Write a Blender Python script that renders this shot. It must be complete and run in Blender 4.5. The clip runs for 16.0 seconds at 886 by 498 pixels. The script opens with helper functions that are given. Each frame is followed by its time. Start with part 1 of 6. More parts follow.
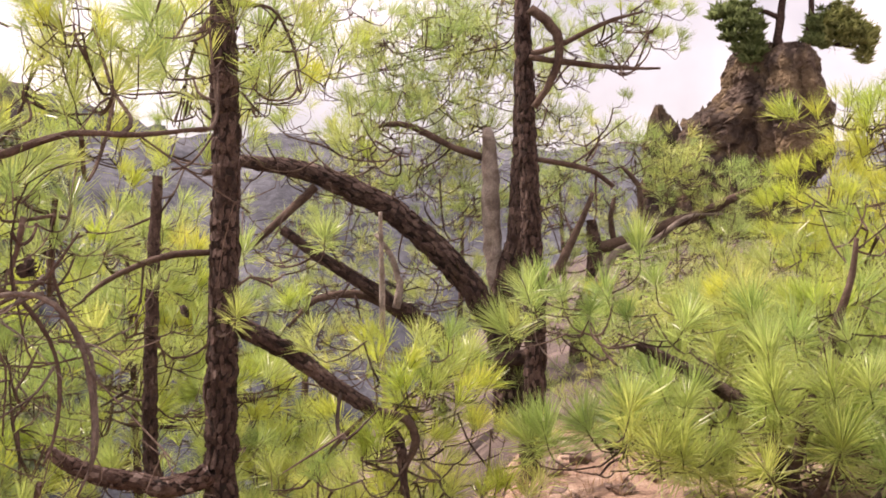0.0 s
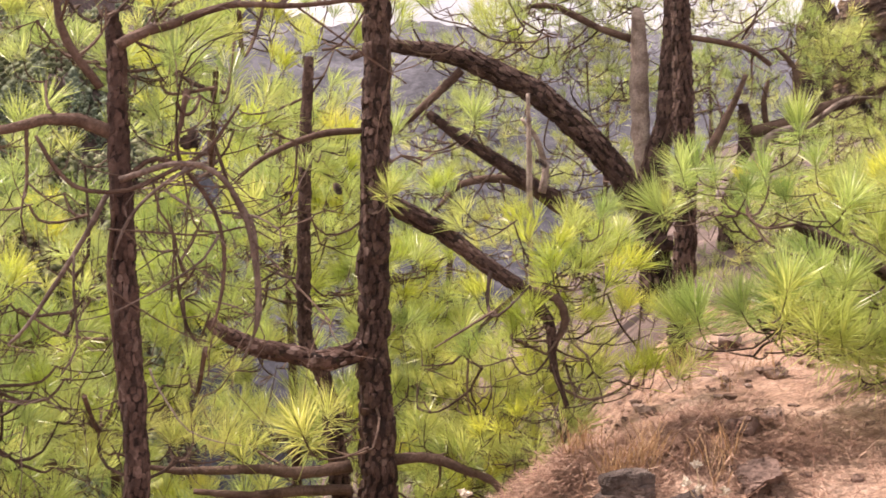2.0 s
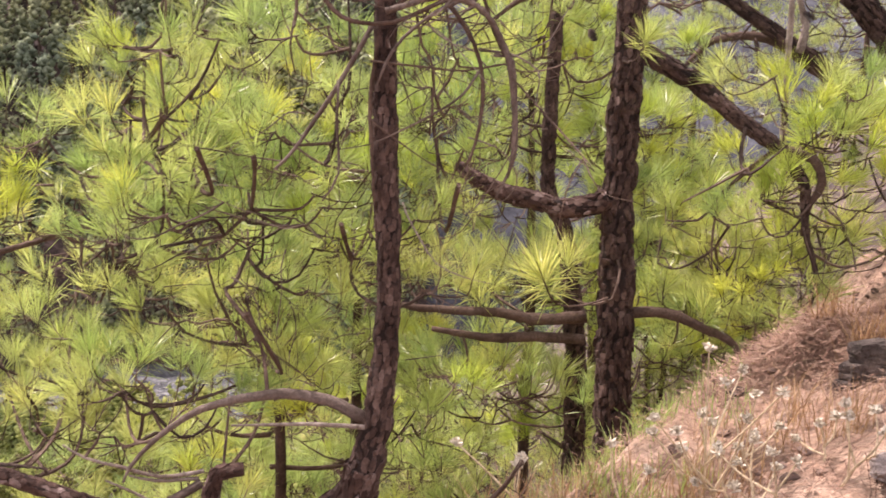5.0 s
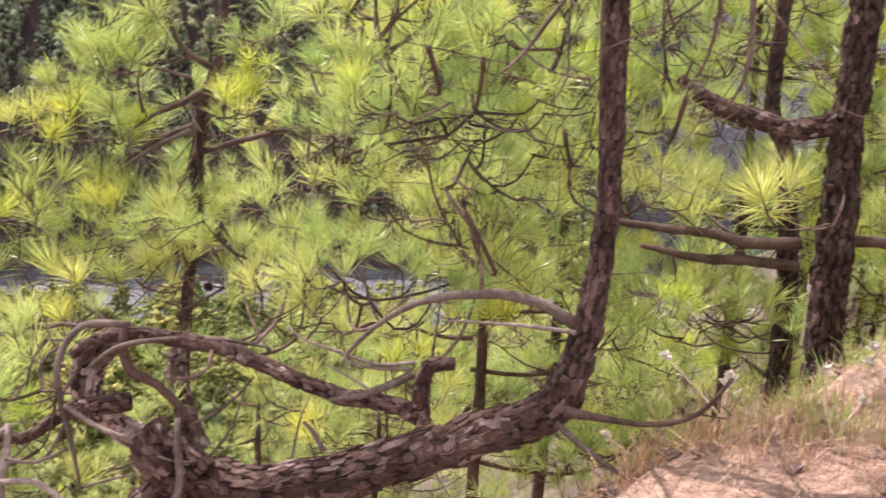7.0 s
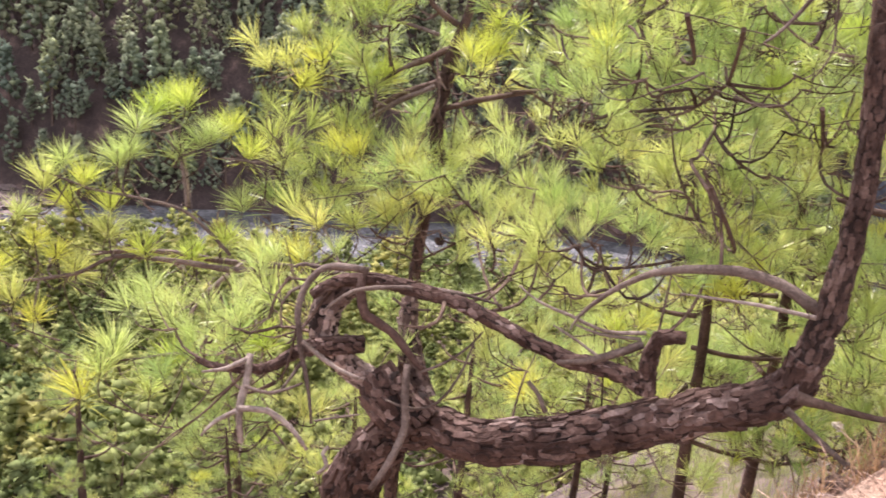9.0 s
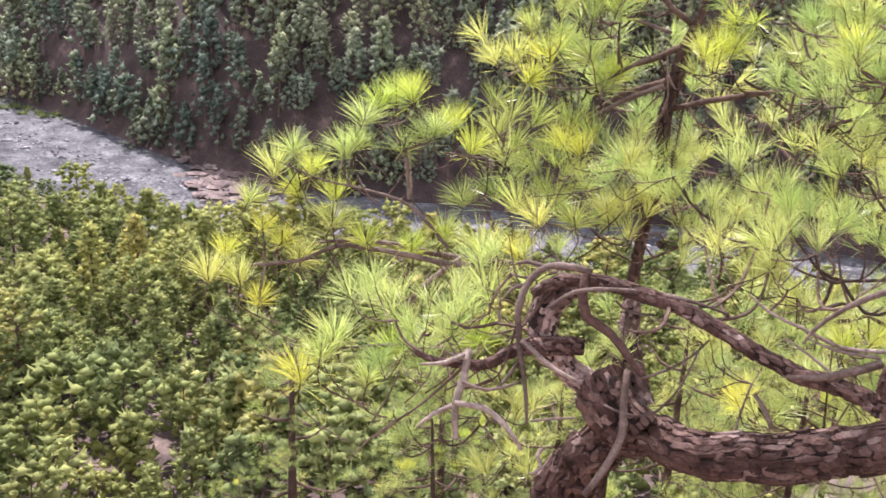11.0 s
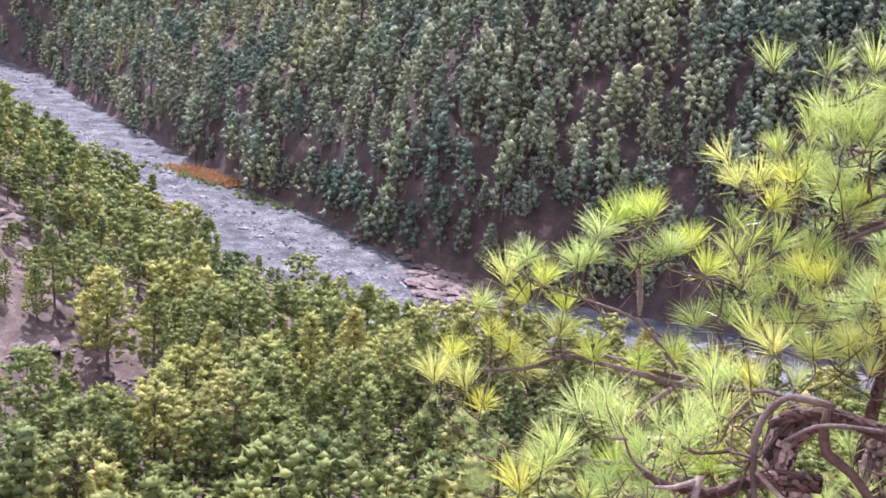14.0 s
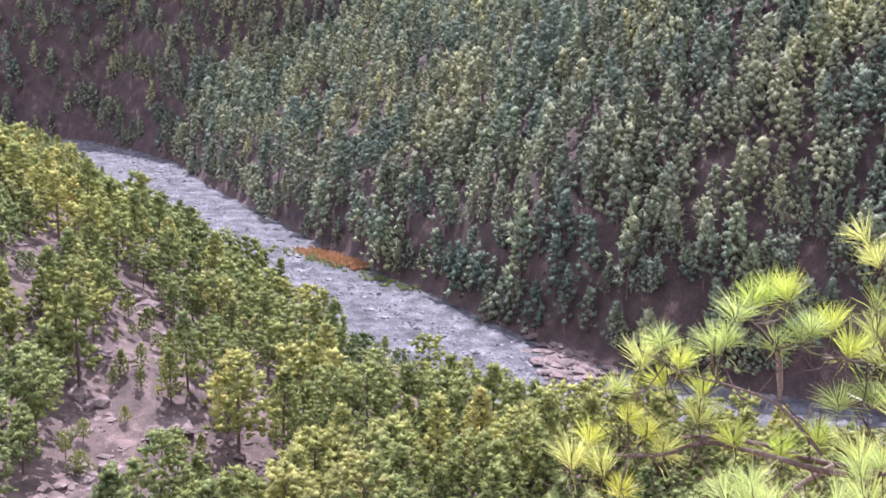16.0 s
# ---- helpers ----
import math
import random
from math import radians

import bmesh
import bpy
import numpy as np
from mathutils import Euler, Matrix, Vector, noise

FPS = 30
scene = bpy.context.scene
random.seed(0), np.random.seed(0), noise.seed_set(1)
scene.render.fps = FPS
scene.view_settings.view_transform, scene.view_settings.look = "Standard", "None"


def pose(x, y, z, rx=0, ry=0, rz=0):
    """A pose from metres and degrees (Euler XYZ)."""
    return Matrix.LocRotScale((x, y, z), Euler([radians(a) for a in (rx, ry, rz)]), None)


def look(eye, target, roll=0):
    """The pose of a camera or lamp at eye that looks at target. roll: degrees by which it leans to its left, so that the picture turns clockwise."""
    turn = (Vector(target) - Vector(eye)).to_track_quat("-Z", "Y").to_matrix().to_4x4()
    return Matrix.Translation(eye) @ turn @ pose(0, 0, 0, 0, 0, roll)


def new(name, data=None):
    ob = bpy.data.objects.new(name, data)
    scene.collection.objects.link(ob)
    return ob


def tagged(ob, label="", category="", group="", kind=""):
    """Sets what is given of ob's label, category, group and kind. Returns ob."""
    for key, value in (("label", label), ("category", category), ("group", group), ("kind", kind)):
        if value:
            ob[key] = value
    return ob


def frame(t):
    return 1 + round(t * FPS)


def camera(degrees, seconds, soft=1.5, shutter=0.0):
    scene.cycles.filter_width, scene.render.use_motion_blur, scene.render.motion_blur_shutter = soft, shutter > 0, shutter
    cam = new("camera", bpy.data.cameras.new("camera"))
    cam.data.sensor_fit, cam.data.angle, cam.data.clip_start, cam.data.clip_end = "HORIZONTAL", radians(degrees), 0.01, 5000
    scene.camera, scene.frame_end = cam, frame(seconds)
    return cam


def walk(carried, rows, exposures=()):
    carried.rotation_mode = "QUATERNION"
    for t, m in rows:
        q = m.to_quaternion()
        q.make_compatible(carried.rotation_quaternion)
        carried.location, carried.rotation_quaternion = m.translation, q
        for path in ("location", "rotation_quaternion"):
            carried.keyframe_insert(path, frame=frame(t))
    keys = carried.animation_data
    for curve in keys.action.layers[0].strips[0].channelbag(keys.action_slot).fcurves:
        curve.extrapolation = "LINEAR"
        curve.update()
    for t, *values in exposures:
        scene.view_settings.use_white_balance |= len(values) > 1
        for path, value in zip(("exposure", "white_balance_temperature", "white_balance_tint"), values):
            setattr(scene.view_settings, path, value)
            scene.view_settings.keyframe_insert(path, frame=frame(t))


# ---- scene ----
cam = camera(40.1, 16.0, soft=1.6, shutter=0.4)
PATH = [
    (0, (-0.000, -0.000, 1.597), (-0.1931, 1.9906, 1.6003), -0.32),
    (0.5, (-0.010, 0.002, 1.581), (-0.2507, 1.9870, 1.5347), -0.79),
    (1, (-0.019, 0.004, 1.568), (-0.3232, 1.9780, 1.4559), -0.98),
    (1.5, (-0.029, 0.007, 1.558), (-0.3910, 1.9681, 1.4091), -0.46),
    (2, (-0.039, 0.009, 1.550), (-0.4619, 1.9561, 1.3729), -0.36),
    (2.5, (-0.048, 0.012, 1.542), (-0.5235, 1.9440, 1.3373), -0.54),
    (3, (-0.058, 0.015, 1.535), (-0.5912, 1.9266, 1.2859), -0.63),
    (3.5, (-0.069, 0.018, 1.528), (-0.6458, 1.9092, 1.2249), 0.00),
    (4, (-0.079, 0.021, 1.522), (-0.7291, 1.8801, 1.1714), 0.28),
    (4.2, (-0.083, 0.021, 1.520), (-0.7612, 1.8676, 1.1573), 0.53),
    (6.3, (-0.117, -0.031, 1.488), (-1.0306, 1.6739, 0.9805), 2.27),
    (6.5, (-0.120, -0.035, 1.487), (-1.0607, 1.6506, 0.9637), 2.41),
    (7, (-0.126, -0.043, 1.483), (-1.1679, 1.5709, 0.9246), 2.68),
    (7.5, (-0.134, -0.051, 1.478), (-1.2673, 1.4906, 0.8966), 2.75),
    (8, (-0.142, -0.061, 1.474), (-1.3322, 1.4292, 0.8731), 3.21),
    (8.5, (-0.151, -0.074, 1.471), (-1.3836, 1.3730, 0.8491), 4.09),
    (9, (-0.162, -0.088, 1.469), (-1.4678, 1.2898, 0.8391), 4.19),
    (9.5, (-0.173, -0.099, 1.467), (-1.5491, 1.2049, 0.8292), 4.08),
    (9.7, (-0.178, -0.101, 1.466), (-1.5823, 1.1680, 0.8190), 3.69),
    (11.8, (-0.254, -0.073, 1.439), (-1.8485, 0.9497, 0.7989), 3.35),
    (12, (-0.255, -0.079, 1.438), (-1.8706, 0.9147, 0.8032), 3.18),
    (12.5, (-0.259, -0.098, 1.439), (-1.9187, 0.8378, 0.8307), 3.54),
    (13, (-0.263, -0.116, 1.443), (-1.9504, 0.7813, 0.8516), 3.85),
    (13.5, (-0.262, -0.133, 1.451), (-1.9861, 0.7165, 0.8996), 4.34),
    (14, (-0.251, -0.154, 1.465), (-2.0004, 0.6704, 0.9571), 4.38),
    (14.5, (-0.237, -0.178, 1.479), (-2.0127, 0.6052, 0.9959), 3.59),
    (15, (-0.228, -0.197, 1.490), (-2.0333, 0.5312, 1.0293), 2.78),
    (15.5, (-0.225, -0.209, 1.501), (-2.0573, 0.4618, 1.0611), 2.07),
    (16, (-0.225, -0.217, 1.513), (-2.0789, 0.4226, 1.1206), 1.90),
]
walk(cam, [(t, look(eye, target, roll)) for t, eye, target, roll in PATH],
     exposures=[(0, 0.53, 7200, 30), (0.6, 0.68, 7200, 30), (1.5, 0.77, 7300, 31), (4, 0.67, 7000, 30), (6.5, 0.81, 6600, 28), (9.5, 0.98, 6350, 27), (12, 1.06, 6000, 30), (14, 1.1, 5700, 34), (16, 1.13, 5700, 35)])

# ---- world, sun, exposure ----
SUN_AZ, SUN_EL = radians(80), radians(55)      # turned left from +y, above the horizon
SUN_DIR = Vector((-math.sin(SUN_AZ) * math.cos(SUN_EL), math.cos(SUN_AZ) * math.cos(SUN_EL), math.sin(SUN_EL)))


def build_world():
    world = bpy.data.worlds.new("sky")
    scene.world = world
    world.use_nodes = True
    nt = world.node_tree
    nt.nodes.clear()
    sky = nt.nodes.new("ShaderNodeTexSky")
    sky.sky_type, sky.sun_disc = "NISHITA", False
    sky.sun_elevation, sky.sun_rotation = SUN_EL, -SUN_AZ
    sky.air_density, sky.dust_density = 1.0, 2.0
    coord = nt.nodes.new("ShaderNodeTexCoord")
    clouds = nt.nodes.new("ShaderNodeTexNoise")
    clouds.inputs["Scale"].default_value, clouds.inputs["Detail"].default_value = 2.2, 7
    ramp = nt.nodes.new("ShaderNodeValToRGB")
    ramp.color_ramp.elements[0].position, ramp.color_ramp.elements[1].position = 0.25, 0.5
    mix = nt.nodes.new("ShaderNodeMix")
    mix.data_type = "RGBA"
    mix.inputs[7].default_value = (15.6, 15.9, 16.4, 1)
    bg = nt.nodes.new("ShaderNodeBackground")
    bg.inputs["Strength"].default_value = 0.06
    out = nt.nodes.new("ShaderNodeOutputWorld")
    link = nt.links.new
    link(coord.outputs["Generated"], clouds.inputs["Vector"])
    link(clouds.outputs["Fac"], ramp.inputs["Fac"])
    link(ramp.outputs["Color"], mix.inputs[0])
    link(sky.outputs["Color"], mix.inputs[6])
    link(mix.outputs[2], bg.inputs["Color"])
    link(bg.outputs[0], out.inputs[0])


build_world()
sun_data = bpy.data.lights.new("sun", "SUN")
sun_data.energy, sun_data.angle, sun_data.color = 5.0, radians(0.6), (1.0, 0.96, 0.88)
sun = new("sun", sun_data)
sun.matrix_world = look(SUN_DIR * 50, (0, 0, 0))


# ---- materials ----
def material(name, rough=0.85):
    m = bpy.data.materials.new(name)
    m.use_nodes = True
    nt = m.node_tree
    b = nt.nodes["Principled BSDF"]
    b.inputs["Roughness"].default_value = rough
    b.inputs["Specular IOR Level"].default_value = 0.25
    return m, nt, b


def ramp_node(nt, fac, stops):
    r = nt.nodes.new("ShaderNodeValToRGB")
    while len(r.color_ramp.elements) < len(stops):
        r.color_ramp.elements.new(0.5)
    for e, (p, c) in zip(r.color_ramp.elements, stops):
        e.position, e.color = p, (*c, 1)
    nt.links.new(fac, r.inputs["Fac"])
    return r.outputs["Color"]


def noise_node(nt, scale, detail=4, rough=0.6, vector=None):
    n = nt.nodes.new("ShaderNodeTexNoise")
    n.inputs["Scale"].default_value, n.inputs["Detail"].default_value, n.inputs["Roughness"].default_value = scale, detail, rough
    if vector is None:
        vector = nt.nodes.new("ShaderNodeNewGeometry").outputs["Position"]
    nt.links.new(vector, n.inputs["Vector"])
    return n.outputs["Fac"]


def mixed(nt, fac, a, b, blend="MIX"):
    n = nt.nodes.new("ShaderNodeMix")
    n.data_type, n.blend_type = "RGBA", blend
    for socket, v in ((n.inputs[0], fac), (n.inputs[6], a), (n.inputs[7], b)):
        if hasattr(v, "is_linked"):
            nt.links.new(v, socket)
        elif isinstance(v, tuple):
            socket.default_value = (*v, 1)
        else:
            socket.default_value = v
    return n.outputs[2]


def bumped(nt, b, height, strength, distance):
    n = nt.nodes.new("ShaderNodeBump")
    n.inputs["Strength"].default_value, n.inputs["Distance"].default_value = strength, distance
    nt.links.new(height, n.inputs["Height"])
    nt.links.new(n.outputs["Normal"], b.inputs["Normal"])


def speckled(name, stops, scale, rough=0.9, bump=0.5, bump_dist=0.02, fine=6.0, tint=None):
    """Two scales of noise over a ramp of colours, with relief."""
    m, nt, b = material(name, rough)
    big = noise_node(nt, scale, 5)
    small = noise_node(nt, scale * fine, 4, 0.7)
    col = ramp_node(nt, big, stops)
    dark = ramp_node(nt, small, [(0.3, (0.45, 0.45, 0.45)), (0.65, (1.15, 1.15, 1.15))])
    col = mixed(nt, 1.0, col, dark, "MULTIPLY")
    if tint:
        col = mixed(nt, ramp_node(nt, noise_node(nt, tint[0], 3), [(0.48, (0, 0, 0)), (0.62, (1, 1, 1))]), col, tint[1])
    nt.links.new(col, b.inputs["Base Color"])
    bumped(nt, b, small, bump, bump_dist)
    return m


def bark_material(name, stops, scale):
    m, nt, b = material(name, 0.9)
    geo = nt.nodes.new("ShaderNodeNewGeometry")
    col = ramp_node(nt, geo.outputs["Random Per Island"], stops)
    n = noise_node(nt, scale, 6, 0.7)
    col = mixed(nt, 1.0, col, ramp_node(nt, n, [(0.3, (0.5, 0.48, 0.46)), (0.7, (1.25, 1.22, 1.2))]), "MULTIPLY")
    nt.links.new(col, b.inputs["Base Color"])
    col = mixed(nt, 1.0, col, ramp_node(nt, noise_node(nt, 7.0, 3), [(0.36, (0.55, 0.5, 0.48)), (0.6, (1.2, 1.2, 1.2))]), "MULTIPLY")
    nt.links.new(col, b.inputs["Base Color"])
    rough = noise_node(nt, scale * 0.45, 5, 0.75)
    bumped(nt, b, rough, 1.0, 0.014)
    return m


def needle_material(name, cool, warm, gloss=0.06, trans=0.55):
    """Thin needles: diffuse and translucent, each tuft its own shade."""
    m = bpy.data.materials.new(name)
    m.use_nodes = True
    nt = m.node_tree
    nt.nodes.clear()
    out = nt.nodes.new("ShaderNodeOutputMaterial")
    info = nt.nodes.new("ShaderNodeObjectInfo")
    geo = nt.nodes.new("ShaderNodeNewGeometry")
    col = mixed(nt, info.outputs["Random"], cool, warm)
    isl = ramp_node(nt, geo.outputs["Random Per Island"], [(0.0, (0.62, 0.62, 0.62)), (1.0, (1.25, 1.25, 1.25))])
    col = mixed(nt, 1.0, col, isl, "MULTIPLY")
    pale = ramp_node(nt, geo.outputs["Random Per Island"], [(0.94, (0, 0, 0)), (0.98, (0.45, 0.45, 0.45))])
    col = mixed(nt, pale, col, (0.50, 0.42, 0.16))
    patch = ramp_node(nt, noise_node(nt, 1.1, 2), [(0.42, (0.86, 0.95, 0.95)), (0.62, (1.15, 1.06, 0.95))])
    col = mixed(nt, 1.0, col, patch, "MULTIPLY")
    dif = nt.nodes.new("ShaderNodeBsdfDiffuse")
    tra = nt.nodes.new("ShaderNodeBsdfTranslucent")
    glo = nt.nodes.new("ShaderNodeBsdfGlossy")
    glo.inputs["Roughness"].default_value = 0.38
    mix = nt.nodes.new("ShaderNodeMixShader")
    mix.inputs[0].default_value = trans
    mix2 = nt.nodes.new("ShaderNodeMixShader")
    mix2.inputs[0].default_value = gloss
    link = nt.links.new
    link(col, dif.inputs["Color"])
    link(col, tra.inputs["Color"])
    link(dif.outputs[0], mix.inputs[1])
    link(tra.outputs[0], mix.inputs[2])
    link(mix.outputs[0], mix2.inputs[1])
    link(glo.outputs[0], mix2.inputs[2])
    link(mix2.outputs[0], out.inputs["Surface"])
    return m


def woods_material(name, dark, light, yellow, trans):
    """Pine crowns far off: each tree its own green, each bough a little apart."""
    m = bpy.data.materials.new(name)
    m.use_nodes = True
    nt = m.node_tree
    nt.nodes.clear()
    out = nt.nodes.new("ShaderNodeOutputMaterial")
    geo = nt.nodes.new("ShaderNodeNewGeometry")
    cell = nt.nodes.new("ShaderNodeTexVoronoi")
    cell.inputs["Scale"].default_value = 0.12
    flat = nt.nodes.new("ShaderNodeVectorMath")
    flat.operation = "MULTIPLY"
    flat.inputs[1].default_value = (1, 1, 0.15)
    nt.links.new(geo.outputs["Position"], flat.inputs[0])
    nt.links.new(flat.outputs[0], cell.inputs["Vector"])
    split = nt.nodes.new("ShaderNodeSeparateColor")
    nt.links.new(cell.outputs["Color"], split.inputs[0])
    col = mixed(nt, split.outputs[0], dark, light)
    col = mixed(nt, ramp_node(nt, split.outputs[1], [(0.78, (0, 0, 0)), (0.98, (0.8, 0.8, 0.8))]), col, yellow)
    col = mixed(nt, 1.0, col, ramp_node(nt, geo.outputs["Random Per Island"], [(0.0, (0.66, 0.68, 0.66)), (1.0, (1.34, 1.3, 1.2))]), "MULTIPLY")
    col = mixed(nt, 1.0, col, ramp_node(nt, noise_node(nt, 0.03, 3), [(0.38, (0.78, 0.85, 0.9)), (0.62, (1.22, 1.12, 0.95))]), "MULTIPLY")
    dif, tra = nt.nodes.new("ShaderNodeBsdfDiffuse"), nt.nodes.new("ShaderNodeBsdfTranslucent")
    mix = nt.nodes.new("ShaderNodeMixShader")
    mix.inputs[0].default_value = trans
    for a, b in ((col, dif.inputs["Color"]), (col, tra.inputs["Color"]), (dif.outputs[0], mix.inputs[1]), (tra.outputs[0], mix.inputs[2]), (mix.outputs[0], out.inputs["Surface"])):
        nt.links.new(a, b)
    return m


WOODS_NEAR = woods_material("woods_near", (0.185, 0.232, 0.10), (0.345, 0.39, 0.16), (0.47, 0.46, 0.19), 0.38)
# same pines across the river, with the blue of haze mixed into the green
WOODS_FAR_HAZE = woods_material("woods_far_haze", (0.18, 0.225, 0.175), (0.33, 0.375, 0.27), (0.40, 0.44, 0.26), 0.38)
NEEDLES = needle_material("needles", (0.33, 0.45, 0.115), (0.60, 0.675, 0.21))
NEEDLES_YELLOW = needle_material("needles_yellow", (0.48, 0.585, 0.09), (0.63, 0.69, 0.13))
NEEDLES_FAR = needle_material("needles_far", (0.19, 0.235, 0.1), (0.44, 0.455, 0.17), gloss=0.015, trans=0.5)
BARK = bark_material("bark", [(0.0, (0.055, 0.036, 0.03)), (0.6, (0.088, 0.058, 0.048)), (0.9, (0.118, 0.08, 0.067)), (1.0, (0.16, 0.117, 0.1))], 60)
BARK_PALE = bark_material("bark_pale", [(0.0, (0.055, 0.032, 0.025)), (0.55, (0.105, 0.066, 0.054)), (0.88, (0.155, 0.108, 0.092)), (1.0, (0.28, 0.22, 0.2))], 60)
BARK_GREY = bark_material("bark_grey", [(0.0, (0.10, 0.07, 0.06)), (0.5, (0.20, 0.145, 0.125)), (1.0, (0.42, 0.34, 0.3))], 60)
BARK_CORE = bark_material("bark_core", [(0.0, (0.022, 0.015, 0.013)), (1.0, (0.032, 0.022, 0.019))], 45)
TWIG = bark_material("twig", [(0.0, (0.07, 0.048, 0.038)), (0.5, (0.115, 0.078, 0.06)), (1.0, (0.19, 0.14, 0.11))], 90)
TWIG_GREY = bark_material("grey_twig", [(0.0, (0.09, 0.068, 0.058)), (0.6, (0.17, 0.135, 0.115)), (1.0, (0.32, 0.27, 0.235))], 90)
DEAD = bark_material("dead_wood", [(0.0, (0.2, 0.165, 0.14)), (1.0, (0.38, 0.33, 0.29))], 70)
BARK_FAR = speckled("bark_far", [(0.3, (0.10, 0.07, 0.055)), (0.7, (0.2, 0.14, 0.11))], 2.0)
SOIL = speckled("soil", [(0.3, (0.045, 0.034, 0.032)), (0.58, (0.09, 0.065, 0.058)), (0.78, (0.27, 0.19, 0.16))], 0.22, bump=0.8, bump_dist=0.05, fine=14.0)
# bare far slope: the blue-grey of distant haze is put into its colour
HAZE_GROUND = speckled("haze_ground", [(0.3, (0.05, 0.053, 0.062)), (0.5, (0.09, 0.094, 0.11)), (0.7, (0.15, 0.155, 0.175))], 0.05, bump=0.8, bump_dist=0.5, fine=9.0)
SOIL_PINK = speckled("soil_pink", [(0.3, (0.055, 0.042, 0.037)), (0.52, (0.12, 0.09, 0.077)), (0.75, (0.27, 0.20, 0.17))], 0.3, bump=0.9, bump_dist=0.08, fine=14.0)
LITTER = speckled("pine_litter", [(0.3, (0.19, 0.118, 0.084)), (0.5, (0.40, 0.265, 0.19)), (0.7, (0.58, 0.43, 0.33))], 3.0, bump=0.9, bump_dist=0.03, fine=12.0)
GRAVEL = speckled("gravel", [(0.3, (0.04, 0.042, 0.046)), (0.48, (0.10, 0.105, 0.11)), (0.62, (0.17, 0.175, 0.18)), (0.75, (0.28, 0.285, 0.29))], 0.16, bump=1.0, bump_dist=0.5, fine=8.0)
STONE = speckled("stone", [(0.32, (0.06, 0.058, 0.064)), (0.5, (0.17, 0.167, 0.175)), (0.68, (0.4, 0.39, 0.4))], 0.9, bump=0.7, bump_dist=0.1)
ROCK = speckled("rock", [(0.3, (0.036, 0.027, 0.022)), (0.5, (0.095, 0.068, 0.053)), (0.72, (0.2, 0.142, 0.108))], 0.30, bump=1.0, bump_dist=0.5, fine=7.0, tint=(0.5, (0.19, 0.135, 0.08)))
ROCK_NEAR = speckled("rock_near", [(0.3, (0.075, 0.05, 0.04)), (0.5, (0.19, 0.13, 0.105)), (0.72, (0.38, 0.295, 0.25))], 4.0, bump=1.0, bump_dist=0.03, fine=7.0)
ROCK_DARK = speckled("rock_dark", [(0.3, (0.055, 0.043, 0.038)), (0.52, (0.13, 0.102, 0.088)), (0.72, (0.30, 0.235, 0.2))], 7.0, bump=1.0, bump_dist=0.04, fine=6.0)
ROCK_GREY = speckled("rock_grey", [(0.3, (0.16, 0.125, 0.11)), (0.5, (0.3, 0.245, 0.22)), (0.72, (0.45, 0.385, 0.355))], 3.0, bump=1.0, bump_dist=0.05, fine=7.0)
ROCK_PALE = speckled("rock_pale", [(0.3, (0.09, 0.07, 0.064)), (0.7, (0.27, 0.212, 0.19))], 0.5, bump=0.6, bump_dist=0.15)
STRAW = speckled("straw", [(0.3, (0.36, 0.2, 0.1)), (0.5, (0.48, 0.31, 0.16)), (0.7, (0.62, 0.46, 0.27))], 8.0, bump=0.1)
GRASS = needle_material("grass", (0.28, 0.36, 0.10), (0.46, 0.47, 0.17), trans=0.4)
STALK = speckled("stalk", [(0.3, (0.52, 0.4, 0.24)), (0.7, (0.72, 0.6, 0.42))], 12.0, bump=0.1)
DEAD_NEEDLES = needle_material("needles", (0.33, 0.45, 0.115), (0.60, 0.675, 0.21))
SHRUB_RED = needle_material("shrub_red", (0.36, 0.19, 0.09), (0.48, 0.30, 0.14), trans=0.3)


# ---- mesh helpers ----
class Buf:
    """Collects vertices and faces, then becomes one mesh."""

    def __init__(self):
        self.v, self.f, self.n = [], [], 0

    def add(self, verts, faces):
        self.v.append(np.asarray(verts, float).reshape(-1, 3))
        self.f.extend([tuple(i + self.n for i in f) for f in faces])
        self.n += len(self.v[-1])

    def mesh(self, name, mat, origin=(0, 0, 0), smooth=False):
        me = bpy.data.meshes.new(name)
        v = np.concatenate(self.v) - np.array(origin) if self.v else np.zeros((0, 3))
        me.from_pydata(v.tolist(), [], self.f)
        me.materials.append(mat)
        if smooth:
            me.polygons.foreach_set("use_smooth", [True] * len(me.polygons))
        return me


def fast_mesh(name, verts, sizes, loops, mat, smooth=False):
    """A mesh straight from arrays: corner counts and corner indices."""
    me = bpy.data.meshes.new(name)
    me.vertices.add(len(verts))
    me.vertices.foreach_set("co", np.asarray(verts, np.float32).ravel())
    me.loops.add(len(loops))
    me.loops.foreach_set("vertex_index", np.asarray(loops, np.int32))
    me.polygons.add(len(sizes))
    me.polygons.foreach_set("loop_start", np.concatenate([[0], np.cumsum(sizes)[:-1]]).astype(np.int32))
    me.update(calc_edges=True)
    me.validate()
    me.polygons.foreach_set("use_smooth", np.full(len(me.polygons), smooth))
    me.materials.append(mat)
    return me


def root(name, base, label, category, group=""):
    ob = new(name)
    ob.empty_display_size = 0.2
    ob.location = base
    return tagged(ob, label, category, group)


def part(name, buf, mat, parent, label="", smooth=False, kind="", origin=None):
    """One mesh part under a thing; the vertices are given in the world."""
    base = parent.location if parent.parent is None else parent.location + parent.parent.location
    ob = new(name, buf.mesh(name, mat, base, smooth))
    ob.parent = parent
    return tagged(ob, label, kind=kind)


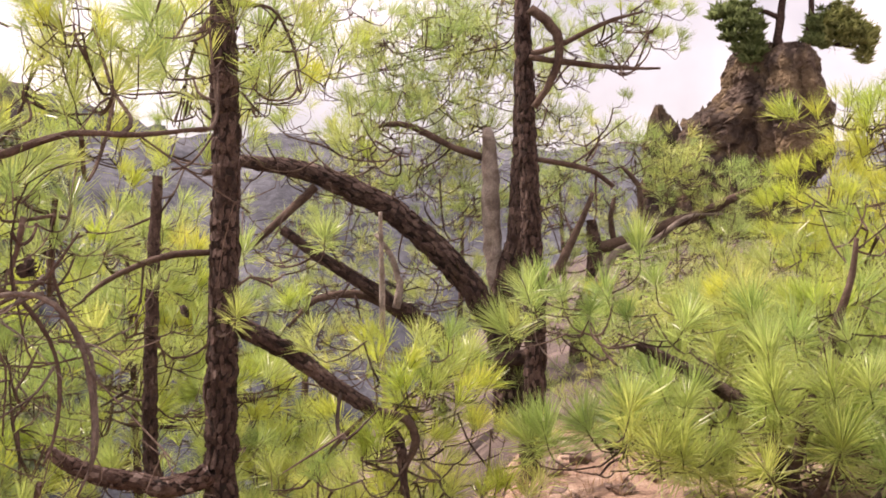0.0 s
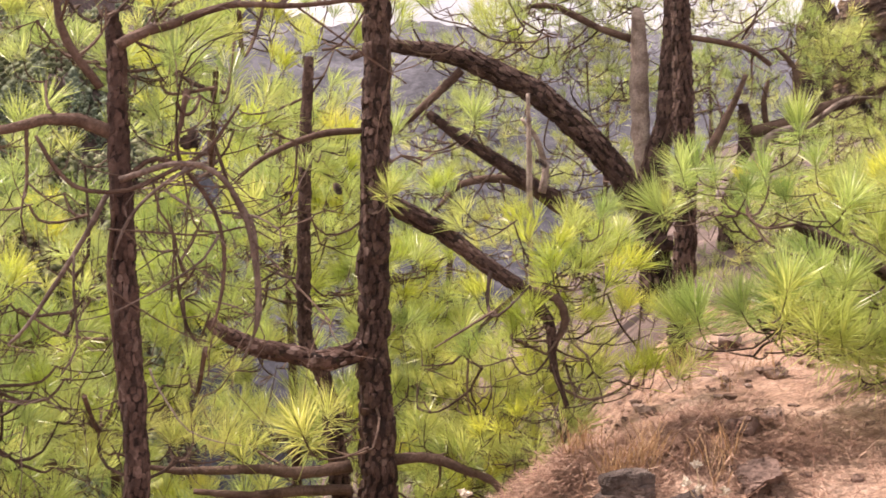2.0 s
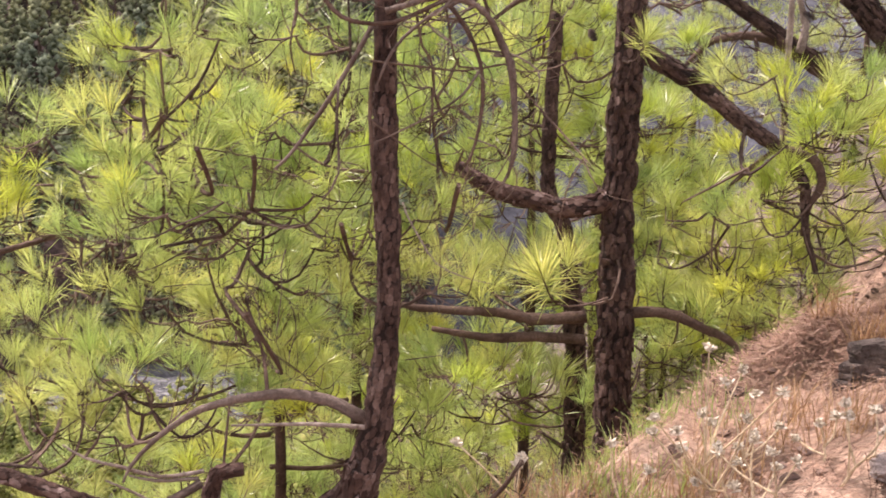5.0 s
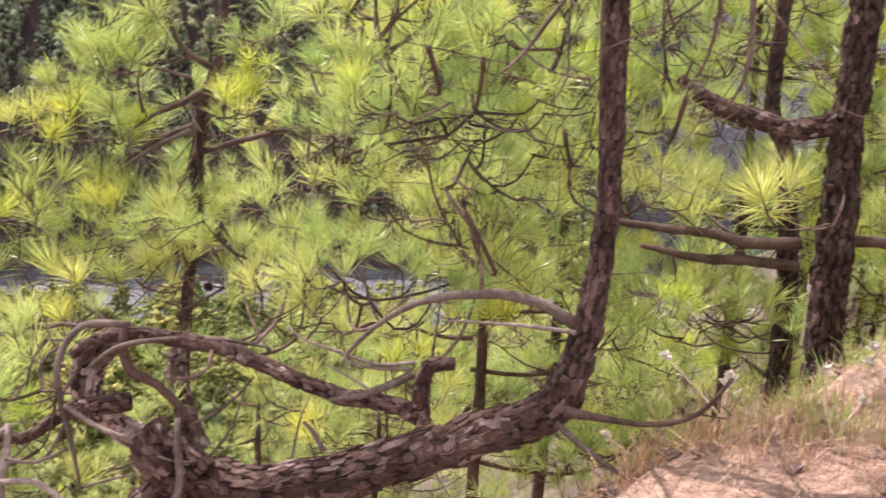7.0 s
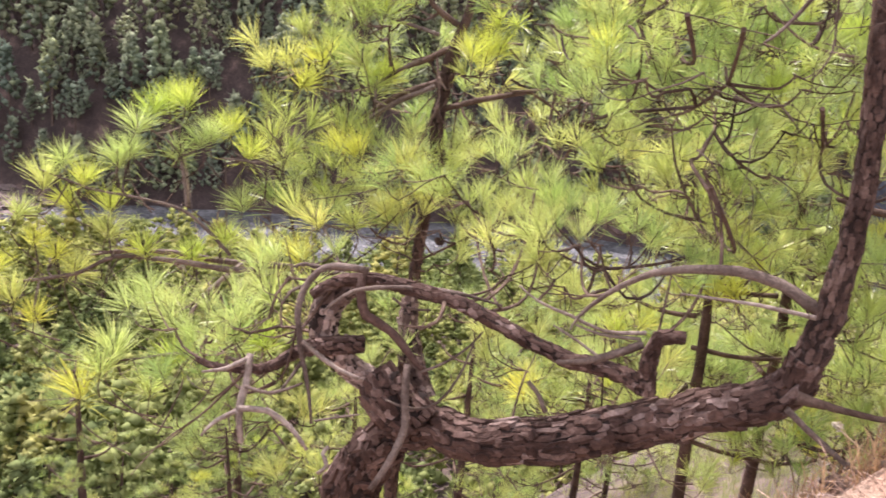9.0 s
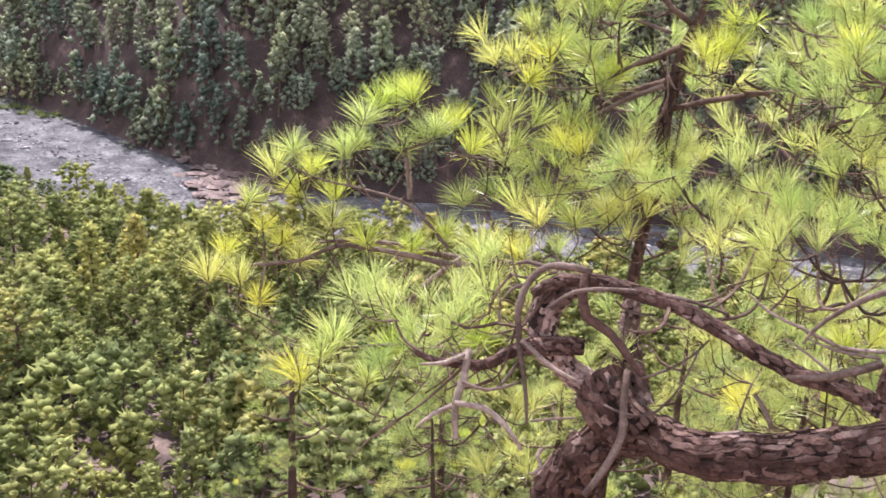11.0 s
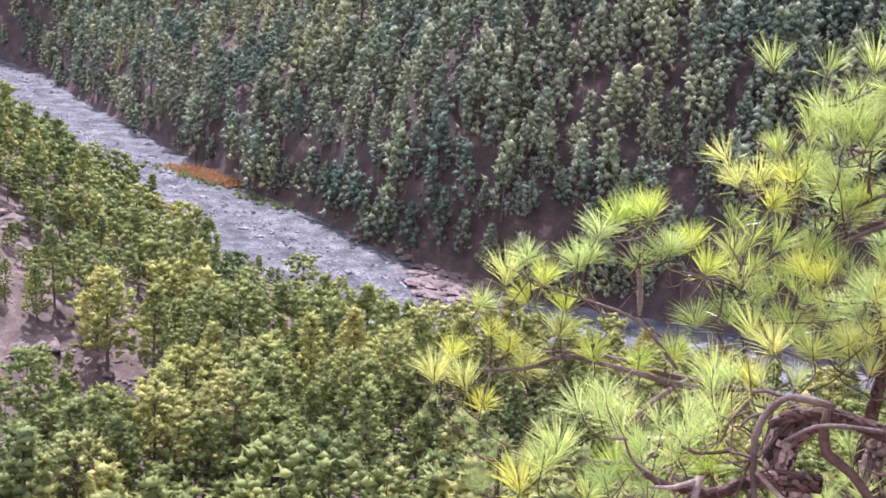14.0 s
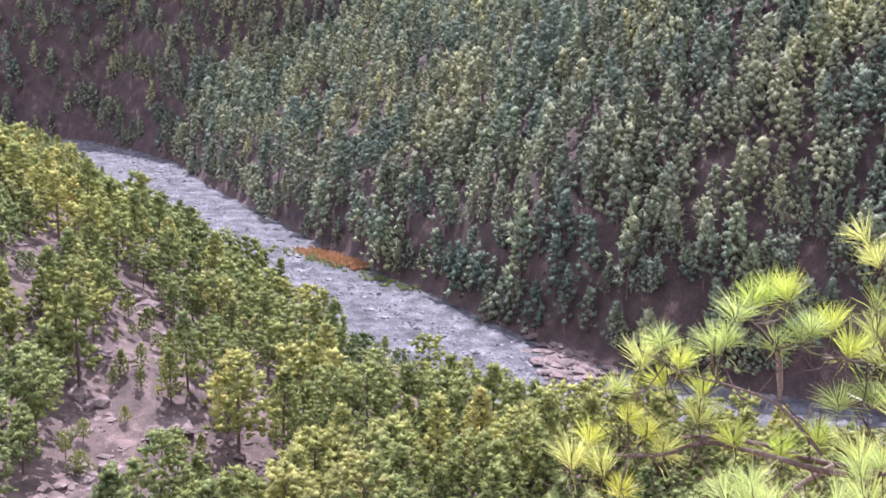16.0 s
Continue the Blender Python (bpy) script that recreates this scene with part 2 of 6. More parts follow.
def smooth_path(points, step):
    """A rounded line through a few (x, y, z, radius) points."""
    p = np.array(points, float)
    p = np.vstack([2 * p[0] - p[1], p, 2 * p[-1] - p[-2]])
    out = []
    for a, b, c, d in zip(p[:-3], p[1:-2], p[2:-1], p[3:]):
        n = max(2, int(np.linalg.norm(c[:3] - b[:3]) / step))
        t = np.linspace(0, 1, n, endpoint=False)[:, None]
        out.append(0.5 * (2 * b + (c - a) * t + (2 * a - 5 * b + 4 * c - d) * t ** 2 + (3 * b - a - 3 * c + d) * t ** 3))
    out.append(p[-2][None])
    q = np.vstack(out)
    q[:, 3] = np.maximum(q[:, 3], 0.0008)
    return q


def frames_along(q):
    """Two side vectors at each point of a line, turning little."""
    t = np.gradient(q[:, :3], axis=0)
    t /= np.linalg.norm(t, axis=1)[:, None] + 1e-9
    u = np.cross(t[0], (0.31, 0.77, 0.55))
    u /= np.linalg.norm(u)
    us, ws = [], []
    for k in range(len(q)):
        u = u - t[k] * (u @ t[k])
        u /= np.linalg.norm(u) + 1e-9
        us.append(u.copy())
        ws.append(np.cross(t[k], u))
    return t, np.array(us), np.array(ws)


def tube(buf, q, sides=8, rough=0.0, rng=None):
    _, u, w = frames_along(q)
    a = np.linspace(0, 2 * math.pi, sides, endpoint=False)
    r = q[:, 3][:, None] * np.ones((1, sides))
    if rough and rng is not None:
        r = r * (1 + rough * (rng.random(r.shape) - 0.5) * 2)
    v = q[:, None, :3] + r[..., None] * (np.cos(a)[None, :, None] * u[:, None] + np.sin(a)[None, :, None] * w[:, None])
    n = len(q)
    faces = [(i * sides + j, i * sides + (j + 1) % sides, (i + 1) * sides + (j + 1) % sides, (i + 1) * sides + j) for i in range(n - 1) for j in range(sides)]
    faces.append(tuple(range(sides))[::-1])
    faces.append(tuple((n - 1) * sides + j for j in range(sides)))
    buf.add(v.reshape(-1, 3), faces)


PLATE = np.array([(-0.42, -0.8), (-0.5, 0.2), (-0.32, 0.95), (0.25, 1.0), (0.5, 0.35), (0.42, -0.6), (0.0, -1.05)] * 2)
PLATE_WIDTH = np.array([1.1] * 7 + [0.78] * 7)


def bark_plates(buf, q, size, rng, lift=0.2, narrow=0.5, cover=1.3):
    """Flakes of bark of uneven size, each a bent plate standing off the wood, with dark cracks between."""
    t, u, w = frames_along(q)
    s = np.concatenate([[0], np.cumsum(np.linalg.norm(np.diff(q[:, :3], axis=0), axis=1))])
    girth = float(np.mean(q[:, 3])) * 2 * math.pi
    count = int(cover * 1.25 * s[-1] * girth / (size * size * narrow))
    # spread the plates evenly: each new one takes the emptiest of a few places
    placed = np.zeros((0, 2))
    for _ in range(count):
        pick = np.column_stack([rng.uniform(0, s[-1], 8), rng.uniform(0, 2 * math.pi, 8)])
        if len(placed):
            recent = placed[-400:]
            da = np.angle(np.exp(1j * (pick[:, None, 1] - recent[None, :, 1]))) * girth / (2 * math.pi) / narrow
            dist = np.min((pick[:, None, 0] - recent[None, :, 0]) ** 2 + da ** 2, axis=1)
            choice = pick[int(np.argmax(dist))]
        else:
            choice = pick[0]
        placed = np.vstack([placed, choice])
        pos, ang = choice
        r = float(np.interp(pos, s, q[:, 3]))
        half = size * narrow / (2 * r) * rng.uniform(0.75, 1.3)
        length = size * rng.uniform(0.6, 1.35)
        out = r * (0.97 + lift * rng.uniform(0.1, 1.0)) + 0.001
        tip = rng.uniform(-0.03, 0.05)
        skew = rng.uniform(-0.5, 0.5)
        pp = PLATE[:, 0] + rng.uniform(-0.08, 0.08, 14)
        aa = ang + half * (PLATE[:, 1] + skew * PLATE[:, 0] + rng.uniform(-0.22, 0.22, 14)) * PLATE_WIDTH
        pc = np.clip(pos + length * pp, 0, s[-1])
        i = np.minimum(np.searchsorted(s, pc), len(q) - 1)
        c = np.column_stack([np.interp(pc, s, q[:, k]) for k in range(3)])
        rr = np.where(PLATE_WIDTH < 1, out * (1 + tip * pp), r * 0.9)
        verts = c + rr[:, None] * (np.cos(aa)[:, None] * u[i] + np.sin(aa)[:, None] * w[i])
        buf.add(verts, [(7, 8, 9, 10, 11, 12, 13)] + [(i, (i + 1) % 7, 7 + (i + 1) % 7, 7 + i) for i in range(7)])


def add_tuft(buf, at, axis, needles, length, rng, spread=1.0, droop=0.3, width=0.0019, hanging=0.05):
    """A shoot's brush of long needles: a vase of young ones about the axis, and older ones hanging below."""
    axis = np.asarray(axis, float) / np.linalg.norm(axis)
    e1 = np.cross(axis, (0.37, 0.81, 0.2))
    e1 /= np.linalg.norm(e1)
    e2 = np.cross(axis, e1)
    old = rng.random(needles) < hanging
    az = rng.uniform(0, 2 * math.pi, needles)
    polar = np.where(old, rng.uniform(1.0, 1.9, needles), np.minimum(0.06 + 0.8 * spread * np.sqrt(rng.random(needles)), 1.45))
    h = np.where(old, rng.uniform(-0.45, -0.1, needles), rng.uniform(-0.24, 0.06, needles)) * length
    ln = length * np.where(old, rng.uniform(0.55, 0.95, needles), rng.uniform(0.8, 1.06, needles))
    d = np.sin(polar)[:, None] * (np.cos(az)[:, None] * e1 + np.sin(az)[:, None] * e2) + np.cos(polar)[:, None] * axis
    side = np.cross(d, rng.normal(size=(needles, 3)))
    side *= (width * rng.uniform(0.8, 1.3, needles) / np.linalg.norm(side, axis=1))[:, None]
    base = at + axis * h[:, None]
    mid = base + d * ln[:, None] * 0.45
    d2 = d.copy()
    d2[:, 2] -= droop * rng.uniform(0.2, 1.2, needles) * np.sin(polar)
    d2 /= np.linalg.norm(d2, axis=1)[:, None]
    tip = mid + d2 * ln[:, None] * 0.55
    faces = [f for k in range(0, 4 * needles, 4) for f in ((k, k + 1, k + 3), (k + 1, k + 2, k + 3))]
    buf.add(np.stack([base, mid + side, tip, mid - side], 1), faces)


def spray_mesh(name, mat, rng, shoots, needles, length, spread, hanging=0.05):
    """A forked, arching twig with a brush of needles at each end; it grows from the origin towards +x and up."""
    wood, green = Buf(), Buf()
    for k in range(shoots):
        if k == 0:
            end = np.array((0.26, 0.0, 0.10))
        else:
            end = np.array((rng.uniform(0.02, 0.32), rng.uniform(-0.24, 0.24), rng.uniform(-0.08, 0.2)))
        d = np.array((end[0] * 0.9, end[1] * 1.2, 0.0)) + np.array((0, 0, rng.uniform(0.3, 0.75))) + rng.normal(0, 0.07, 3)
        d /= np.linalg.norm(d)
        fork = np.array((end[0] * 0.35, end[1] * 0.3, -0.03 + end[2] * 0.15))
        mid = np.array((end[0] * 0.8, end[1] * 0.85, end[2] - 0.10))
        tube(wood, smooth_path([(*(fork * 0.15 if k else (-0.02, 0, 0)), 0.0042), (*fork, 0.0038), (*mid, 0.0034), (*(end - d * 0.03), 0.003), (*(end + d * 0.05), 0.0022)], 0.13), 3, 0.2, rng)
        add_tuft(green, end, d, needles, length * rng.uniform(0.85, 1.15), rng, spread * rng.uniform(0.8, 1.2), rng.uniform(0.05, 0.4), hanging=hanging)
    count = len(green.f)
    green.add(np.concatenate(wood.v), wood.f)
    me = green.mesh(name, mat)
    me.materials.append(TWIG)
    me.polygons.foreach_set("material_index", [0 if k < count else 1 for k in range(len(me.polygons))])
    return me


RNG = np.random.default_rng(7)
SPRAYS = [spray_mesh("needle_spray", NEEDLES, RNG, n, 58, 0.185, s) for n, s in ((3, 1.0), (4, 0.9), (3, 1.15), (5, 0.85), (4, 1.1), (2, 1.0))]
SPRAYS_YELLOW = [spray_mesh("needle_spray", NEEDLES_YELLOW, RNG, n, 60, 0.17, s) for n, s in ((3, 1.0), (4, 0.85))]
TUFTS = [spray_mesh("needle_tuft", NEEDLES, RNG, 1, 170, 0.2, s, 0.3) for s in (1.0, 1.25, 0.8)]
BRUSHES = [spray_mesh("needle_tuft", NEEDLES, RNG, 1, 130, 0.18, v, 0.06) for v in (1.25, 1.4, 1.1)]
BRUSHES_YELLOW = [spray_mesh("needle_tuft", NEEDLES_YELLOW, RNG, 1, 130, 0.17, v, 0.06) for v in (1.3, 1.15)]
SPRAYS_DEAD = [spray_mesh("needle_spray", DEAD_NEEDLES, RNG, 2, 70, 0.15, 1.2)]
SPRAYS_SMALL = [spray_mesh("needle_spray", NEEDLES, RNG, n, 30, 0.18, s) for n, s in ((4, 1.0), (4, 0.9), (5, 1.1), (4, 1.0))]
for small in SPRAYS_SMALL:
    small.name = "needle_spray_thin"


def limb(tree, name, points, plates=0.0, mat=None, label="", pale=False, step=0.04, rough=0.08, narrow=0.5, twiggy=None):
    """A trunk, limb or stem through a few (x, y, z, radius) points, with plates of bark where they show."""
    rng = np.random.default_rng(len(tree.children) + 11)
    q = smooth_path(points, step)
    wob = rng.normal(0, 0.07, (len(q), 3)) * q[:, 3:4]
    q[:, :3] += wob
    q[:, 3] *= (1 + rng.normal(0, 0.03, len(q))) * (0.86 if plates else 1.0)
    buf = Buf()
    tube(buf, q, 10 if q[:, 3].max() > 0.03 else 7, rough, rng)
    ob = part(name, buf, mat or (BARK_CORE if plates else TWIG), tree, label, smooth=True)
    if plates:
        pb = Buf()
        bark_plates(pb, q, plates, rng, narrow=narrow)
        if pale:
            bark_plates(pb, q, plates * 0.5, rng, 0.27, 0.8, 0.35)
        part("bark", pb, BARK_GREY if pale == 2 else BARK_PALE if pale else BARK, ob, "flaking plates of bark", kind="stuff")
    LINES.setdefault(tree.name, []).append(q)
    if twiggy is None:
        twiggy = 0 if name in ("trunk", "stem", "broken_limb", "broken_stub", "dead_twig", "dead_stub", "curling_twig") else 2.2
    if twiggy:
        side_twigs(tree, q, twiggy, rng)
    return ob


def side_twigs(tree, q, per_metre, rng):
    """Crooked twigs leaving a limb, forking once."""
    length = np.linalg.norm(np.diff(q[:, :3], axis=0), axis=1).sum()
    size = min(1.0, 0.35 + length * 0.25)
    t, u, w = frames_along(q)
    b = Buf()
    lines = []
    for _ in range(max(2, int(length * per_metre))):
        k = int(len(q) * rng.uniform(0.25, 0.99))
        a = rng.uniform(0, 6.28)
        d = t[k] * rng.uniform(0.2, 0.9) + (math.cos(a) * u[k] + math.sin(a) * w[k]) * 0.8
        d /= np.linalg.norm(d)
        ln = size * rng.uniform(0.25, 0.7)
        o = q[k, :3]
        r = min(0.35 * q[k, 3], 0.004 + 0.012 * ln)
        bend = rng.normal(0, 0.14, 3) * ln
        p1, p2 = o + d * ln * 0.4 + bend + (0, 0, -0.06 * ln), o + d * ln * 0.75 + bend * 1.2 + (0, 0, -0.02 * ln)
        p3 = o + d * ln + (0, 0, 0.16 * ln)
        line = smooth_path([(*o, r * 1.2), (*p1, r), (*p2, r * 0.75), (*p3, r * 0.4)], 0.05)
        tube(b, line, 5, 0.2, rng)
        lines.append(line)
        for _ in range(2):
            e = p2 + rng.normal(0, 0.3, 3) * ln + d * 0.25 * ln
            tube(b, smooth_path([(*(p1 * 0.4 + p2 * 0.6), r * 0.7), (*((p2 + e) / 2 + rng.normal(0, 0.05, 3) * ln), r * 0.55), (*e, r * 0.3)], 0.06), 4, 0.2, rng)
    LINES[tree.name].extend(lines)
    part("bough", b, TWIG, tree, "crooked thin brown twigs", kind="stuff")


LINES = {}


def foliage(tree, centre, radius, height, count, size=1.0, yellow=0.06, seed=0, reach=0.7, single=False, thin=False):
    """Sprays of needles in a rounded region of the crown, each on an arching twig from the nearest wood."""
    rng = np.random.default_rng(seed + 100)
    wood = np.vstack(LINES[tree.name])[:, :3]
    base = np.array(tree.location)
    twigs = Buf()
    c = np.array(centre)
    knots, sprays = [], []
    for k in range(count):
        while True:
            o = rng.uniform(-1, 1, 3)
            if o @ o <= 1:
                break
        p = c + o * (radius, radius, height)
        pool = np.vstack([wood, np.array(knots)]) if knots else wood
        dist = np.linalg.norm((pool - p) * (1, 1, 1.2), axis=1)
        near = pool[int(np.argmin(dist + rng.uniform(0, 0.2, len(dist))))]
        away = p - near
        ln = np.linalg.norm(away) + 1e-6
        if ln > reach:
            near = p - away / ln * reach
            ln = reach
        r = 0.0035 + 0.003 * min(ln, 1.0)
        sway = rng.normal(0, 0.10, 3) * ln
        a = near + (p - near) * 0.35 + np.array((0, 0, -0.16 * ln)) + sway
        b = near + (p - near) * 0.75 + np.array((0, 0, -0.20 * ln)) + sway * 0.6
        q = smooth_path([(*near, r * 1.5), (*a, r * 1.25), (*b, r * 1.1), (*p, r * 0.85)], 0.05)
        tube(twigs, q, 5, 0.15, rng)
        knots.extend([a, b])
        kit = TUFTS if single else SPRAYS_SMALL if thin else SPRAYS_DEAD if rng.random() < 0.015 else SPRAYS_YELLOW if rng.random() < yellow else SPRAYS
        ob = new("needle_tuft" if single else "needle_spray", kit[int(rng.integers(len(kit)))])
        sprays.append(ob)
        turn = math.atan2(p[1] - near[1], p[0] - near[0]) + rng.normal(0, 0.5)
        tilt = Euler((rng.normal(0, 0.16), rng.normal(0.0, 0.2), turn)).to_matrix().to_4x4()
        s = size * rng.uniform(0.8, 1.22)
        ob.matrix_local = Matrix.Translation(p - base) @ tilt @ Matrix.Scale(s, 4)
    bough = part("bough", twigs, TWIG, tree, "thin arching brown twigs", kind="stuff")
    for ob in sprays:
        ob.parent = bough


def tufted_twig(tree, line, tips, thick, seed, yellow=0.2):
    """A crooked twig along a line, with short side shoots that each end in an upright brush of needles."""
    rng = np.random.default_rng(seed + 900)
    wood = Buf()
    n = len(line)
    q = smooth_path([(*p, thick * (1 - 0.65 * k / (n - 1))) for k, p in enumerate(line)], 0.05)
    tube(wood, q, 6, 0.2, rng)
    base = np.array(tree.location)
    brushes = []
    for tip in tips:
        e = np.array(tip)
        near = q[int(np.argmin(np.linalg.norm(q[:, :3] - e, axis=1) + rng.uniform(0, 0.1, len(q))))]
        o, r = near[:3], min(near[3] * 0.8, 0.0055)
        mid = o * 0.4 + e * 0.6 + rng.normal(0, 0.025, 3) - (0, 0, 0.05)
        tube(wood, smooth_path([(*o, r), (*mid, r * 0.9), (*e, r * 0.75), (*(e + (0, 0, 0.06)), r * 0.6)], 0.04), 5, 0.2, rng)
        for _ in range(2):
            b = mid + rng.normal(0, 0.09, 3)
            tube(wood, smooth_path([(*mid, r * 0.5), (*((mid + b) / 2 + rng.normal(0, 0.02, 3)), r * 0.4), (*b, r * 0.25)], 0.04), 4)
        kit = BRUSHES_YELLOW if rng.random() < yellow else BRUSHES
        brushes.append((e, kit[int(rng.integers(len(kit)))]))
    bough = part("bough", wood, TWIG_GREY, tree, "crooked grey-brown twig", kind="stuff")
    for e, me in brushes:
        ob = new("needle_tuft", me)
        ob.parent = bough
        side = e - q[len(q) // 2, :3]
        turn = math.atan2(side[1], side[0])
        ob.matrix_local = Matrix.Translation(e - base) @ Euler((rng.normal(0, 0.2), rng.normal(-0.75, 0.2), turn)).to_matrix().to_4x4() @ Matrix.Scale(rng.uniform(0.85, 1.12), 4) @ Matrix.Translation((-0.26, 0, -0.10))


def ridge_pine(base, tall, wide, seed, size=1.0, sprays=60, start=0.25, yellow=0.05, full=False, label="bright green pine further along the ridge"):
    """A whole pine: tapered trunk, whorls of limbs, sprays of needles along them."""
    rng = np.random.default_rng(seed)
    b = np.array(base, float)
    tree = root("pine_tree", base, label, "tree", "pines further along the ridge")
    lean = rng.normal(0, 0.03, 2) * tall
    top = b + (lean[0], lean[1], tall)
    girth = tall * (0.65 if full else 1.0)
    limb(tree, "trunk", [(*(b - (0, 0, 0.2)), girth * 0.017), (*(b * 0.5 + top * 0.5 + (0.05, 0.03, 0)), girth * 0.012), (*top, girth * 0.003)], plates=0.0, step=0.2, mat=BARK)
    n = 13
    for k in range(n):
        h = start + (1 - start) * (k + rng.uniform(0, 0.8)) / n
        a = k * 2.4 + rng.normal(0, 0.3)
        ln = wide * (1.08 - h) ** 0.6 * rng.uniform(0.7, 1.1)
        o = b + (top - b) * h
        d = np.array((math.cos(a), math.sin(a), 0))
        limb(tree, "limb", [(*o, tall * 0.004), (*(o + d * ln * 0.35 + (0, 0, -0.06 * ln)), tall * 0.0032), (*(o + d * ln * 0.7 + (0, 0, -0.04 * ln)), tall * 0.0026), (*(o + d * ln + (0, 0, 0.16 * ln)), 0.005)], step=0.1, mat=TWIG, twiggy=0)
    lines = LINES[tree.name]
    twigs, tips = Buf(), []
    for k in range(sprays):
        q = lines[int(rng.integers(1, len(lines)))]
        p = q[int(len(q) * rng.uniform(0.35, 0.999)), :3]
        e = p + rng.normal(0, 0.16, 3) * size * (1, 1, 0.8) + (0, 0, 0.06)
        tube(twigs, smooth_path([(*p, 0.008), (*((p + e) / 2 + (0, 0, -0.04)), 0.006), (*e, 0.004)], 0.12), 4)
        kit = SPRAYS_YELLOW if rng.random() < yellow else SPRAYS if full else SPRAYS_SMALL
        ob = new("needle_spray", kit[int(rng.integers(len(kit)))])
        tips.append(ob)
        ob.matrix_local = Matrix.Translation(e - b) @ Euler((rng.normal(0, 0.2), rng.normal(0, 0.25), rng.uniform(0, 6.28))).to_matrix().to_4x4() @ Matrix.Scale(size * rng.uniform(0.8, 1.25), 4)
    bough = part("bough", twigs, TWIG, tree, "thin brown twigs", kind="stuff")
    for ob in tips:
        ob.parent = bough
    return tree


def tangle(tree, centre, radius, height, count, seed, mat=None, thick=0.0021):
    """Bare, crooked dead twigs hanging about a bough."""
    rng = np.random.default_rng(seed)
    b = Buf()
    for _ in range(count):
        p = np.array(centre) + rng.normal(size=3) * 0.5 * (radius, radius, height)
        d = rng.normal(size=3) * (1, 1, 0.5)
        d /= np.linalg.norm(d)
        step = rng.uniform(0.05, 0.1)
        curl = rng.normal(0, 0.35, 3)
        r = thick * rng.uniform(0.6, 1.5)
        pts = []
        for k in range(6):
            pts.append((*p, r * (1.4 - 0.2 * k)))
            d = d + curl * 0.5 + rng.normal(0, 0.28, 3) + (0, 0, -0.12 if k < 3 else 0.25)
            d /= np.linalg.norm(d)
            p = p + d * step
        tube(b, smooth_path(pts, 0.035), 5, 0.15, rng)
    part("dead_bough", b, mat or TWIG_GREY, tree, "bare grey dead twigs", kind="stuff")


def pine_cone(tree, at, size=0.03):
    """A brown cone with rows of scales."""
    rng = np.random.default_rng(int(abs(at[0]) * 1000) % 997)
    b = Buf()
    tilt = np.array(Euler((rng.normal(0, 0.7), rng.normal(0, 0.7), 0)).to_matrix())
    for k in range(48):
        h = k / 47
        r = size * 0.55 * math.sin(math.pi * min(0.96, 0.12 + 0.85 * h)) ** 0.7
        a = k * 2.399
        d = np.array((math.cos(a), math.sin(a), 0.25))
        o = np.array((0, 0, size * (h - 0.5) * 1.9))
        side = np.array((-math.sin(a), math.cos(a), 0)) * size * 0.22
        p = o + d * r
        b.add((np.array([o - side * 0.4, o + side * 0.4, p + side, p + d * size * 0.15, p - side]) @ tilt.T) + at, [(0, 1, 2, 3, 4)])
    part("pine_cone", b, BARK, tree, "closed brown pine cone")


# ---- ground ----
RIVER = [(60, 260), (-20, 215), (-92, 186), (-140, 163), (-178, 120), (-205, 95), (-240, 83.5), (-273, 78), (-321, 66.5), (-394, 57), (-470, 47), (-545, 42), (-615, 15), (-680, -90), (-760, -260)]


MOUNDS = [(-0.56, 4.46, 0.26, 0.17), (-0.08, 4.42, 0.32, 0.16), (0.05, 4.66, 0.35, 0.12)]


WAVE_SETS = {}


def waves(x, y, scale, seed, octaves=4):
    """Soft uneven relief from summed waves."""
    z = np.zeros_like(x)
    amp = 1.0
    if (seed, octaves) not in WAVE_SETS:
        WAVE_SETS[seed, octaves] = np.random.default_rng(seed).uniform((0, 0, 0.7), (2 * math.pi, 2 * math.pi, 1.4), (octaves, 4, 3))
    for octave in WAVE_SETS[seed, octaves]:
        for a, ph, rate in octave:
            k = 2 * math.pi / scale * rate
            z += amp * np.sin(k * (x * math.cos(a) + y * math.sin(a)) + ph + 1.3 * np.sin(k * 0.6 * (x * math.sin(a) - y * math.cos(a)) + ph))
        amp *= 0.5
        scale *= 0.5
    return z / 4


def river_distance(x, y):
    """Distance to the river's middle, and +1 on its far bank, -1 on the near one."""
    best, side = np.full(x.shape, 1e9), np.ones(x.shape)
    for (ax, ay), (bx, by) in zip(RIVER[:-1], RIVER[1:]):
        dx, dy = bx - ax, by - ay
        t = np.clip(((x - ax) * dx + (y - ay) * dy) / (dx * dx + dy * dy), 0, 1)
        d = np.hypot(x - ax - t * dx, y - ay - t * dy)
        s = np.where(dx * (y - ay) - dy * (x - ax) < 0, 1.0, -1.0)
        side = np.where(d < best, s, side)
        best = np.minimum(best, d)
    return best, side


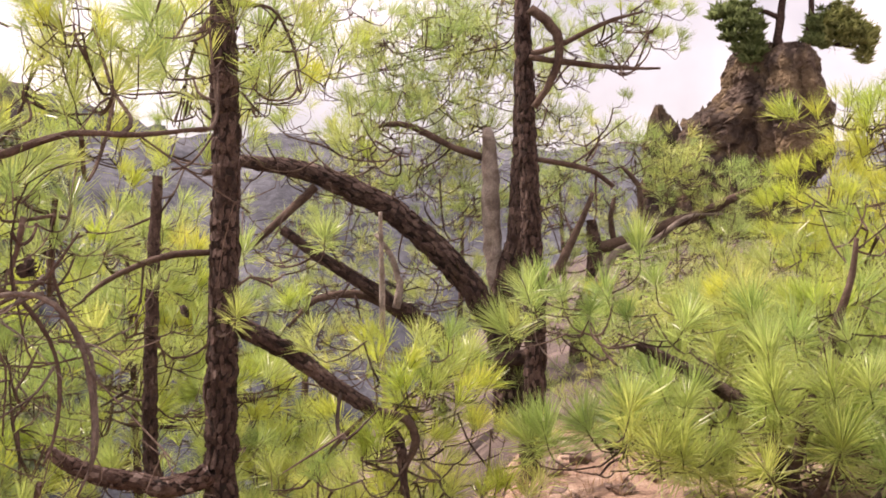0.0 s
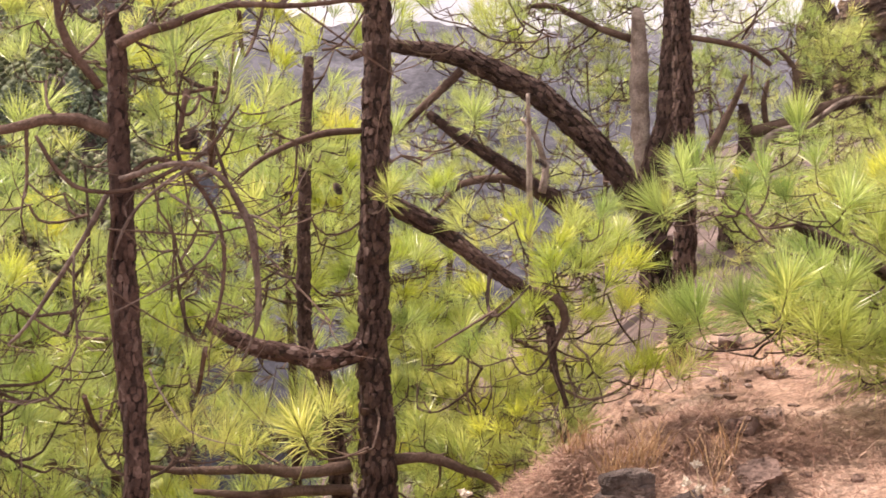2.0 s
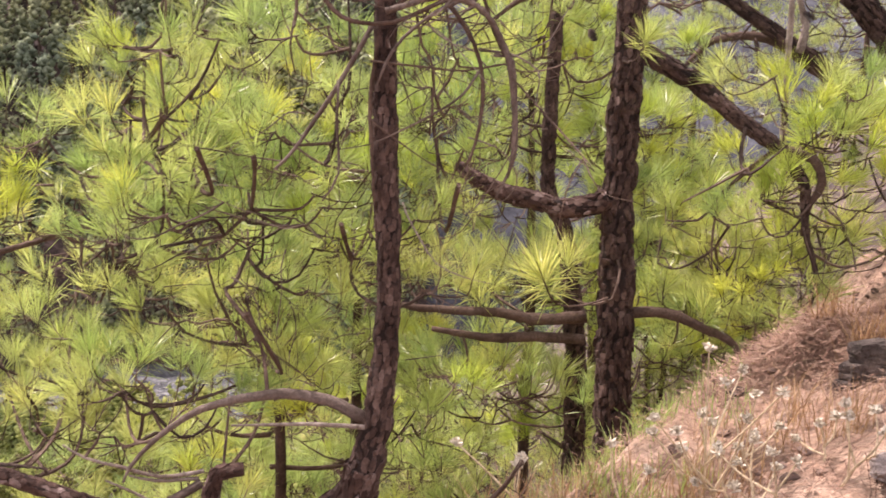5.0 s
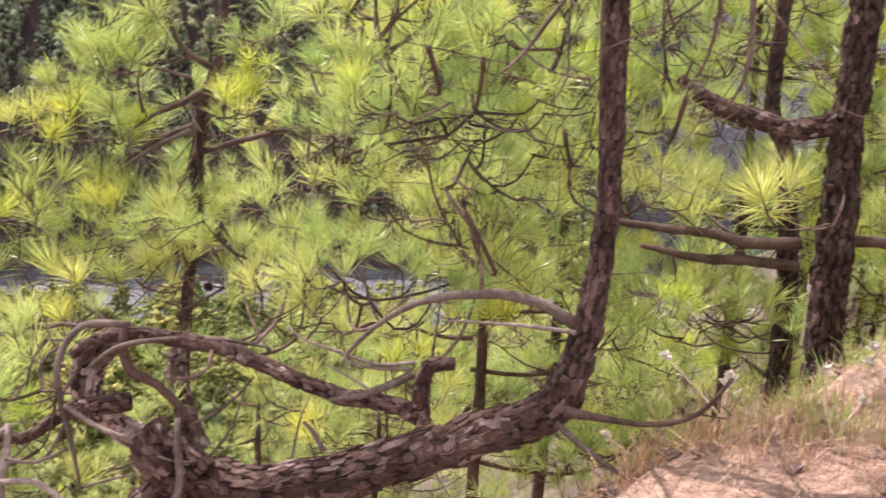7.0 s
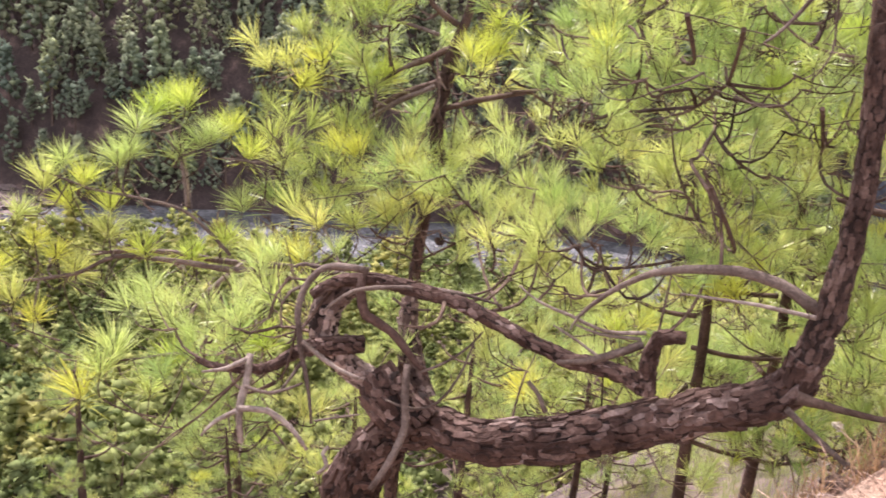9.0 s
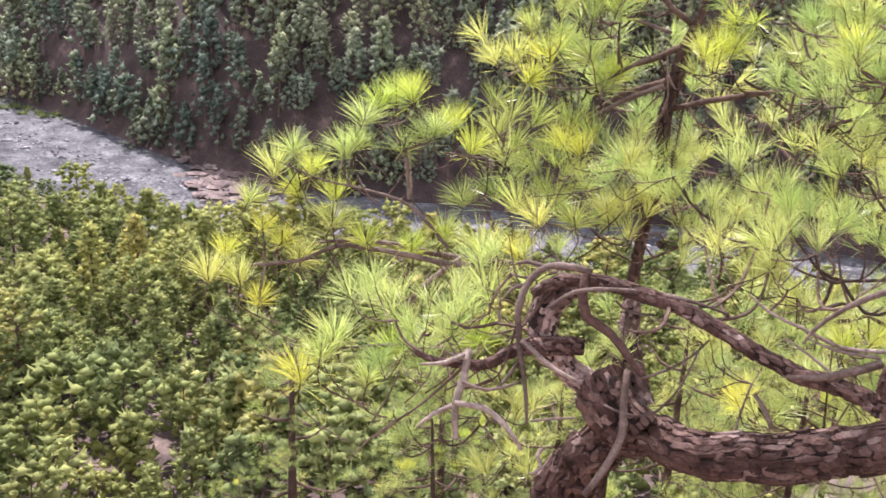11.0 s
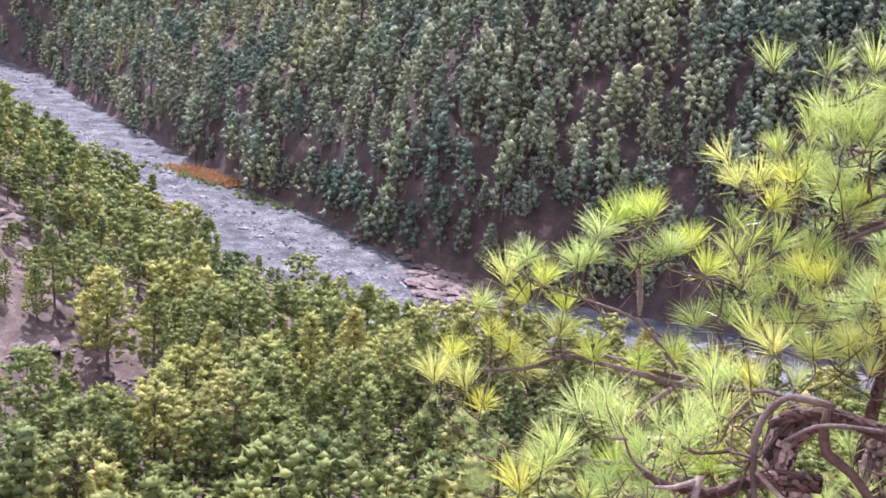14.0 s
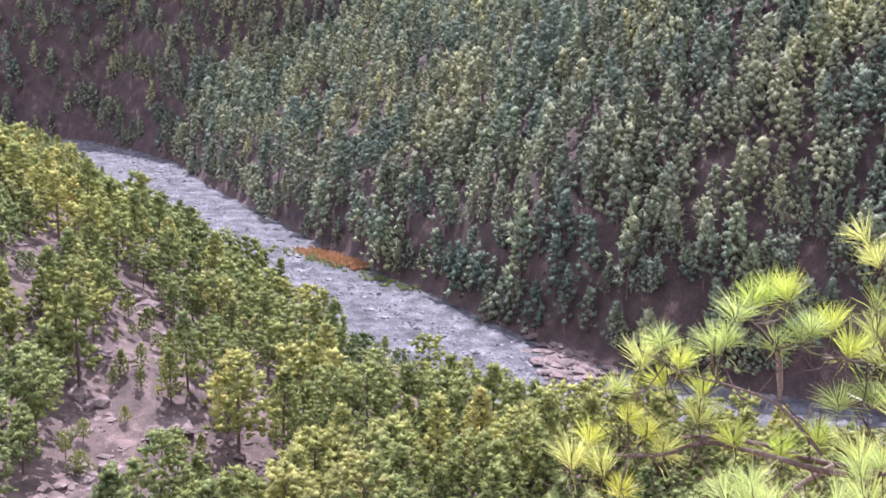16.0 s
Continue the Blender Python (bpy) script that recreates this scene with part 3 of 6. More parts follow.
def ground_height(x, y):
    x, y = np.asarray(x, float), np.asarray(y, float)
    d, side = river_distance(x, y)
    t = -x
    # the ridge that the path runs on: a gentle top, then a crest and a steep fall to the left
    crest = np.clip(0.96 - 0.27 * (y - 3.95), 0.12, 1.7)
    fall = 1.1 - 0.11 * np.clip(y - 8, 0, 5)
    near = 0.28 * np.clip(y / 3, 0, 1) - np.where(t > 0, 0.25 * np.minimum(t, crest) + fall * np.clip(t - crest, 0, 2.2), 0.22 * np.maximum(t, -8)) - 0.95 * np.maximum(t - crest - 2.2, 0)
    for mx, my, mr, mh in MOUNDS:
        near += mh * np.exp(-((x - mx) ** 2 + (y - my) ** 2) / (mr * mr))
    near += (0.05 * waves(x, y, 1.6, 3) + 0.03 * np.abs(waves(x, y, 0.5, 13))) * np.clip(np.hypot(x, y) - 1, 0, 1)
    # the spur beyond the gully
    spur = -68 + np.clip(0.26 * np.clip(t - 122, 0, 128) - 0.24 * np.maximum(t - 262, 0), 0, 60) * np.clip((56 - y) / 62, 0, 1.3) + 2.0 * waves(x, y, 60, 5)
    floor = -68 + 0.05 * np.clip(d - 15, 0, 80) + 1.2 * waves(x, y, 40, 9)
    slope = near + np.where(t > 8, 2.2 * waves(x, y, 30, 4) * np.clip((t - 8) / 20, 0, 1), 0)
    z_near = np.maximum(np.maximum(slope, floor), spur)
    rise = np.maximum(d - 17, 0)
    z_far = -70 + 7 * np.clip(rise / 9, 0, 1) + 108 * (1 - np.exp(-(0.95 + 0.65 * np.clip((x + 340) / 80, 0, 1)) * rise / 108)) + 5.0 * waves(x, y, 70, 6) * np.clip(rise / 30, 0, 1)
    head = np.clip((t - 540) / 60, 0, 1)
    z_far = z_far + head * 150 * (1 - np.exp(-2.2 * rise / 150))
    z = np.where(side > 0, z_far, z_near)
    blend = np.clip((d - 17) / 6, 0, 1)
    z = -70.5 * (1 - blend) + z * blend
    return np.where(t < 40, near + (z - near) * np.clip((np.hypot(x, y) - 40) / 20, 0, 1), z)


def build_ground():
    a = radians(1) * np.concatenate([np.arange(-104, 2, 0.4), np.arange(2, 256, 2.0)])
    r = np.concatenate([0.25 * (60 / 0.25) ** (np.arange(85) / 85), np.arange(60, 180, 4.0), np.arange(180, 420, 2.5), np.arange(420, 700, 7.0), 700 * (1900 / 700) ** (np.arange(20) / 19)])
    angles, rings = len(a), len(r)
    x, y = (r[:, None] * np.sin(a)[None, :]).ravel(), (r[:, None] * np.cos(a)[None, :]).ravel()
    z = ground_height(x, y)
    v = np.column_stack([x, y, z])
    f = [(i * angles + j, i * angles + (j + 1) % angles, (i + 1) * angles + (j + 1) % angles, (i + 1) * angles + j) for i in range(rings - 1) for j in range(angles)]
    f.append(tuple(range(angles))[::-1])
    b = Buf()
    b.add(v, f)
    me = b.mesh("ground", SOIL, smooth=True)
    me.materials.append(LITTER)
    ring = np.arange(len(f)) // angles
    me.materials.append(SOIL_PINK)
    me.materials.append(HAZE_GROUND)
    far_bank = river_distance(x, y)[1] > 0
    # beyond 150 m straight ahead the ground takes the haze-blue colour
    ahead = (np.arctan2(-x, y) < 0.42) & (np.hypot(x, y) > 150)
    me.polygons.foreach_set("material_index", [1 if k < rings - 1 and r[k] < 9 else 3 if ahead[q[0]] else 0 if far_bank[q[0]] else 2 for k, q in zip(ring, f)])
    return tagged(new("ground", me), "brown stony canyon slope under pine litter", "ground", kind="structure")


ground = build_ground()


def build_riverbed():
    q = smooth_path([(x, y, 0, 1) for x, y in RIVER], 6.0)
    rng = np.random.default_rng(5)
    t = np.gradient(q[:, :2], axis=0)
    t /= np.linalg.norm(t, axis=1)[:, None]
    nrm = np.column_stack([-t[:, 1], t[:, 0]])
    b = Buf()
    cols = 9
    rows = []
    for k in range(len(q)):
        half = 19.8 + 1.2 * math.sin(k * 0.31) + rng.uniform(-0.8, 0.8)
        for c in range(cols):
            s = (c / (cols - 1) * 2 - 1) * half
            p = q[k, :2] + nrm[k] * s
            rows.append((p[0], p[1], -69.7 + rng.uniform(-0.12, 0.25)))
    f = [(i * cols + j, i * cols + j + 1, (i + 1) * cols + j + 1, (i + 1) * cols + j) for i in range(len(q) - 1) for j in range(cols - 1)]
    b.add(rows, f)
    return tagged(new("riverbed", b.mesh("riverbed", GRAVEL, smooth=True)), "dry grey gravel riverbed on the canyon floor", "riverbed", kind="structure"), q


riverbed, river_line = build_riverbed()


def rock_shape(rng, size, flat=0.7, cuts=2):
    """An angular stone: a rough ball with planes knocked off."""
    bm = bmesh.new()
    bmesh.ops.create_icosphere(bm, subdivisions=cuts, radius=1.0)
    planes = [(Vector(rng.normal(size=3)).normalized(), rng.uniform(0.45, 0.72)) for _ in range(13)]
    for v in bm.verts:
        for n, d in planes:
            k = v.co.dot(n) - d
            if k > 0:
                v.co -= n * k
        v.co *= 1 + rng.normal(0, 0.025)
    v = np.array([tuple(v.co) for v in bm.verts]) * (size, size * rng.uniform(0.7, 1.1), size * flat)
    f = [tuple(x.index for x in face.verts) for face in bm.faces]
    bm.free()
    return v, f


def build_boulders():
    rng = np.random.default_rng(21)
    b = Buf()
    shapes = [rock_shape(rng, 1.0, 0.7, 1) for _ in range(5)]
    for k in range(4600):
        i = int(rng.integers(len(river_line) // 6, len(river_line) * 5 // 6))
        p = river_line[i, :2] + rng.normal(0, 6.5, 2)
        v, f = shapes[k % 5]
        s = rng.uniform(0.3, 1.0) * (2.0 if rng.random() < 0.06 else 1)
        a = rng.uniform(0, 6.28)
        rot = np.array([[math.cos(a), -math.sin(a), 0], [math.sin(a), math.cos(a), 0], [0, 0, 1]])
        b.add(v @ rot.T * s + (p[0], p[1], -69.8), f)
    tagged(new("river_stones", b.mesh("river_stones", STONE)), "loose grey stones strewn over the dry riverbed", "stones", kind="stuff")


build_boulders()


# ---- woods on the slopes ----
def burst(buf, p, size, spikes, rng):
    """A clump of far needles: a spray of pointed blades."""
    d = rng.normal(size=(spikes, 3))
    d[:, 2] = np.abs(d[:, 2]) * 0.8 + 0.1
    d /= np.linalg.norm(d, axis=1)[:, None]
    w = np.cross(d, rng.normal(size=(spikes, 3)))
    w *= size * 0.19 / np.linalg.norm(w, axis=1)[:, None]
    p = np.asarray(p)
    buf.add(np.stack([p - w, p + w, p + d * size], 1), [(3 * k, 3 * k + 1, 3 * k + 2) for k in range(spikes)])


def crown_width(shape, h):
    """How wide a crown is at a share h of its height."""
    if shape == "cone":
        return (1.0 - h) ** 0.8 * min(1.0, 0.5 + 3 * h) + 0.04
    if shape == "round":
        return math.sqrt(max(0.03, 1 - (1.7 * h - 0.75) ** 2))
    return (0.5 + 0.55 * h) * (1 if h < 0.8 else 1 - 2.2 * (h - 0.8))


PUFF = np.array([(1, 0, 0), (0, 1, 0), (-1, 0, 0), (0, -1, 0), (0, 0, 1), (0, 0, -1)], float)
PUFF_FACES = [(0, 1, 4), (1, 2, 4), (2, 3, 4), (3, 0, 4), (1, 0, 5), (2, 1, 5), (3, 2, 5), (0, 3, 5)]


def far_pine(rng, shape, tall, wide, start, puffs, size, blades, limbs=False):
    """A pine far off: a trunk with boughs, and a crown of many small uneven puffs of needles, ragged with blades."""
    trunk, crown = Buf(), Buf()
    lean = rng.normal(0, 0.025, 2)
    q = smooth_path([(0, 0, -0.8, tall * 0.018), (lean[0] * tall * .5, lean[1] * tall * .5, tall * 0.5, tall * 0.012), (lean[0] * tall, lean[1] * tall, tall * 0.95, tall * 0.003)], tall / 6 if limbs else tall)
    tube(trunk, q, 6 if limbs else 4)
    lobes, tier = rng.uniform(0, 6.28, 4), 0.2 if shape == "cone" else 0.12

    def place(h, a, out):
        bulge = 1 + tier * math.sin(6.283 * h * 4.5 + 1.5 * math.sin(a + lobes[3])) + 0.2 * math.sin(2 * a + lobes[0] + 5 * h) + 0.16 * math.sin(3 * a + lobes[1] - 9 * h) + 0.14 * math.sin(a + lobes[2] + 14 * h)
        r = wide * crown_width(shape, h) * bulge * out
        z = tall * (start + (1 - start) * h)
        return np.array((r * math.cos(a) + lean[0] * z, r * math.sin(a) + lean[1] * z, z - 0.12 * r))

    turn = rng.uniform(0, 6.28)
    for k in range(puffs):
        h, a = min(((k + rng.uniform(0, 0.9)) / puffs) ** 0.9, 0.99), turn + k * 2.4 + rng.normal(0, 0.3)
        c = place(h, a, rng.uniform(0.72, 1.0) if k % 4 else rng.uniform(0.2, 0.6))
        if limbs and k % 9 == 0:
            tube(trunk, smooth_path([(lean[0] * c[2], lean[1] * c[2], max(c[2] - 0.8, tall * 0.18), tall * 0.006), (*c, tall * 0.002)], 2.0), 4)
        s = size * rng.uniform(0.65, 1.35)
        t = rng.uniform(0, 1.57)
        rot = np.array([[math.cos(t), -math.sin(t), 0], [math.sin(t), math.cos(t), 0], [0, 0, 1]])
        crown.add(PUFF @ rot.T * rng.uniform(0.75, 1.25, (6, 1)) * (s, s, s * 0.72) + c, PUFF_FACES)
        n = rng.normal(size=(blades, 3)) + (0.6 * math.cos(a), 0.6 * math.sin(a), 0.7)
        n /= np.linalg.norm(n, axis=1)[:, None]
        o = c + n * s * 0.5
        w = np.cross(n, rng.normal(size=(blades, 3)))
        w *= s * rng.uniform(0.2, 0.4, (blades, 1)) / np.linalg.norm(w, axis=1)[:, None]
        crown.add(np.stack([o - w, o + w, o + n * s * rng.uniform(0.9, 1.5, (blades, 1))], 1), [(3 * i, 3 * i + 1, 3 * i + 2) for i in range(blades)])
    return trunk, crown


# bare, stony places: x, y, radius
SCREE = [(-173, 6, 5), (-163, 11, 6), (-169, 19, 5), (-160, 28, 5), (-147, 0, 6), (-154, 6, 4), (-187, 33, 4), (-205, 23, 4), (-215, 17, 5), (-227, 1, 5), (-190, 12, 4)]
GULLY = [(-303, 188, 4), (-282, 178, 4), (-261, 167, 4), (-240, 156, 4), (-356, 95, 4), (-281, 137, 4), (-217, 128, 4), (-315, 153, 4), (-287, 105, 4), (-256, 118, 5), (-335, 118, 4), (-390, 92, 4), (-246, 184, 4)]


def build_woods():
    rng = np.random.default_rng(33)
    kinds, lean_kinds, slim_kinds = [], [], []
    for shape, tall, wide, start in (("cone", 10.0, 3.3, 0.16), ("cone", 11.5, 3.4, 0.2), ("round", 9, 3.5, 0.25), ("cone", 9.5, 3.6, 0.12), ("flat", 10, 3.4, 0.36), ("cone", 8, 3.1, 0.1), ("round", 8, 3.6, 0.2), ("round", 11, 3.1, 0.25)):
        t, c = far_pine(rng, shape, tall, wide, start, 170, 0.4, 4, True)
        kinds.append((t.mesh("trunk", BARK_FAR), c.mesh("crown", WOODS_NEAR, smooth=True)))
        lean_kinds.append(far_pine(rng, shape, tall, wide, start, 72, 0.56, 3))
        slim_kinds.append(far_pine(rng, shape, tall, wide * 0.9, start, 38, 0.68, 2))
    n = 90000
    az, r = np.radians(rng.uniform(8, 94, n)), np.sqrt(rng.uniform(95 ** 2, 640 ** 2, n))
    deep = rng.random(n) < 0.25
    az, r = np.where(deep, np.radians(rng.uniform(76, 94, n)), az), np.where(deep, rng.uniform(560, 860, n), r)
    x, y = -r * np.sin(az), r * np.cos(az)
    d, side = river_distance(x, y)
    keep = (d > np.where(side < 0, 25, 18) + 1.5 * np.sin(x * 0.13)) & ~((side > 0) & (d > 122) & (x > -520)) & (d < 200)
    keep &= az > 0.42
    for a, b, c in SCREE + GULLY:
        keep &= (x - a) ** 2 + (y - b) ** 2 > c * c
    bare = waves(x, y, 34, 71, 2)
    keep &= ~((bare > 1.0) & (side > 0) & (rng.random(n) < 0.4))
    low = np.zeros(n, bool)
    for a, b, c in SCREE:
        # only bushes just below the bare places
        along = -(x - a) * a / math.hypot(a, b) - (y - b) * b / math.hypot(a, b)
        across = np.abs((x - a) * b - (y - b) * a) / math.hypot(a, b)
        low |= (along > 0) & (along < 20) & (across < c * 0.85)
    cells, spots = {}, []
    for k in np.nonzero(keep)[0]:
        px, py = float(x[k]), float(y[k])
        gap = (3.2 if low[k] else 4.5) if side[k] < 0 else 3.7 if px > -320 else 4.8 if r[k] < 560 else 5.0
        i0, j0 = int(px // 8), int(py // 8)
        if any((px - a) ** 2 + (py - b) ** 2 < gap * gap for i in (-1, 0, 1) for j in (-1, 0, 1) for a, b in cells.get((i0 + i, j0 + j), ())):
            continue
        cells.setdefault((i0, j0), []).append((px, py))
        spots.append((px, py, float(side[k]), float(d[k]), bool(low[k])))
    spots.sort(key=lambda p: math.hypot(p[0], p[1]))
    zs = ground_height([p[0] for p in spots], [p[1] for p in spots])
    trunk_v, trunk_s, trunk_l = [], [], []
    woods = {"near": [[], [], [], 0], "far": [[], [], [], 0]}
    base_t = 0
    flat, slim = [], []
    for t, c in lean_kinds + slim_kinds:
        (flat if len(flat) < len(lean_kinds) else slim).append([(np.concatenate(b.v), np.array([len(f) for f in b.f]), np.concatenate([np.array(f) for f in b.f])) for b in (t, c)])
    single = 0
    for (x, y, side, d, low), z in zip(spots, zs):
        k = int(rng.choice((0, 1, 3, 5))) if side > 0 and rng.random() < 0.85 else int(rng.integers(len(kinds)))
        s, spin = rng.uniform(0.62, 1.24), rng.uniform(0, 6.28)
        if low:
            s *= 0.42
        elif side < 0:
            s *= 0.8 if d < 34 else 1.0 if math.hypot(x, y) > 190 else 1.2
        else:
            s *= 1.22 if x > -520 else 1.35
        if single < 290 and math.hypot(x, y) > 120:
            single += 1
            ob = root("pine_tree", (x, y, z), "green pine standing on the canyon slope", "tree", "pines on the canyon slope")
            ob.rotation_euler[2] = spin
            ob.scale = (s, s, s)
            for name, me in zip(("trunk", "crown"), kinds[k]):
                o = new(name, me)
                o.parent = ob
            continue
        rot = np.array([[math.cos(spin), -math.sin(spin), 0], [math.sin(spin), math.cos(spin), 0], [0, 0, 1]])
        (v, n, l), (v2, n2, l2) = (flat if math.hypot(x, y) < 250 else slim)[k]
        trunk_v.append(v @ rot.T * s + (x, y, z))
        trunk_s.append(n)
        trunk_l.append(l + base_t)
        base_t += len(v)
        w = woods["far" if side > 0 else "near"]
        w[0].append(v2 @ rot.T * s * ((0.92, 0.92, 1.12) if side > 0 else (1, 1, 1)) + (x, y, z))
        w[1].append(n2)
        w[2].append(l2 + w[3])
        w[3] += len(v2)
    cat = np.concatenate
    tagged(new("far_pine_trunks", fast_mesh("far_pine_trunks", cat(trunk_v), cat(trunk_s), cat(trunk_l), BARK_FAR)), "thin brown trunks of the distant pine woods", "trunks", kind="stuff")
    # crowns on the far bank get the green that carries haze blue
    for key, mat, label in (("near", WOODS_NEAR, "dense green pine woods on the near side of the riverbed"), ("far", WOODS_FAR_HAZE, "green pine woods on the far canyon slope, haze blue mixed into their colour")):
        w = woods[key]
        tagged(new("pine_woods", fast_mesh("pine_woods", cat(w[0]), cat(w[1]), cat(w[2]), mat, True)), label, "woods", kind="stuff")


build_woods()


def build_scree():
    """Pale broken rock on the bare patches of the slopes."""
    rng = np.random.default_rng(44)
    shapes = [rock_shape(rng, 1.0, 0.7, 1) for _ in range(6)]
    for places, count, label in ((SCREE, 150, "pinkish broken rock on the bare slope"), (GULLY, 36, "pale broken rock in a gully of the far slope")):
        b = Buf()
        for cx, cy, rad in places:
            xs, ys = rng.normal(cx, rad * 0.55, count), rng.normal(cy, rad * 0.55, count)
            for k, (x, y, z) in enumerate(zip(xs, ys, ground_height(xs, ys))):
                b.add(shapes[k % 6][0] * rng.uniform(0.2, 0.8) * (2.2 if rng.random() < 0.1 else 1) * (1, 1, 0.7) + (x, y, z - 0.15), shapes[k % 6][1])
        tagged(new("scree", b.mesh("scree", ROCK_PALE)), label, "scree", kind="stuff")


build_scree()


def build_outcrop(x, y, size, seed):
    """A ledge of layered rock standing out of the slope."""
    rng = np.random.default_rng(seed)
    z = float(ground_height(np.array([x]), np.array([y]))[0])
    b = Buf()
    for k in range(5):
        v, f = rock_shape(rng, size * rng.uniform(0.45, 1.0), rng.uniform(0.3, 0.55), 2)
        a = rng.uniform(0, 6.28)
        rot = np.array([[math.cos(a), -math.sin(a), 0], [math.sin(a), math.cos(a), 0], [0, 0, 1]])
        o = rng.normal(0, size * 0.55, 2)
        zo = float(ground_height(np.array([x + o[0]]), np.array([y + o[1]]))[0])
        b.add(v @ rot.T + (x + o[0], y + o[1], zo + 0.05 * size), f)
    ob = new("rock_outcrop", b.mesh("rock_outcrop", ROCK_PALE, (x, y, z)))
    ob.location = (x, y, z)
    return tagged(ob, "pinkish layered rock outcrop on the bare slope", "rock", "outcrops on the canyon slope")


for n, (x, y, size) in enumerate([(-169, 17, 3.4), (-178, 8, 3.0), (-161, 26, 2.6), (-158, 8, 2.4), (-216, 16, 3.2), (-229, 3, 2.8), (-150, 1, 2.2), (-292, 183, 3.2), (-251, 161, 3.0), (-231, 152, 2.6)]):
    build_outcrop(x, y, size, 400 + n)


def build_river_edge():
    """Rust-red and green low shrubs on the gravel bar, and the broken bank beside it."""
    rng = np.random.default_rng(45)
    for name, mat, label, n, size, (a, b) in (("red_shrubs", SHRUB_RED, "rust-red low shrubs on the gravel bar", 420, 1.6, ((-338, 75), (-315, 86))), ("green_shrubs", NEEDLES_FAR, "low green shrubs along the gravel bar", 90, 1.3, ((-344, 69), (-287, 90)))):
        buf = Buf()
        for _ in range(n):
            t = rng.random()
            p = np.array((a[0] + (b[0] - a[0]) * t + rng.normal(0, 2.6), a[1] + (b[1] - a[1]) * t + rng.normal(0, 1.9), -69.5))
            burst(buf, p, size * rng.uniform(0.6, 1.2), 12, rng)
        tagged(new(name, buf.mesh(name, mat)), label, "shrubs", kind="stuff")
    shapes = [rock_shape(rng, 1.0, 0.8, 1) for _ in range(5)]
    buf = Buf()
    for k in range(300):
        x = rng.uniform(-246, -205)
        p = (x, 107 - (x + 230) * 0.25 + rng.normal(0, 3.5), -69.9 + rng.uniform(0, 1.0))
        buf.add(shapes[k % 5][0] * rng.uniform(0.3, 1.9) * (1.5, 1.5, 0.6) + p, shapes[k % 5][1])
    tagged(new("bank_rocks", buf.mesh("bank_rocks", ROCK_PALE)), "pinkish broken rocks along the river bank", "rocks", kind="stuff")


build_river_edge()


# ---- pines on the near edge ----

tree = root("pine_tree", (-1.42, 5.11, -0.74), "slender Canary pine with dark flaking bark and a broken limb", "tree")
limb(tree, "trunk", [(-1.42, 5.11, 3.70, 0.0444), (-1.44, 5.10, 2.68, 0.0592), (-1.43, 5.10, 2.07, 0.0617), (-1.44, 5.10, 1.47, 0.0666), (-1.46, 5.10, 0.74, 0.0740), (-1.45, 5.10, 0.17, 0.0839), (-1.43, 5.10, -0.36, 0.0888), (-1.41, 5.11, -0.75, 0.1036), (-1.41, 5.11, -0.96, 0.1191)], plates=0.042)
limb(tree, "broken_limb", [(-1.49, 5.04, 0.66, 0.0500), (-1.58, 5.01, 0.62, 0.0480), (-1.69, 4.97, 0.61, 0.0440), (-1.80, 4.94, 0.64, 0.0420), (-1.92, 4.90, 0.67, 0.0380), (-2.01, 4.87, 0.71, 0.0340), (-2.08, 4.85, 0.75, 0.0300), (-2.12, 4.84, 0.79, 0.0200)], plates=0.04, pale=True, rough=0.2)
limb(tree, "limb", [(-1.41, 5.14, 1.29, 0.0493), (-1.20, 5.20, 1.17, 0.0419), (-1.00, 5.24, 1.02, 0.0370), (-0.83, 5.26, 0.90, 0.0345), (-0.71, 5.28, 0.76, 0.0247), (-0.69, 5.28, 0.58, 0.0173), (-0.63, 5.29, 0.38, 0.0099)], plates=0.035)
limb(tree, "limb", [(-0.81, 5.27, 0.89, 0.0222), (-0.68, 5.28, 0.86, 0.0222), (-0.64, 5.29, 0.76, 0.0197), (-0.69, 5.28, 0.63, 0.0123), (-0.70, 5.28, 0.53, 0.0074)])
limb(tree, "limb", [(-1.44, 5.14, 0.13, 0.0296), (-1.24, 5.19, 0.14, 0.0247), (-1.06, 5.23, 0.08, 0.0222), (-0.94, 5.25, 0.02, 0.0173), (-0.90, 5.26, -0.08, 0.0099)])
limb(tree, "limb", [(-1.47, 5.09, 1.60, 0.0148), (-1.68, 5.03, 1.58, 0.0148), (-1.83, 4.97, 1.52, 0.0123), (-1.94, 4.93, 1.45, 0.0099), (-2.01, 4.91, 1.38, 0.0049)])
limb(tree, "dead_twig", [(-1.44, 5.10, 2.65, 0.0148), (-1.54, 5.07, 2.51, 0.0099), (-1.59, 5.06, 2.36, 0.0049)])
limb(tree, "dead_twig", [(-1.39, 5.11, 2.66, 0.0123), (-1.24, 5.15, 2.65, 0.0074), (-1.15, 5.17, 2.49, 0.0062), (-1.12, 5.18, 2.32, 0.0037)])
tangle(tree, (-1.33, 5.13, 2.54), 0.27, 0.22, 8, 302)
tangle(tree, (-0.65, 5.29, 0.48), 0.27, 0.20, 10, 303)
tangle(tree, (-1.22, 5.26, 2.63), 0.18, 0.15, 5, 304)
pine_cone(tree, (-1.57, 4.96, 1.35))
pine_cone(tree, (-0.74, 5.25, 1.45))
foliage(tree, (-0.76, 5.55, 1.04), 0.39, 0.23, 10, seed=5, size=0.85, yellow=0.25)
foliage(tree, (-0.71, 5.55, 0.67), 0.47, 0.21, 10, seed=6, size=0.85, yellow=0.25)
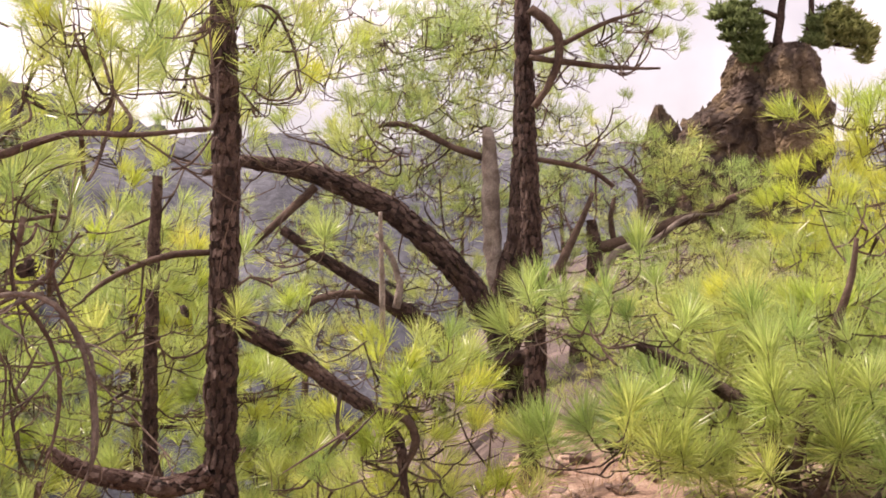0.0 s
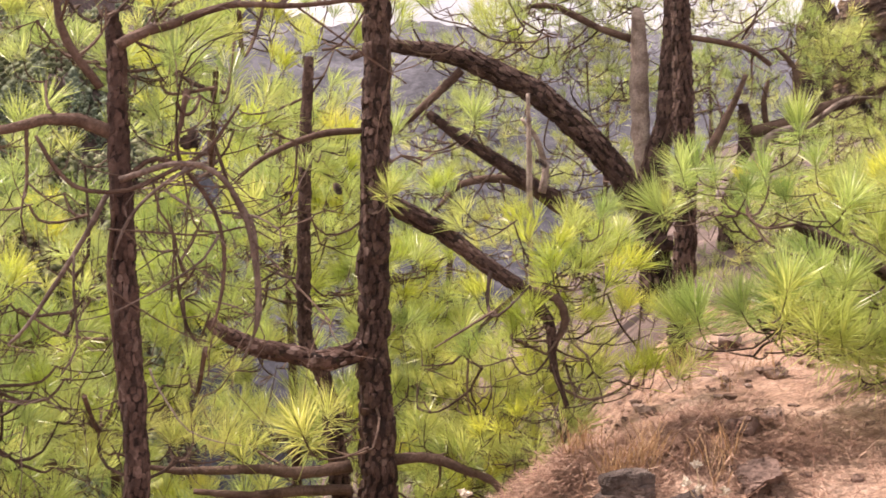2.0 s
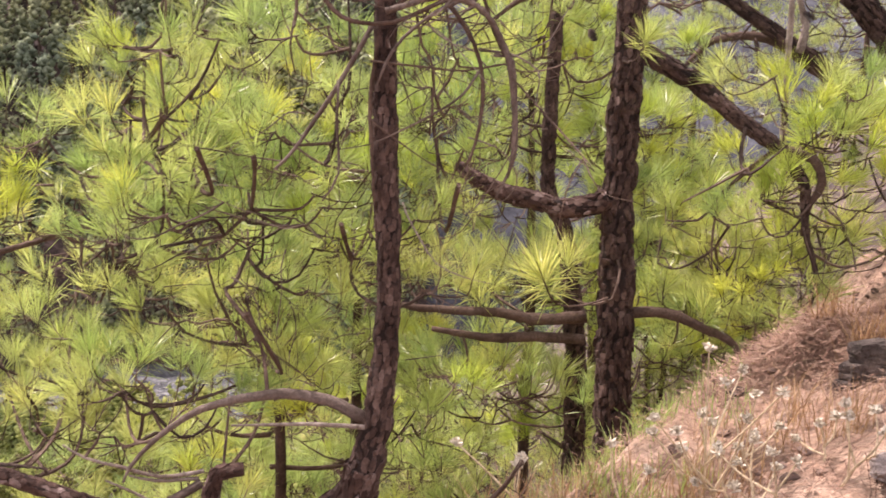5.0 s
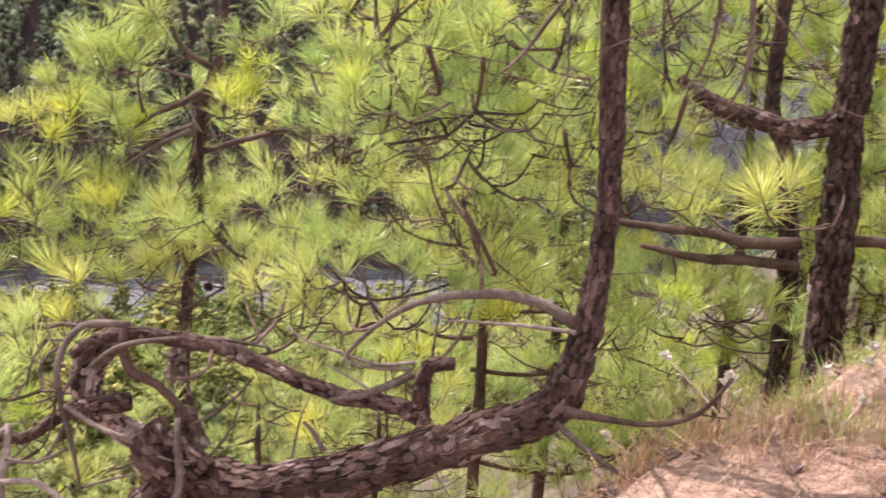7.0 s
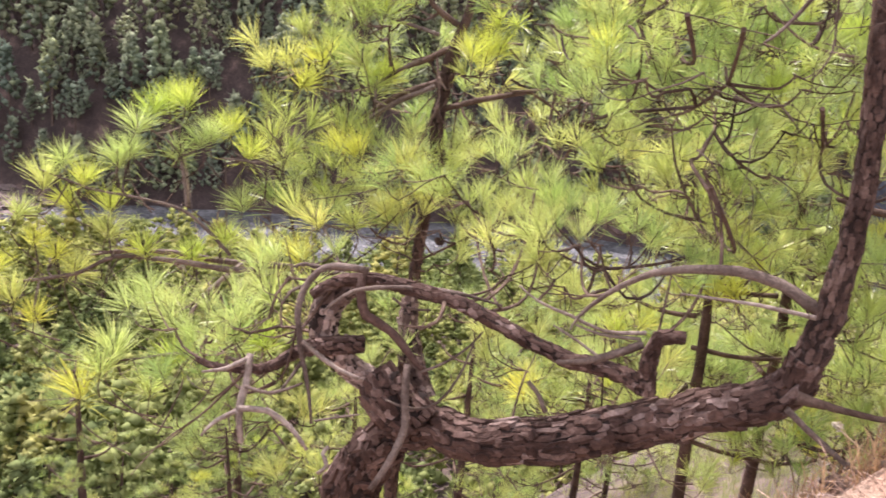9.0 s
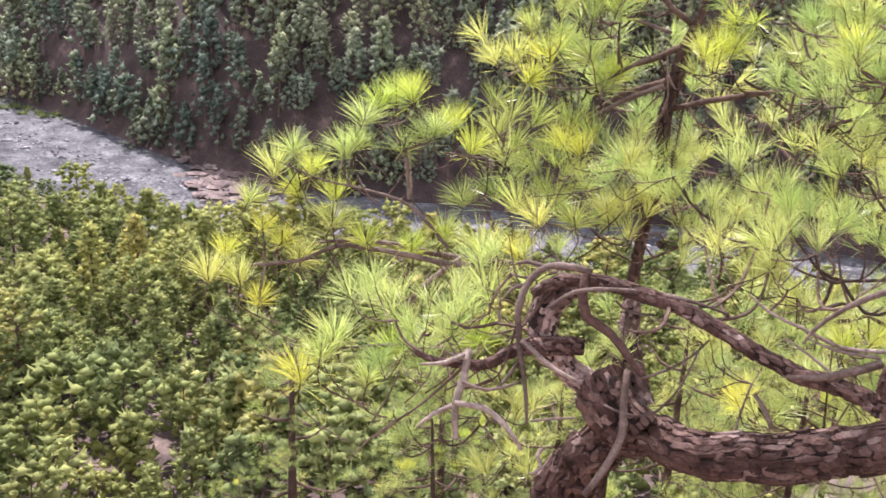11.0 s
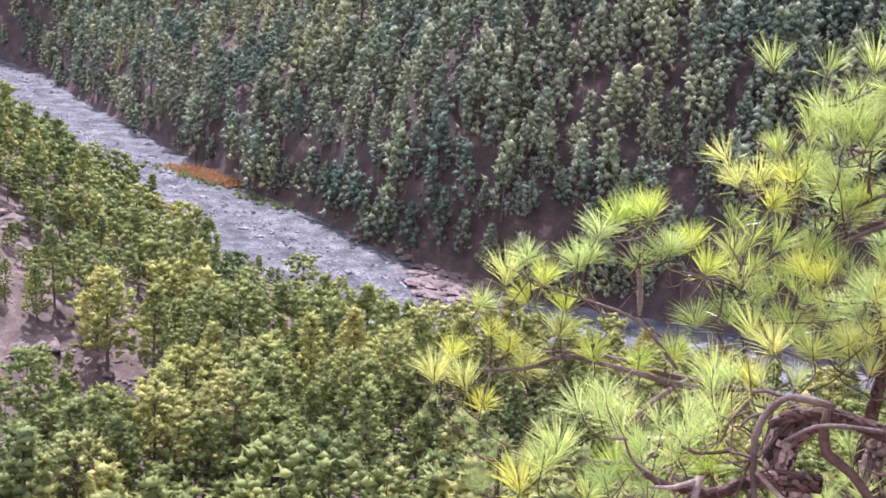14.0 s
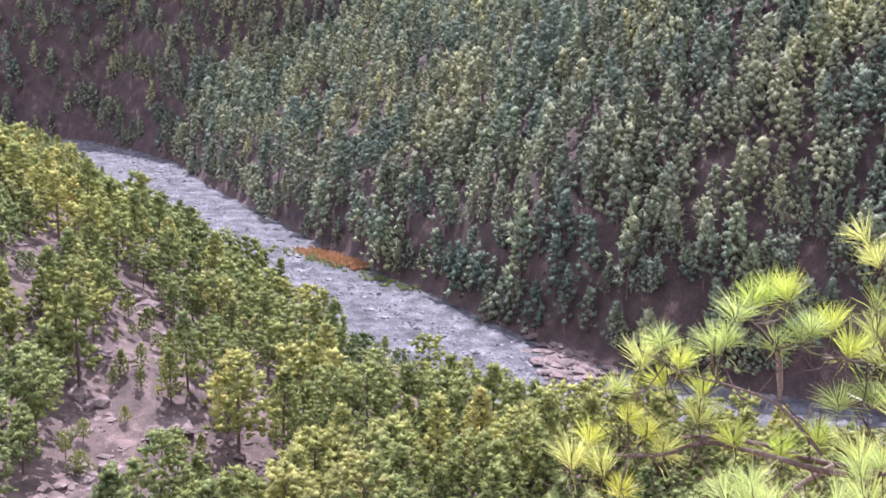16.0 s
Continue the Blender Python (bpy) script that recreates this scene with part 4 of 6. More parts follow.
foliage(tree, (-1.15, 5.51, 0.36), 0.36, 0.29, 10, seed=7, size=0.8, yellow=0.20)
foliage(tree, (-0.58, 5.81, 0.94), 0.26, 0.2, 8, seed=8, size=0.85, yellow=0.6)
foliage(tree, (-1.22, 5.40, -0.17), 0.23, 0.23, 6, seed=9, size=0.8)
foliage(tree, (-1.33, 4.92, 2.27), 0.28, 0.19, 5, seed=10, size=0.8)
foliage(tree, (-1.56, 4.96, 1.23), 0.15, 0.12, 2, seed=11, size=0.9, single=True)
foliage(tree, (-1.47, 4.72, 0.34), 0.14, 0.07, 2, seed=12, single=True)
foliage(tree, (-1.32, 5.44, 1.46), 0.16, 0.16, 2, seed=13, size=0.85, single=True)
foliage(tree, (-1.38, 5.22, 2.48), 0.33, 0.20, 5, seed=14, size=0.8)
foliage(tree, (-0.64, 5.59, 0.58), 0.34, 0.23, 6, seed=15, size=0.8, yellow=0.20)
foliage(tree, (-0.95, 5.64, 0.20), 0.34, 0.24, 10, seed=16, size=0.8, yellow=0.20)
foliage(tree, (-0.67, 5.78, 0.37), 0.30, 0.22, 9, seed=17, size=0.8, yellow=0.35)
foliage(tree, (-1.28, 5.48, 0.00), 0.31, 0.18, 7, seed=18, size=0.8)
foliage(tree, (-1.86, 5.32, 1.30), 0.29, 0.29, 6, seed=19, size=0.8)

tree = root("pine_tree", (-1.92, 6.15, -1.12), "slim dark pine standing close behind another", "tree")
limb(tree, "trunk", [(-2.07, 6.10, 1.99, 0.0268), (-2.10, 6.09, 1.36, 0.0358), (-2.11, 6.09, 0.53, 0.0417), (-2.01, 6.12, 0.25, 0.0477), (-1.93, 6.15, -0.47, 0.0596), (-1.92, 6.15, -1.12, 0.0655), (-1.92, 6.15, -1.75, 0.0753)], plates=0.042)
limb(tree, "limb", [(-1.86, 6.07, -0.16, 0.0352), (-2.09, 5.99, -0.19, 0.0323), (-2.32, 5.91, -0.16, 0.0264), (-2.65, 5.77, -0.15, 0.0205), (-2.87, 5.67, -0.11, 0.0117)])
limb(tree, "limb", [(-1.86, 6.07, -0.29, 0.0293), (-2.15, 5.97, -0.29, 0.0293), (-2.37, 5.89, -0.30, 0.0235), (-2.63, 5.78, -0.26, 0.0147)])
tangle(tree, (-2.27, 5.98, 1.27), 0.45, 0.45, 12, 320)
tangle(tree, (-2.83, 5.58, -0.22), 0.46, 0.12, 7, 321)
foliage(tree, (-2.62, 6.92, 1.69), 0.79, 0.76, 19, seed=22, size=1.0, yellow=0.6)
foliage(tree, (-2.61, 6.71, 0.72), 0.77, 0.54, 15, seed=23, yellow=0.3)
foliage(tree, (-2.70, 6.51, 0.86), 0.42, 0.52, 10, seed=24, yellow=0.4)
foliage(tree, (-2.54, 6.15, -0.08), 0.43, 0.31, 8, seed=25)
foliage(tree, (-2.22, 5.84, -0.60), 0.35, 0.23, 6, seed=26)
foliage(tree, (-2.40, 6.79, 2.53), 0.77, 0.37, 14, seed=27, yellow=0.2)
foliage(tree, (-4.21, 6.40, 0.81), 0.78, 0.78, 18, seed=28, yellow=0.3)
foliage(tree, (-5.39, 5.98, -0.28), 0.97, 0.93, 19, seed=29, yellow=0.15)
foliage(tree, (-3.69, 6.68, 0.38), 0.85, 0.71, 18, seed=30, yellow=0.25)
foliage(tree, (-2.66, 6.28, -0.80), 0.44, 0.25, 6, seed=31)
foliage(tree, (-4.17, 8.00, 2.41), 0.71, 0.34, 12, seed=32, yellow=0.15)
foliage(tree, (-3.02, 8.50, 2.47), 0.71, 0.34, 13, seed=33, yellow=0.15)
foliage(tree, (-1.84, 9.33, 2.48), 0.75, 0.35, 13, seed=34, yellow=0.15)
foliage(tree, (-1.78, 8.82, 3.21), 0.67, 0.29, 10, seed=35)

tree = root("pine_tree", (-0.20, 7.61, 0.07), "straight young pine with dark scaly bark on the ridge", "tree")
limb(tree, "trunk", [(-0.22, 7.60, 4.40, 0.0460), (-0.23, 7.60, 3.16, 0.0531), (-0.21, 7.60, 2.46, 0.0601), (-0.17, 7.60, 1.40, 0.0672), (-0.17, 7.60, 0.69, 0.0743), (-0.20, 7.60, 0.02, 0.0814), (-0.20, 7.60, -0.12, 0.0936)], plates=0.042)
limb(tree, "limb", [(-0.18, 7.50, 3.09, 0.0314), (-0.05, 7.50, 2.98, 0.0314), (-0.00, 7.50, 2.83, 0.0279), (-0.05, 7.50, 2.65, 0.0244), (-0.16, 7.50, 2.48, 0.0209)])
limb(tree, "limb", [(-0.19, 7.50, 2.79, 0.0209), (0.07, 7.50, 2.75, 0.0209), (0.38, 7.49, 2.71, 0.0140), (0.61, 7.47, 2.70, 0.0070)])
limb(tree, "limb", [(-0.17, 7.50, 2.81, 0.0209), (-0.00, 7.50, 2.86, 0.0175), (0.28, 7.49, 2.99, 0.0140), (0.51, 7.48, 3.05, 0.0070)])
limb(tree, "limb", [(-0.16, 7.60, 2.17, 0.0177), (0.17, 7.60, 2.10, 0.0177), (0.33, 7.59, 1.99, 0.0142)])
foliage(tree, (0.46, 7.79, 2.83), 0.33, 0.22, 14, seed=36, size=0.55)
foliage(tree, (0.33, 7.89, 3.10), 0.44, 0.18, 11, seed=37, size=0.55)
foliage(tree, (0.25, 8.00, 2.38), 0.22, 0.19, 5, seed=38, size=0.55)
foliage(tree, (-0.04, 8.20, 2.83), 0.23, 0.34, 6, seed=39, size=0.55)

tree = root("pine_tree", (-0.49, 11.99, -0.05), "old pine with thick curved limbs sweeping from its trunk", "tree")
limb(tree, "trunk", [(-0.49, 11.99, -0.24, 0.2056), (-0.49, 11.99, -0.05, 0.1788), (-0.55, 11.99, 0.73, 0.1676), (-0.55, 11.99, 1.17, 0.1452), (-0.47, 11.99, 1.56, 0.1117), (-0.42, 11.99, 1.95, 0.1005), (-0.39, 11.99, 2.96, 0.0726), (-0.39, 11.99, 4.07, 0.0447)], plates=0.085, step=0.1)
limb(tree, "stem", [(-0.60, 12.08, 1.17, 0.1014), (-0.68, 12.08, 1.73, 0.0958), (-0.69, 12.08, 2.30, 0.0845), (-0.71, 12.08, 2.66, 0.0676), (-0.73, 12.08, 2.83, 0.0451)], mat=DEAD, step=0.1)
limb(tree, "limb", [(-0.55, 11.99, 0.61, 0.1229), (-0.74, 11.98, 1.01, 0.1341), (-1.07, 11.95, 1.45, 0.1341), (-1.40, 11.92, 1.79, 0.1341), (-1.73, 11.87, 2.04, 0.1285), (-2.17, 11.80, 2.27, 0.1117), (-2.50, 11.74, 2.39, 0.1005), (-2.95, 11.63, 2.47, 0.0726), (-3.21, 11.56, 2.46, 0.0447), (-3.45, 11.49, 2.35, 0.0223)], plates=0.09, step=0.1)
limb(tree, "limb", [(-2.39, 11.76, 2.24, 0.0447), (-2.71, 11.69, 1.94, 0.0391), (-3.03, 11.61, 1.63, 0.0279)])
limb(tree, "limb", [(-0.35, 11.79, 0.57, 0.0769), (-0.73, 11.78, 0.53, 0.0769), (-1.00, 11.76, 0.63, 0.0769), (-1.22, 11.74, 0.85, 0.0769), (-1.60, 11.69, 1.08, 0.0769), (-1.92, 11.64, 1.30, 0.0714), (-2.35, 11.56, 1.57, 0.0604), (-2.67, 11.49, 1.82, 0.0439)], plates=0.09, step=0.1)
limb(tree, "limb", [(-0.96, 11.86, 0.57, 0.0554), (-1.18, 11.84, 0.68, 0.0554), (-1.40, 11.82, 0.85, 0.0499), (-1.89, 11.75, 1.16, 0.0443), (-2.37, 11.66, 1.13, 0.0332), (-2.64, 11.60, 0.86, 0.0166)], step=0.1)
limb(tree, "dead_stub", [(-1.57, 11.49, 1.06, 0.0378), (-1.53, 11.50, 1.25, 0.0378), (-1.55, 11.50, 1.35, 0.0324), (-1.62, 11.49, 1.57, 0.0270), (-1.76, 11.47, 1.76, 0.0162)], mat=DEAD)
limb(tree, "limb", [(-0.59, 12.29, 0.48, 0.0687), (-0.30, 12.30, 0.93, 0.0630), (-0.04, 12.30, 1.39, 0.0515), (0.16, 12.30, 1.79, 0.0344), (0.33, 12.30, 2.18, 0.0229)], step=0.1)
limb(tree, "limb", [(-0.74, 12.18, 2.53, 0.0398), (-1.08, 12.15, 2.64, 0.0341), (-1.48, 12.11, 2.85, 0.0341), (-1.76, 12.07, 2.87, 0.0227), (-2.04, 12.03, 2.70, 0.0170)], step=0.1)
foliage(tree, (-1.08, 12.85, 3.79), 0.90, 0.54, 51, seed=40, reach=1.6, thin=True)
foliage(tree, (-1.20, 12.84, 3.07), 0.90, 0.42, 39, seed=41, reach=1.6, thin=True)
foliage(tree, (-0.18, 12.90, 3.23), 0.42, 0.66, 21, seed=42, reach=1.6, thin=True)
foliage(tree, (-1.99, 13.66, 2.53), 1.28, 0.58, 44, seed=43, size=1.0, reach=1.4, thin=True)
foliage(tree, (-2.96, 13.89, 2.03), 0.86, 0.73, 21, seed=44, reach=1.4, thin=True)
foliage(tree, (-1.69, 14.30, 1.36), 1.14, 0.47, 21, seed=45, reach=1.4, thin=True)
foliage(tree, (-2.83, 13.91, 0.98), 0.66, 0.46, 13, seed=46, reach=1.4, thin=True)
foliage(tree, (-1.09, 13.66, 2.33), 0.89, 0.64, 24, seed=47, reach=1.4, thin=True)
foliage(tree, (-1.88, 13.37, 3.64), 1.19, 0.69, 50, seed=48, reach=1.6, thin=True)
foliage(tree, (-0.89, 13.67, 4.17), 0.96, 0.57, 26, seed=49, reach=1.6, thin=True)
foliage(tree, (-0.20, 13.70, 2.32), 0.51, 0.96, 15, seed=50, reach=1.6, thin=True)

tree = root("pine_tree", (0.20, 14.00, -0.71), "dark old pine with bare silvery branches reaching aside", "tree")
limb(tree, "trunk", [(0.20, 14.00, -0.71, 0.1434), (0.21, 14.00, 0.32, 0.1303), (0.24, 14.00, 0.84, 0.1108), (0.37, 14.00, 1.23, 0.0978), (0.38, 13.99, 1.68, 0.0847), (0.34, 14.00, 1.94, 0.0521)], plates=0.1, step=0.1)
limb(tree, "limb", [(0.37, 14.00, 1.62, 0.0717), (0.63, 13.99, 1.67, 0.0717), (0.88, 13.97, 1.74, 0.0717), (1.26, 13.94, 1.90, 0.0717), (1.57, 13.91, 2.00, 0.0587), (1.94, 13.86, 2.18, 0.0456), (2.22, 13.82, 2.30, 0.0196)], step=0.1)
limb(tree, "dead_limb", [(0.27, 13.90, 0.97, 0.0582), (0.49, 13.89, 1.36, 0.0518), (0.69, 13.88, 1.61, 0.0453), (1.06, 13.86, 1.71, 0.0388), (1.41, 13.83, 1.96, 0.0259), (1.81, 13.78, 1.99, 0.0129)], mat=DEAD, step=0.1)
limb(tree, "limb", [(1.07, 13.96, 1.84, 0.0391), (0.92, 13.97, 2.03, 0.0391), (0.89, 13.97, 2.32, 0.0326), (0.70, 13.98, 2.55, 0.0196)], step=0.1)
limb(tree, "limb", [(0.61, 13.99, 1.68, 0.0326), (0.57, 13.99, 1.97, 0.0326), (0.62, 13.99, 2.23, 0.0196)], step=0.1)
foliage(tree, (1.66, 14.10, 2.29), 0.93, 0.30, 33, seed=51, reach=1.4, thin=True)
foliage(tree, (0.84, 14.18, 2.66), 0.59, 0.30, 17, seed=52, reach=1.4, thin=True)
foliage(tree, (2.09, 14.45, 1.81), 0.75, 0.41, 19, seed=53, reach=1.4, thin=True)
foliage(tree, (1.21, 14.95, 1.34), 0.91, 0.42, 19, seed=54, reach=1.4, thin=True)
foliage(tree, (0.19, 14.40, 2.35), 0.60, 0.80, 19, seed=55, reach=1.4, thin=True)

tree = root("dead_snag", (-1.19, 8.32, -0.18), "thin grey dead sapling standing among green pines", "dead tree")
limb(tree, "stem", [(-1.24, 8.31, 1.87, 0.0137), (-1.23, 8.31, 1.38, 0.0196), (-1.23, 8.31, 0.91, 0.0235), (-1.20, 8.31, 0.29, 0.0274), (-1.19, 8.32, -0.18, 0.0313), (-1.19, 8.32, -1.13, 0.0360)], mat=DEAD)

tree = root("pine_tree", (-2.76, 2.26, -0.73), "bent pine with its trunk growing flat, then turning upright", "tree")
limb(tree, "trunk", [(-2.91, 2.40, -2.05, 0.1228), (-2.91, 2.40, -0.85, 0.1068), (-2.82, 2.42, -0.52, 0.0884), (-2.72, 2.45, -0.37, 0.0771), (-2.61, 2.49, -0.32, 0.0727), (-2.40, 2.55, -0.31, 0.0739), (-2.21, 2.63, -0.25, 0.0760), (-1.98, 2.74, -0.13, 0.0717), (-1.77, 2.81, -0.03, 0.0676), (-1.62, 2.89, 0.06, 0.0645), (-1.57, 2.91, 0.19, 0.0522)], plates=0.07, pale=True, narrow=0.32)
limb(tree, "stem", [(-1.60, 2.90, 0.08, 0.0553), (-1.56, 2.92, 0.22, 0.0507), (-1.53, 2.93, 0.41, 0.0415), (-1.52, 2.94, 0.58, 0.0369), (-1.52, 2.94, 0.81, 0.0338), (-1.53, 2.94, 0.94, 0.0384), (-1.54, 2.94, 1.54, 0.0292), (-1.54, 2.94, 1.78, 0.0261), (-1.55, 2.94, 1.89, 0.0154)], plates=0.032)
limb(tree, "arching_limb", [(-1.97, 2.70, 0.01, 0.0300), (-2.06, 2.68, 0.03, 0.0270), (-2.21, 2.61, 0.04, 0.0260), (-2.35, 2.55, 0.09, 0.0250), (-2.42, 2.53, 0.11, 0.0250), (-2.53, 2.49, 0.14, 0.0240), (-2.63, 2.42, 0.16, 0.0240), (-2.72, 2.38, 0.17, 0.0220), (-2.79, 2.34, 0.17, 0.0200), (-2.86, 2.28, 0.15, 0.0200), (-2.91, 2.23, 0.10, 0.0160)], plates=0.045, pale=True, narrow=0.4)
limb(tree, "knotted_stump", [(-2.58, 2.42, -0.29, 0.0900), (-2.65, 2.38, -0.24, 0.0850), (-2.71, 2.36, -0.19, 0.0800), (-2.74, 2.36, -0.14, 0.0500)], plates=0.05, pale=True, rough=0.25, twiggy=0)
limb(tree, "knotted_limb", [(-2.72, 2.37, -0.20, 0.0500), (-2.79, 2.32, -0.14, 0.0420), (-2.84, 2.28, -0.09, 0.0420), (-2.88, 2.26, -0.03, 0.0480), (-2.89, 2.27, 0.04, 0.0500), (-2.88, 2.31, 0.09, 0.0420), (-2.84, 2.36, 0.14, 0.0300)], plates=0.045, pale=2, rough=0.25, twiggy=0)
limb(tree, "knotted_limb", [(-2.78, 2.34, -0.05, 0.0300), (-2.82, 2.27, -0.05, 0.0340), (-2.85, 2.20, -0.05, 0.0300), (-2.87, 2.13, -0.06, 0.0200), (-2.89, 2.06, -0.09, 0.0180), (-2.91, 1.99, -0.09, 0.0140), (-2.95, 1.92, -0.08, 0.0110), (-2.99, 1.85, -0.05, 0.0070)], plates=0.03, pale=True, twiggy=2)
limb(tree, "broken_stub", [(-2.66, 2.52, -0.25, 0.0360), (-2.71, 2.52, -0.17, 0.0340), (-2.76, 2.53, -0.09, 0.0370), (-2.79, 2.54, -0.02, 0.0360), (-2.80, 2.56, 0.04, 0.0280), (-2.81, 2.57, 0.07, 0.0100)], plates=0.04, pale=2, rough=0.2)
limb(tree, "limb", [(-2.78, 2.32, 0.19, 0.0120), (-2.77, 2.31, 0.13, 0.0160), (-2.74, 2.31, 0.07, 0.0170), (-2.67, 2.35, 0.03, 0.0150), (-2.60, 2.38, -0.04, 0.0120), (-2.55, 2.40, -0.09, 0.0090)], mat=BARK_PALE, twiggy=0)
limb(tree, "curling_twig", [(-2.43, 2.58, 0.14, 0.0030), (-2.51, 2.52, 0.16, 0.0060), (-2.60, 2.44, 0.17, 0.0075), (-2.68, 2.35, 0.17, 0.0075), (-2.74, 2.29, 0.16, 0.0070), (-2.77, 2.24, 0.14, 0.0060), (-2.80, 2.18, 0.09, 0.0040)], mat=TWIG_GREY, twiggy=0)
limb(tree, "curling_twig", [(-2.73, 2.30, 0.22, 0.0120), (-2.80, 2.23, 0.23, 0.0110), (-2.83, 2.18, 0.21, 0.0110), (-2.84, 2.14, 0.16, 0.0115), (-2.83, 2.11, 0.10, 0.0110), (-2.81, 2.10, 0.04, 0.0100), (-2.78, 2.09, -0.03, 0.0090), (-2.74, 2.08, -0.10, 0.0070), (-2.69, 2.06, -0.21, 0.0040)], mat=TWIG_GREY, twiggy=2)
limb(tree, "curling_twig", [(-2.76, 2.33, 0.21, 0.0080), (-2.85, 2.22, 0.21, 0.0075), (-2.89, 2.18, 0.22, 0.0060), (-2.91, 2.15, 0.21, 0.0030)], mat=TWIG_GREY, twiggy=0)
limb(tree, "curling_twig", [(-2.86, 2.17, 0.16, 0.0060), (-2.89, 2.13, 0.14, 0.0050), (-2.90, 2.10, 0.10, 0.0030)], mat=TWIG_GREY, twiggy=0)
limb(tree, "dead_twig", [(-2.78, 2.09, 0.02, 0.0080), (-2.73, 2.12, -0.02, 0.0080), (-2.69, 2.15, -0.05, 0.0070), (-2.62, 2.20, -0.08, 0.0060)], mat=DEAD)
limb(tree, "dead_twig", [(-2.55, 2.31, -0.03, 0.0100), (-2.52, 2.28, -0.12, 0.0120), (-2.49, 2.26, -0.20, 0.0120), (-2.48, 2.21, -0.27, 0.0110), (-2.49, 2.13, -0.37, 0.0100)], mat=TWIG_GREY)
limb(tree, "curling_twig", [(-2.44, 2.49, 0.05, 0.0030), (-2.44, 2.43, -0.06, 0.0040), (-2.46, 2.36, -0.14, 0.0045), (-2.51, 2.30, -0.16, 0.0045), (-2.57, 2.25, -0.14, 0.0030)], mat=TWIG_GREY, twiggy=0)
limb(tree, "curling_twig", [(-2.53, 2.35, -0.06, 0.0040), (-2.49, 2.41, -0.03, 0.0045), (-2.45, 2.47, 0.02, 0.0040), (-2.43, 2.51, 0.07, 0.0030)], mat=TWIG_GREY, twiggy=0)
limb(tree, "curling_twig", [(-2.67, 2.35, 0.14, 0.0040), (-2.63, 2.38, 0.11, 0.0045), (-2.58, 2.43, 0.11, 0.0030)], mat=TWIG_GREY, twiggy=0)
limb(tree, "dead_twig", [(-2.89, 1.98, -0.03, 0.0110), (-2.87, 1.95, -0.11, 0.0120), (-2.85, 1.91, -0.18, 0.0120), (-2.81, 1.89, -0.27, 0.0090)], mat=DEAD)
limb(tree, "dead_twig", [(-2.89, 1.98, -0.04, 0.0090), (-2.92, 1.91, -0.07, 0.0070), (-2.96, 1.85, -0.08, 0.0040)], mat=DEAD)
limb(tree, "dead_twig", [(-2.84, 1.90, -0.17, 0.0100), (-2.79, 1.97, -0.18, 0.0100), (-2.73, 2.01, -0.22, 0.0090), (-2.67, 2.03, -0.28, 0.0060)], mat=DEAD)
limb(tree, "dead_twig", [(-2.85, 1.92, -0.18, 0.0090), (-2.88, 1.85, -0.21, 0.0070), (-2.89, 1.80, -0.25, 0.0040)], mat=DEAD)
limb(tree, "curling_twig", [(-2.85, 1.93, -0.11, 0.0060), (-2.80, 1.99, -0.13, 0.0055), (-2.75, 2.07, -0.10, 0.0040)], mat=TWIG_GREY, twiggy=0)
limb(tree, "curling_twig", [(-2.79, 2.11, -0.03, 0.0070), (-2.79, 2.07, -0.08, 0.0060), (-2.80, 2.03, -0.13, 0.0040)], mat=TWIG_GREY, twiggy=0)
limb(tree, "curling_twig", [(-2.70, 2.08, -0.21, 0.0040), (-2.66, 2.14, -0.20, 0.0040), (-2.62, 2.19, -0.19, 0.0030)], mat=TWIG_GREY, twiggy=0)
limb(tree, "curling_twig", [(-2.62, 2.07, -0.26, 0.0060), (-2.62, 2.05, -0.28, 0.0070), (-2.60, 2.05, -0.31, 0.0070), (-2.61, 2.02, -0.33, 0.0060)], mat=DEAD, twiggy=0)
limb(tree, "dead_twig", [(-1.99, 2.73, 0.16, 0.0060), (-2.09, 2.66, 0.15, 0.0060), (-2.18, 2.61, 0.18, 0.0055), (-2.27, 2.56, 0.21, 0.0040), (-2.32, 2.53, 0.25, 0.0030)], mat=DEAD)
limb(tree, "dead_twig", [(-1.99, 2.72, 0.13, 0.0140), (-2.05, 2.66, 0.09, 0.0130), (-2.11, 2.61, 0.06, 0.0100), (-2.17, 2.55, 0.05, 0.0060)], mat=TWIG_GREY)
limb(tree, "dead_twig", [(-2.00, 2.72, 0.14, 0.0060), (-2.10, 2.65, 0.14, 0.0050), (-2.16, 2.61, 0.16, 0.0030)], mat=DEAD)
limb(tree, "dead_twig", [(-2.07, 2.64, 0.07, 0.0050), (-2.14, 2.61, 0.11, 0.0045), (-2.21, 2.57, 0.15, 0.0030)], mat=DEAD)
limb(tree, "dead_twig", [(-2.19, 2.55, -0.12, 0.0090), (-2.22, 2.55, -0.08, 0.0080), (-2.26, 2.54, -0.04, 0.0060)], mat=TWIG_GREY)
limb(tree, "broken_stub", [(-1.95, 2.70, -0.01, 0.0307), (-1.95, 2.70, 0.09, 0.0277), (-1.93, 2.71, 0.17, 0.0246), (-1.87, 2.75, 0.18, 0.0184)], plates=0.03, pale=True)
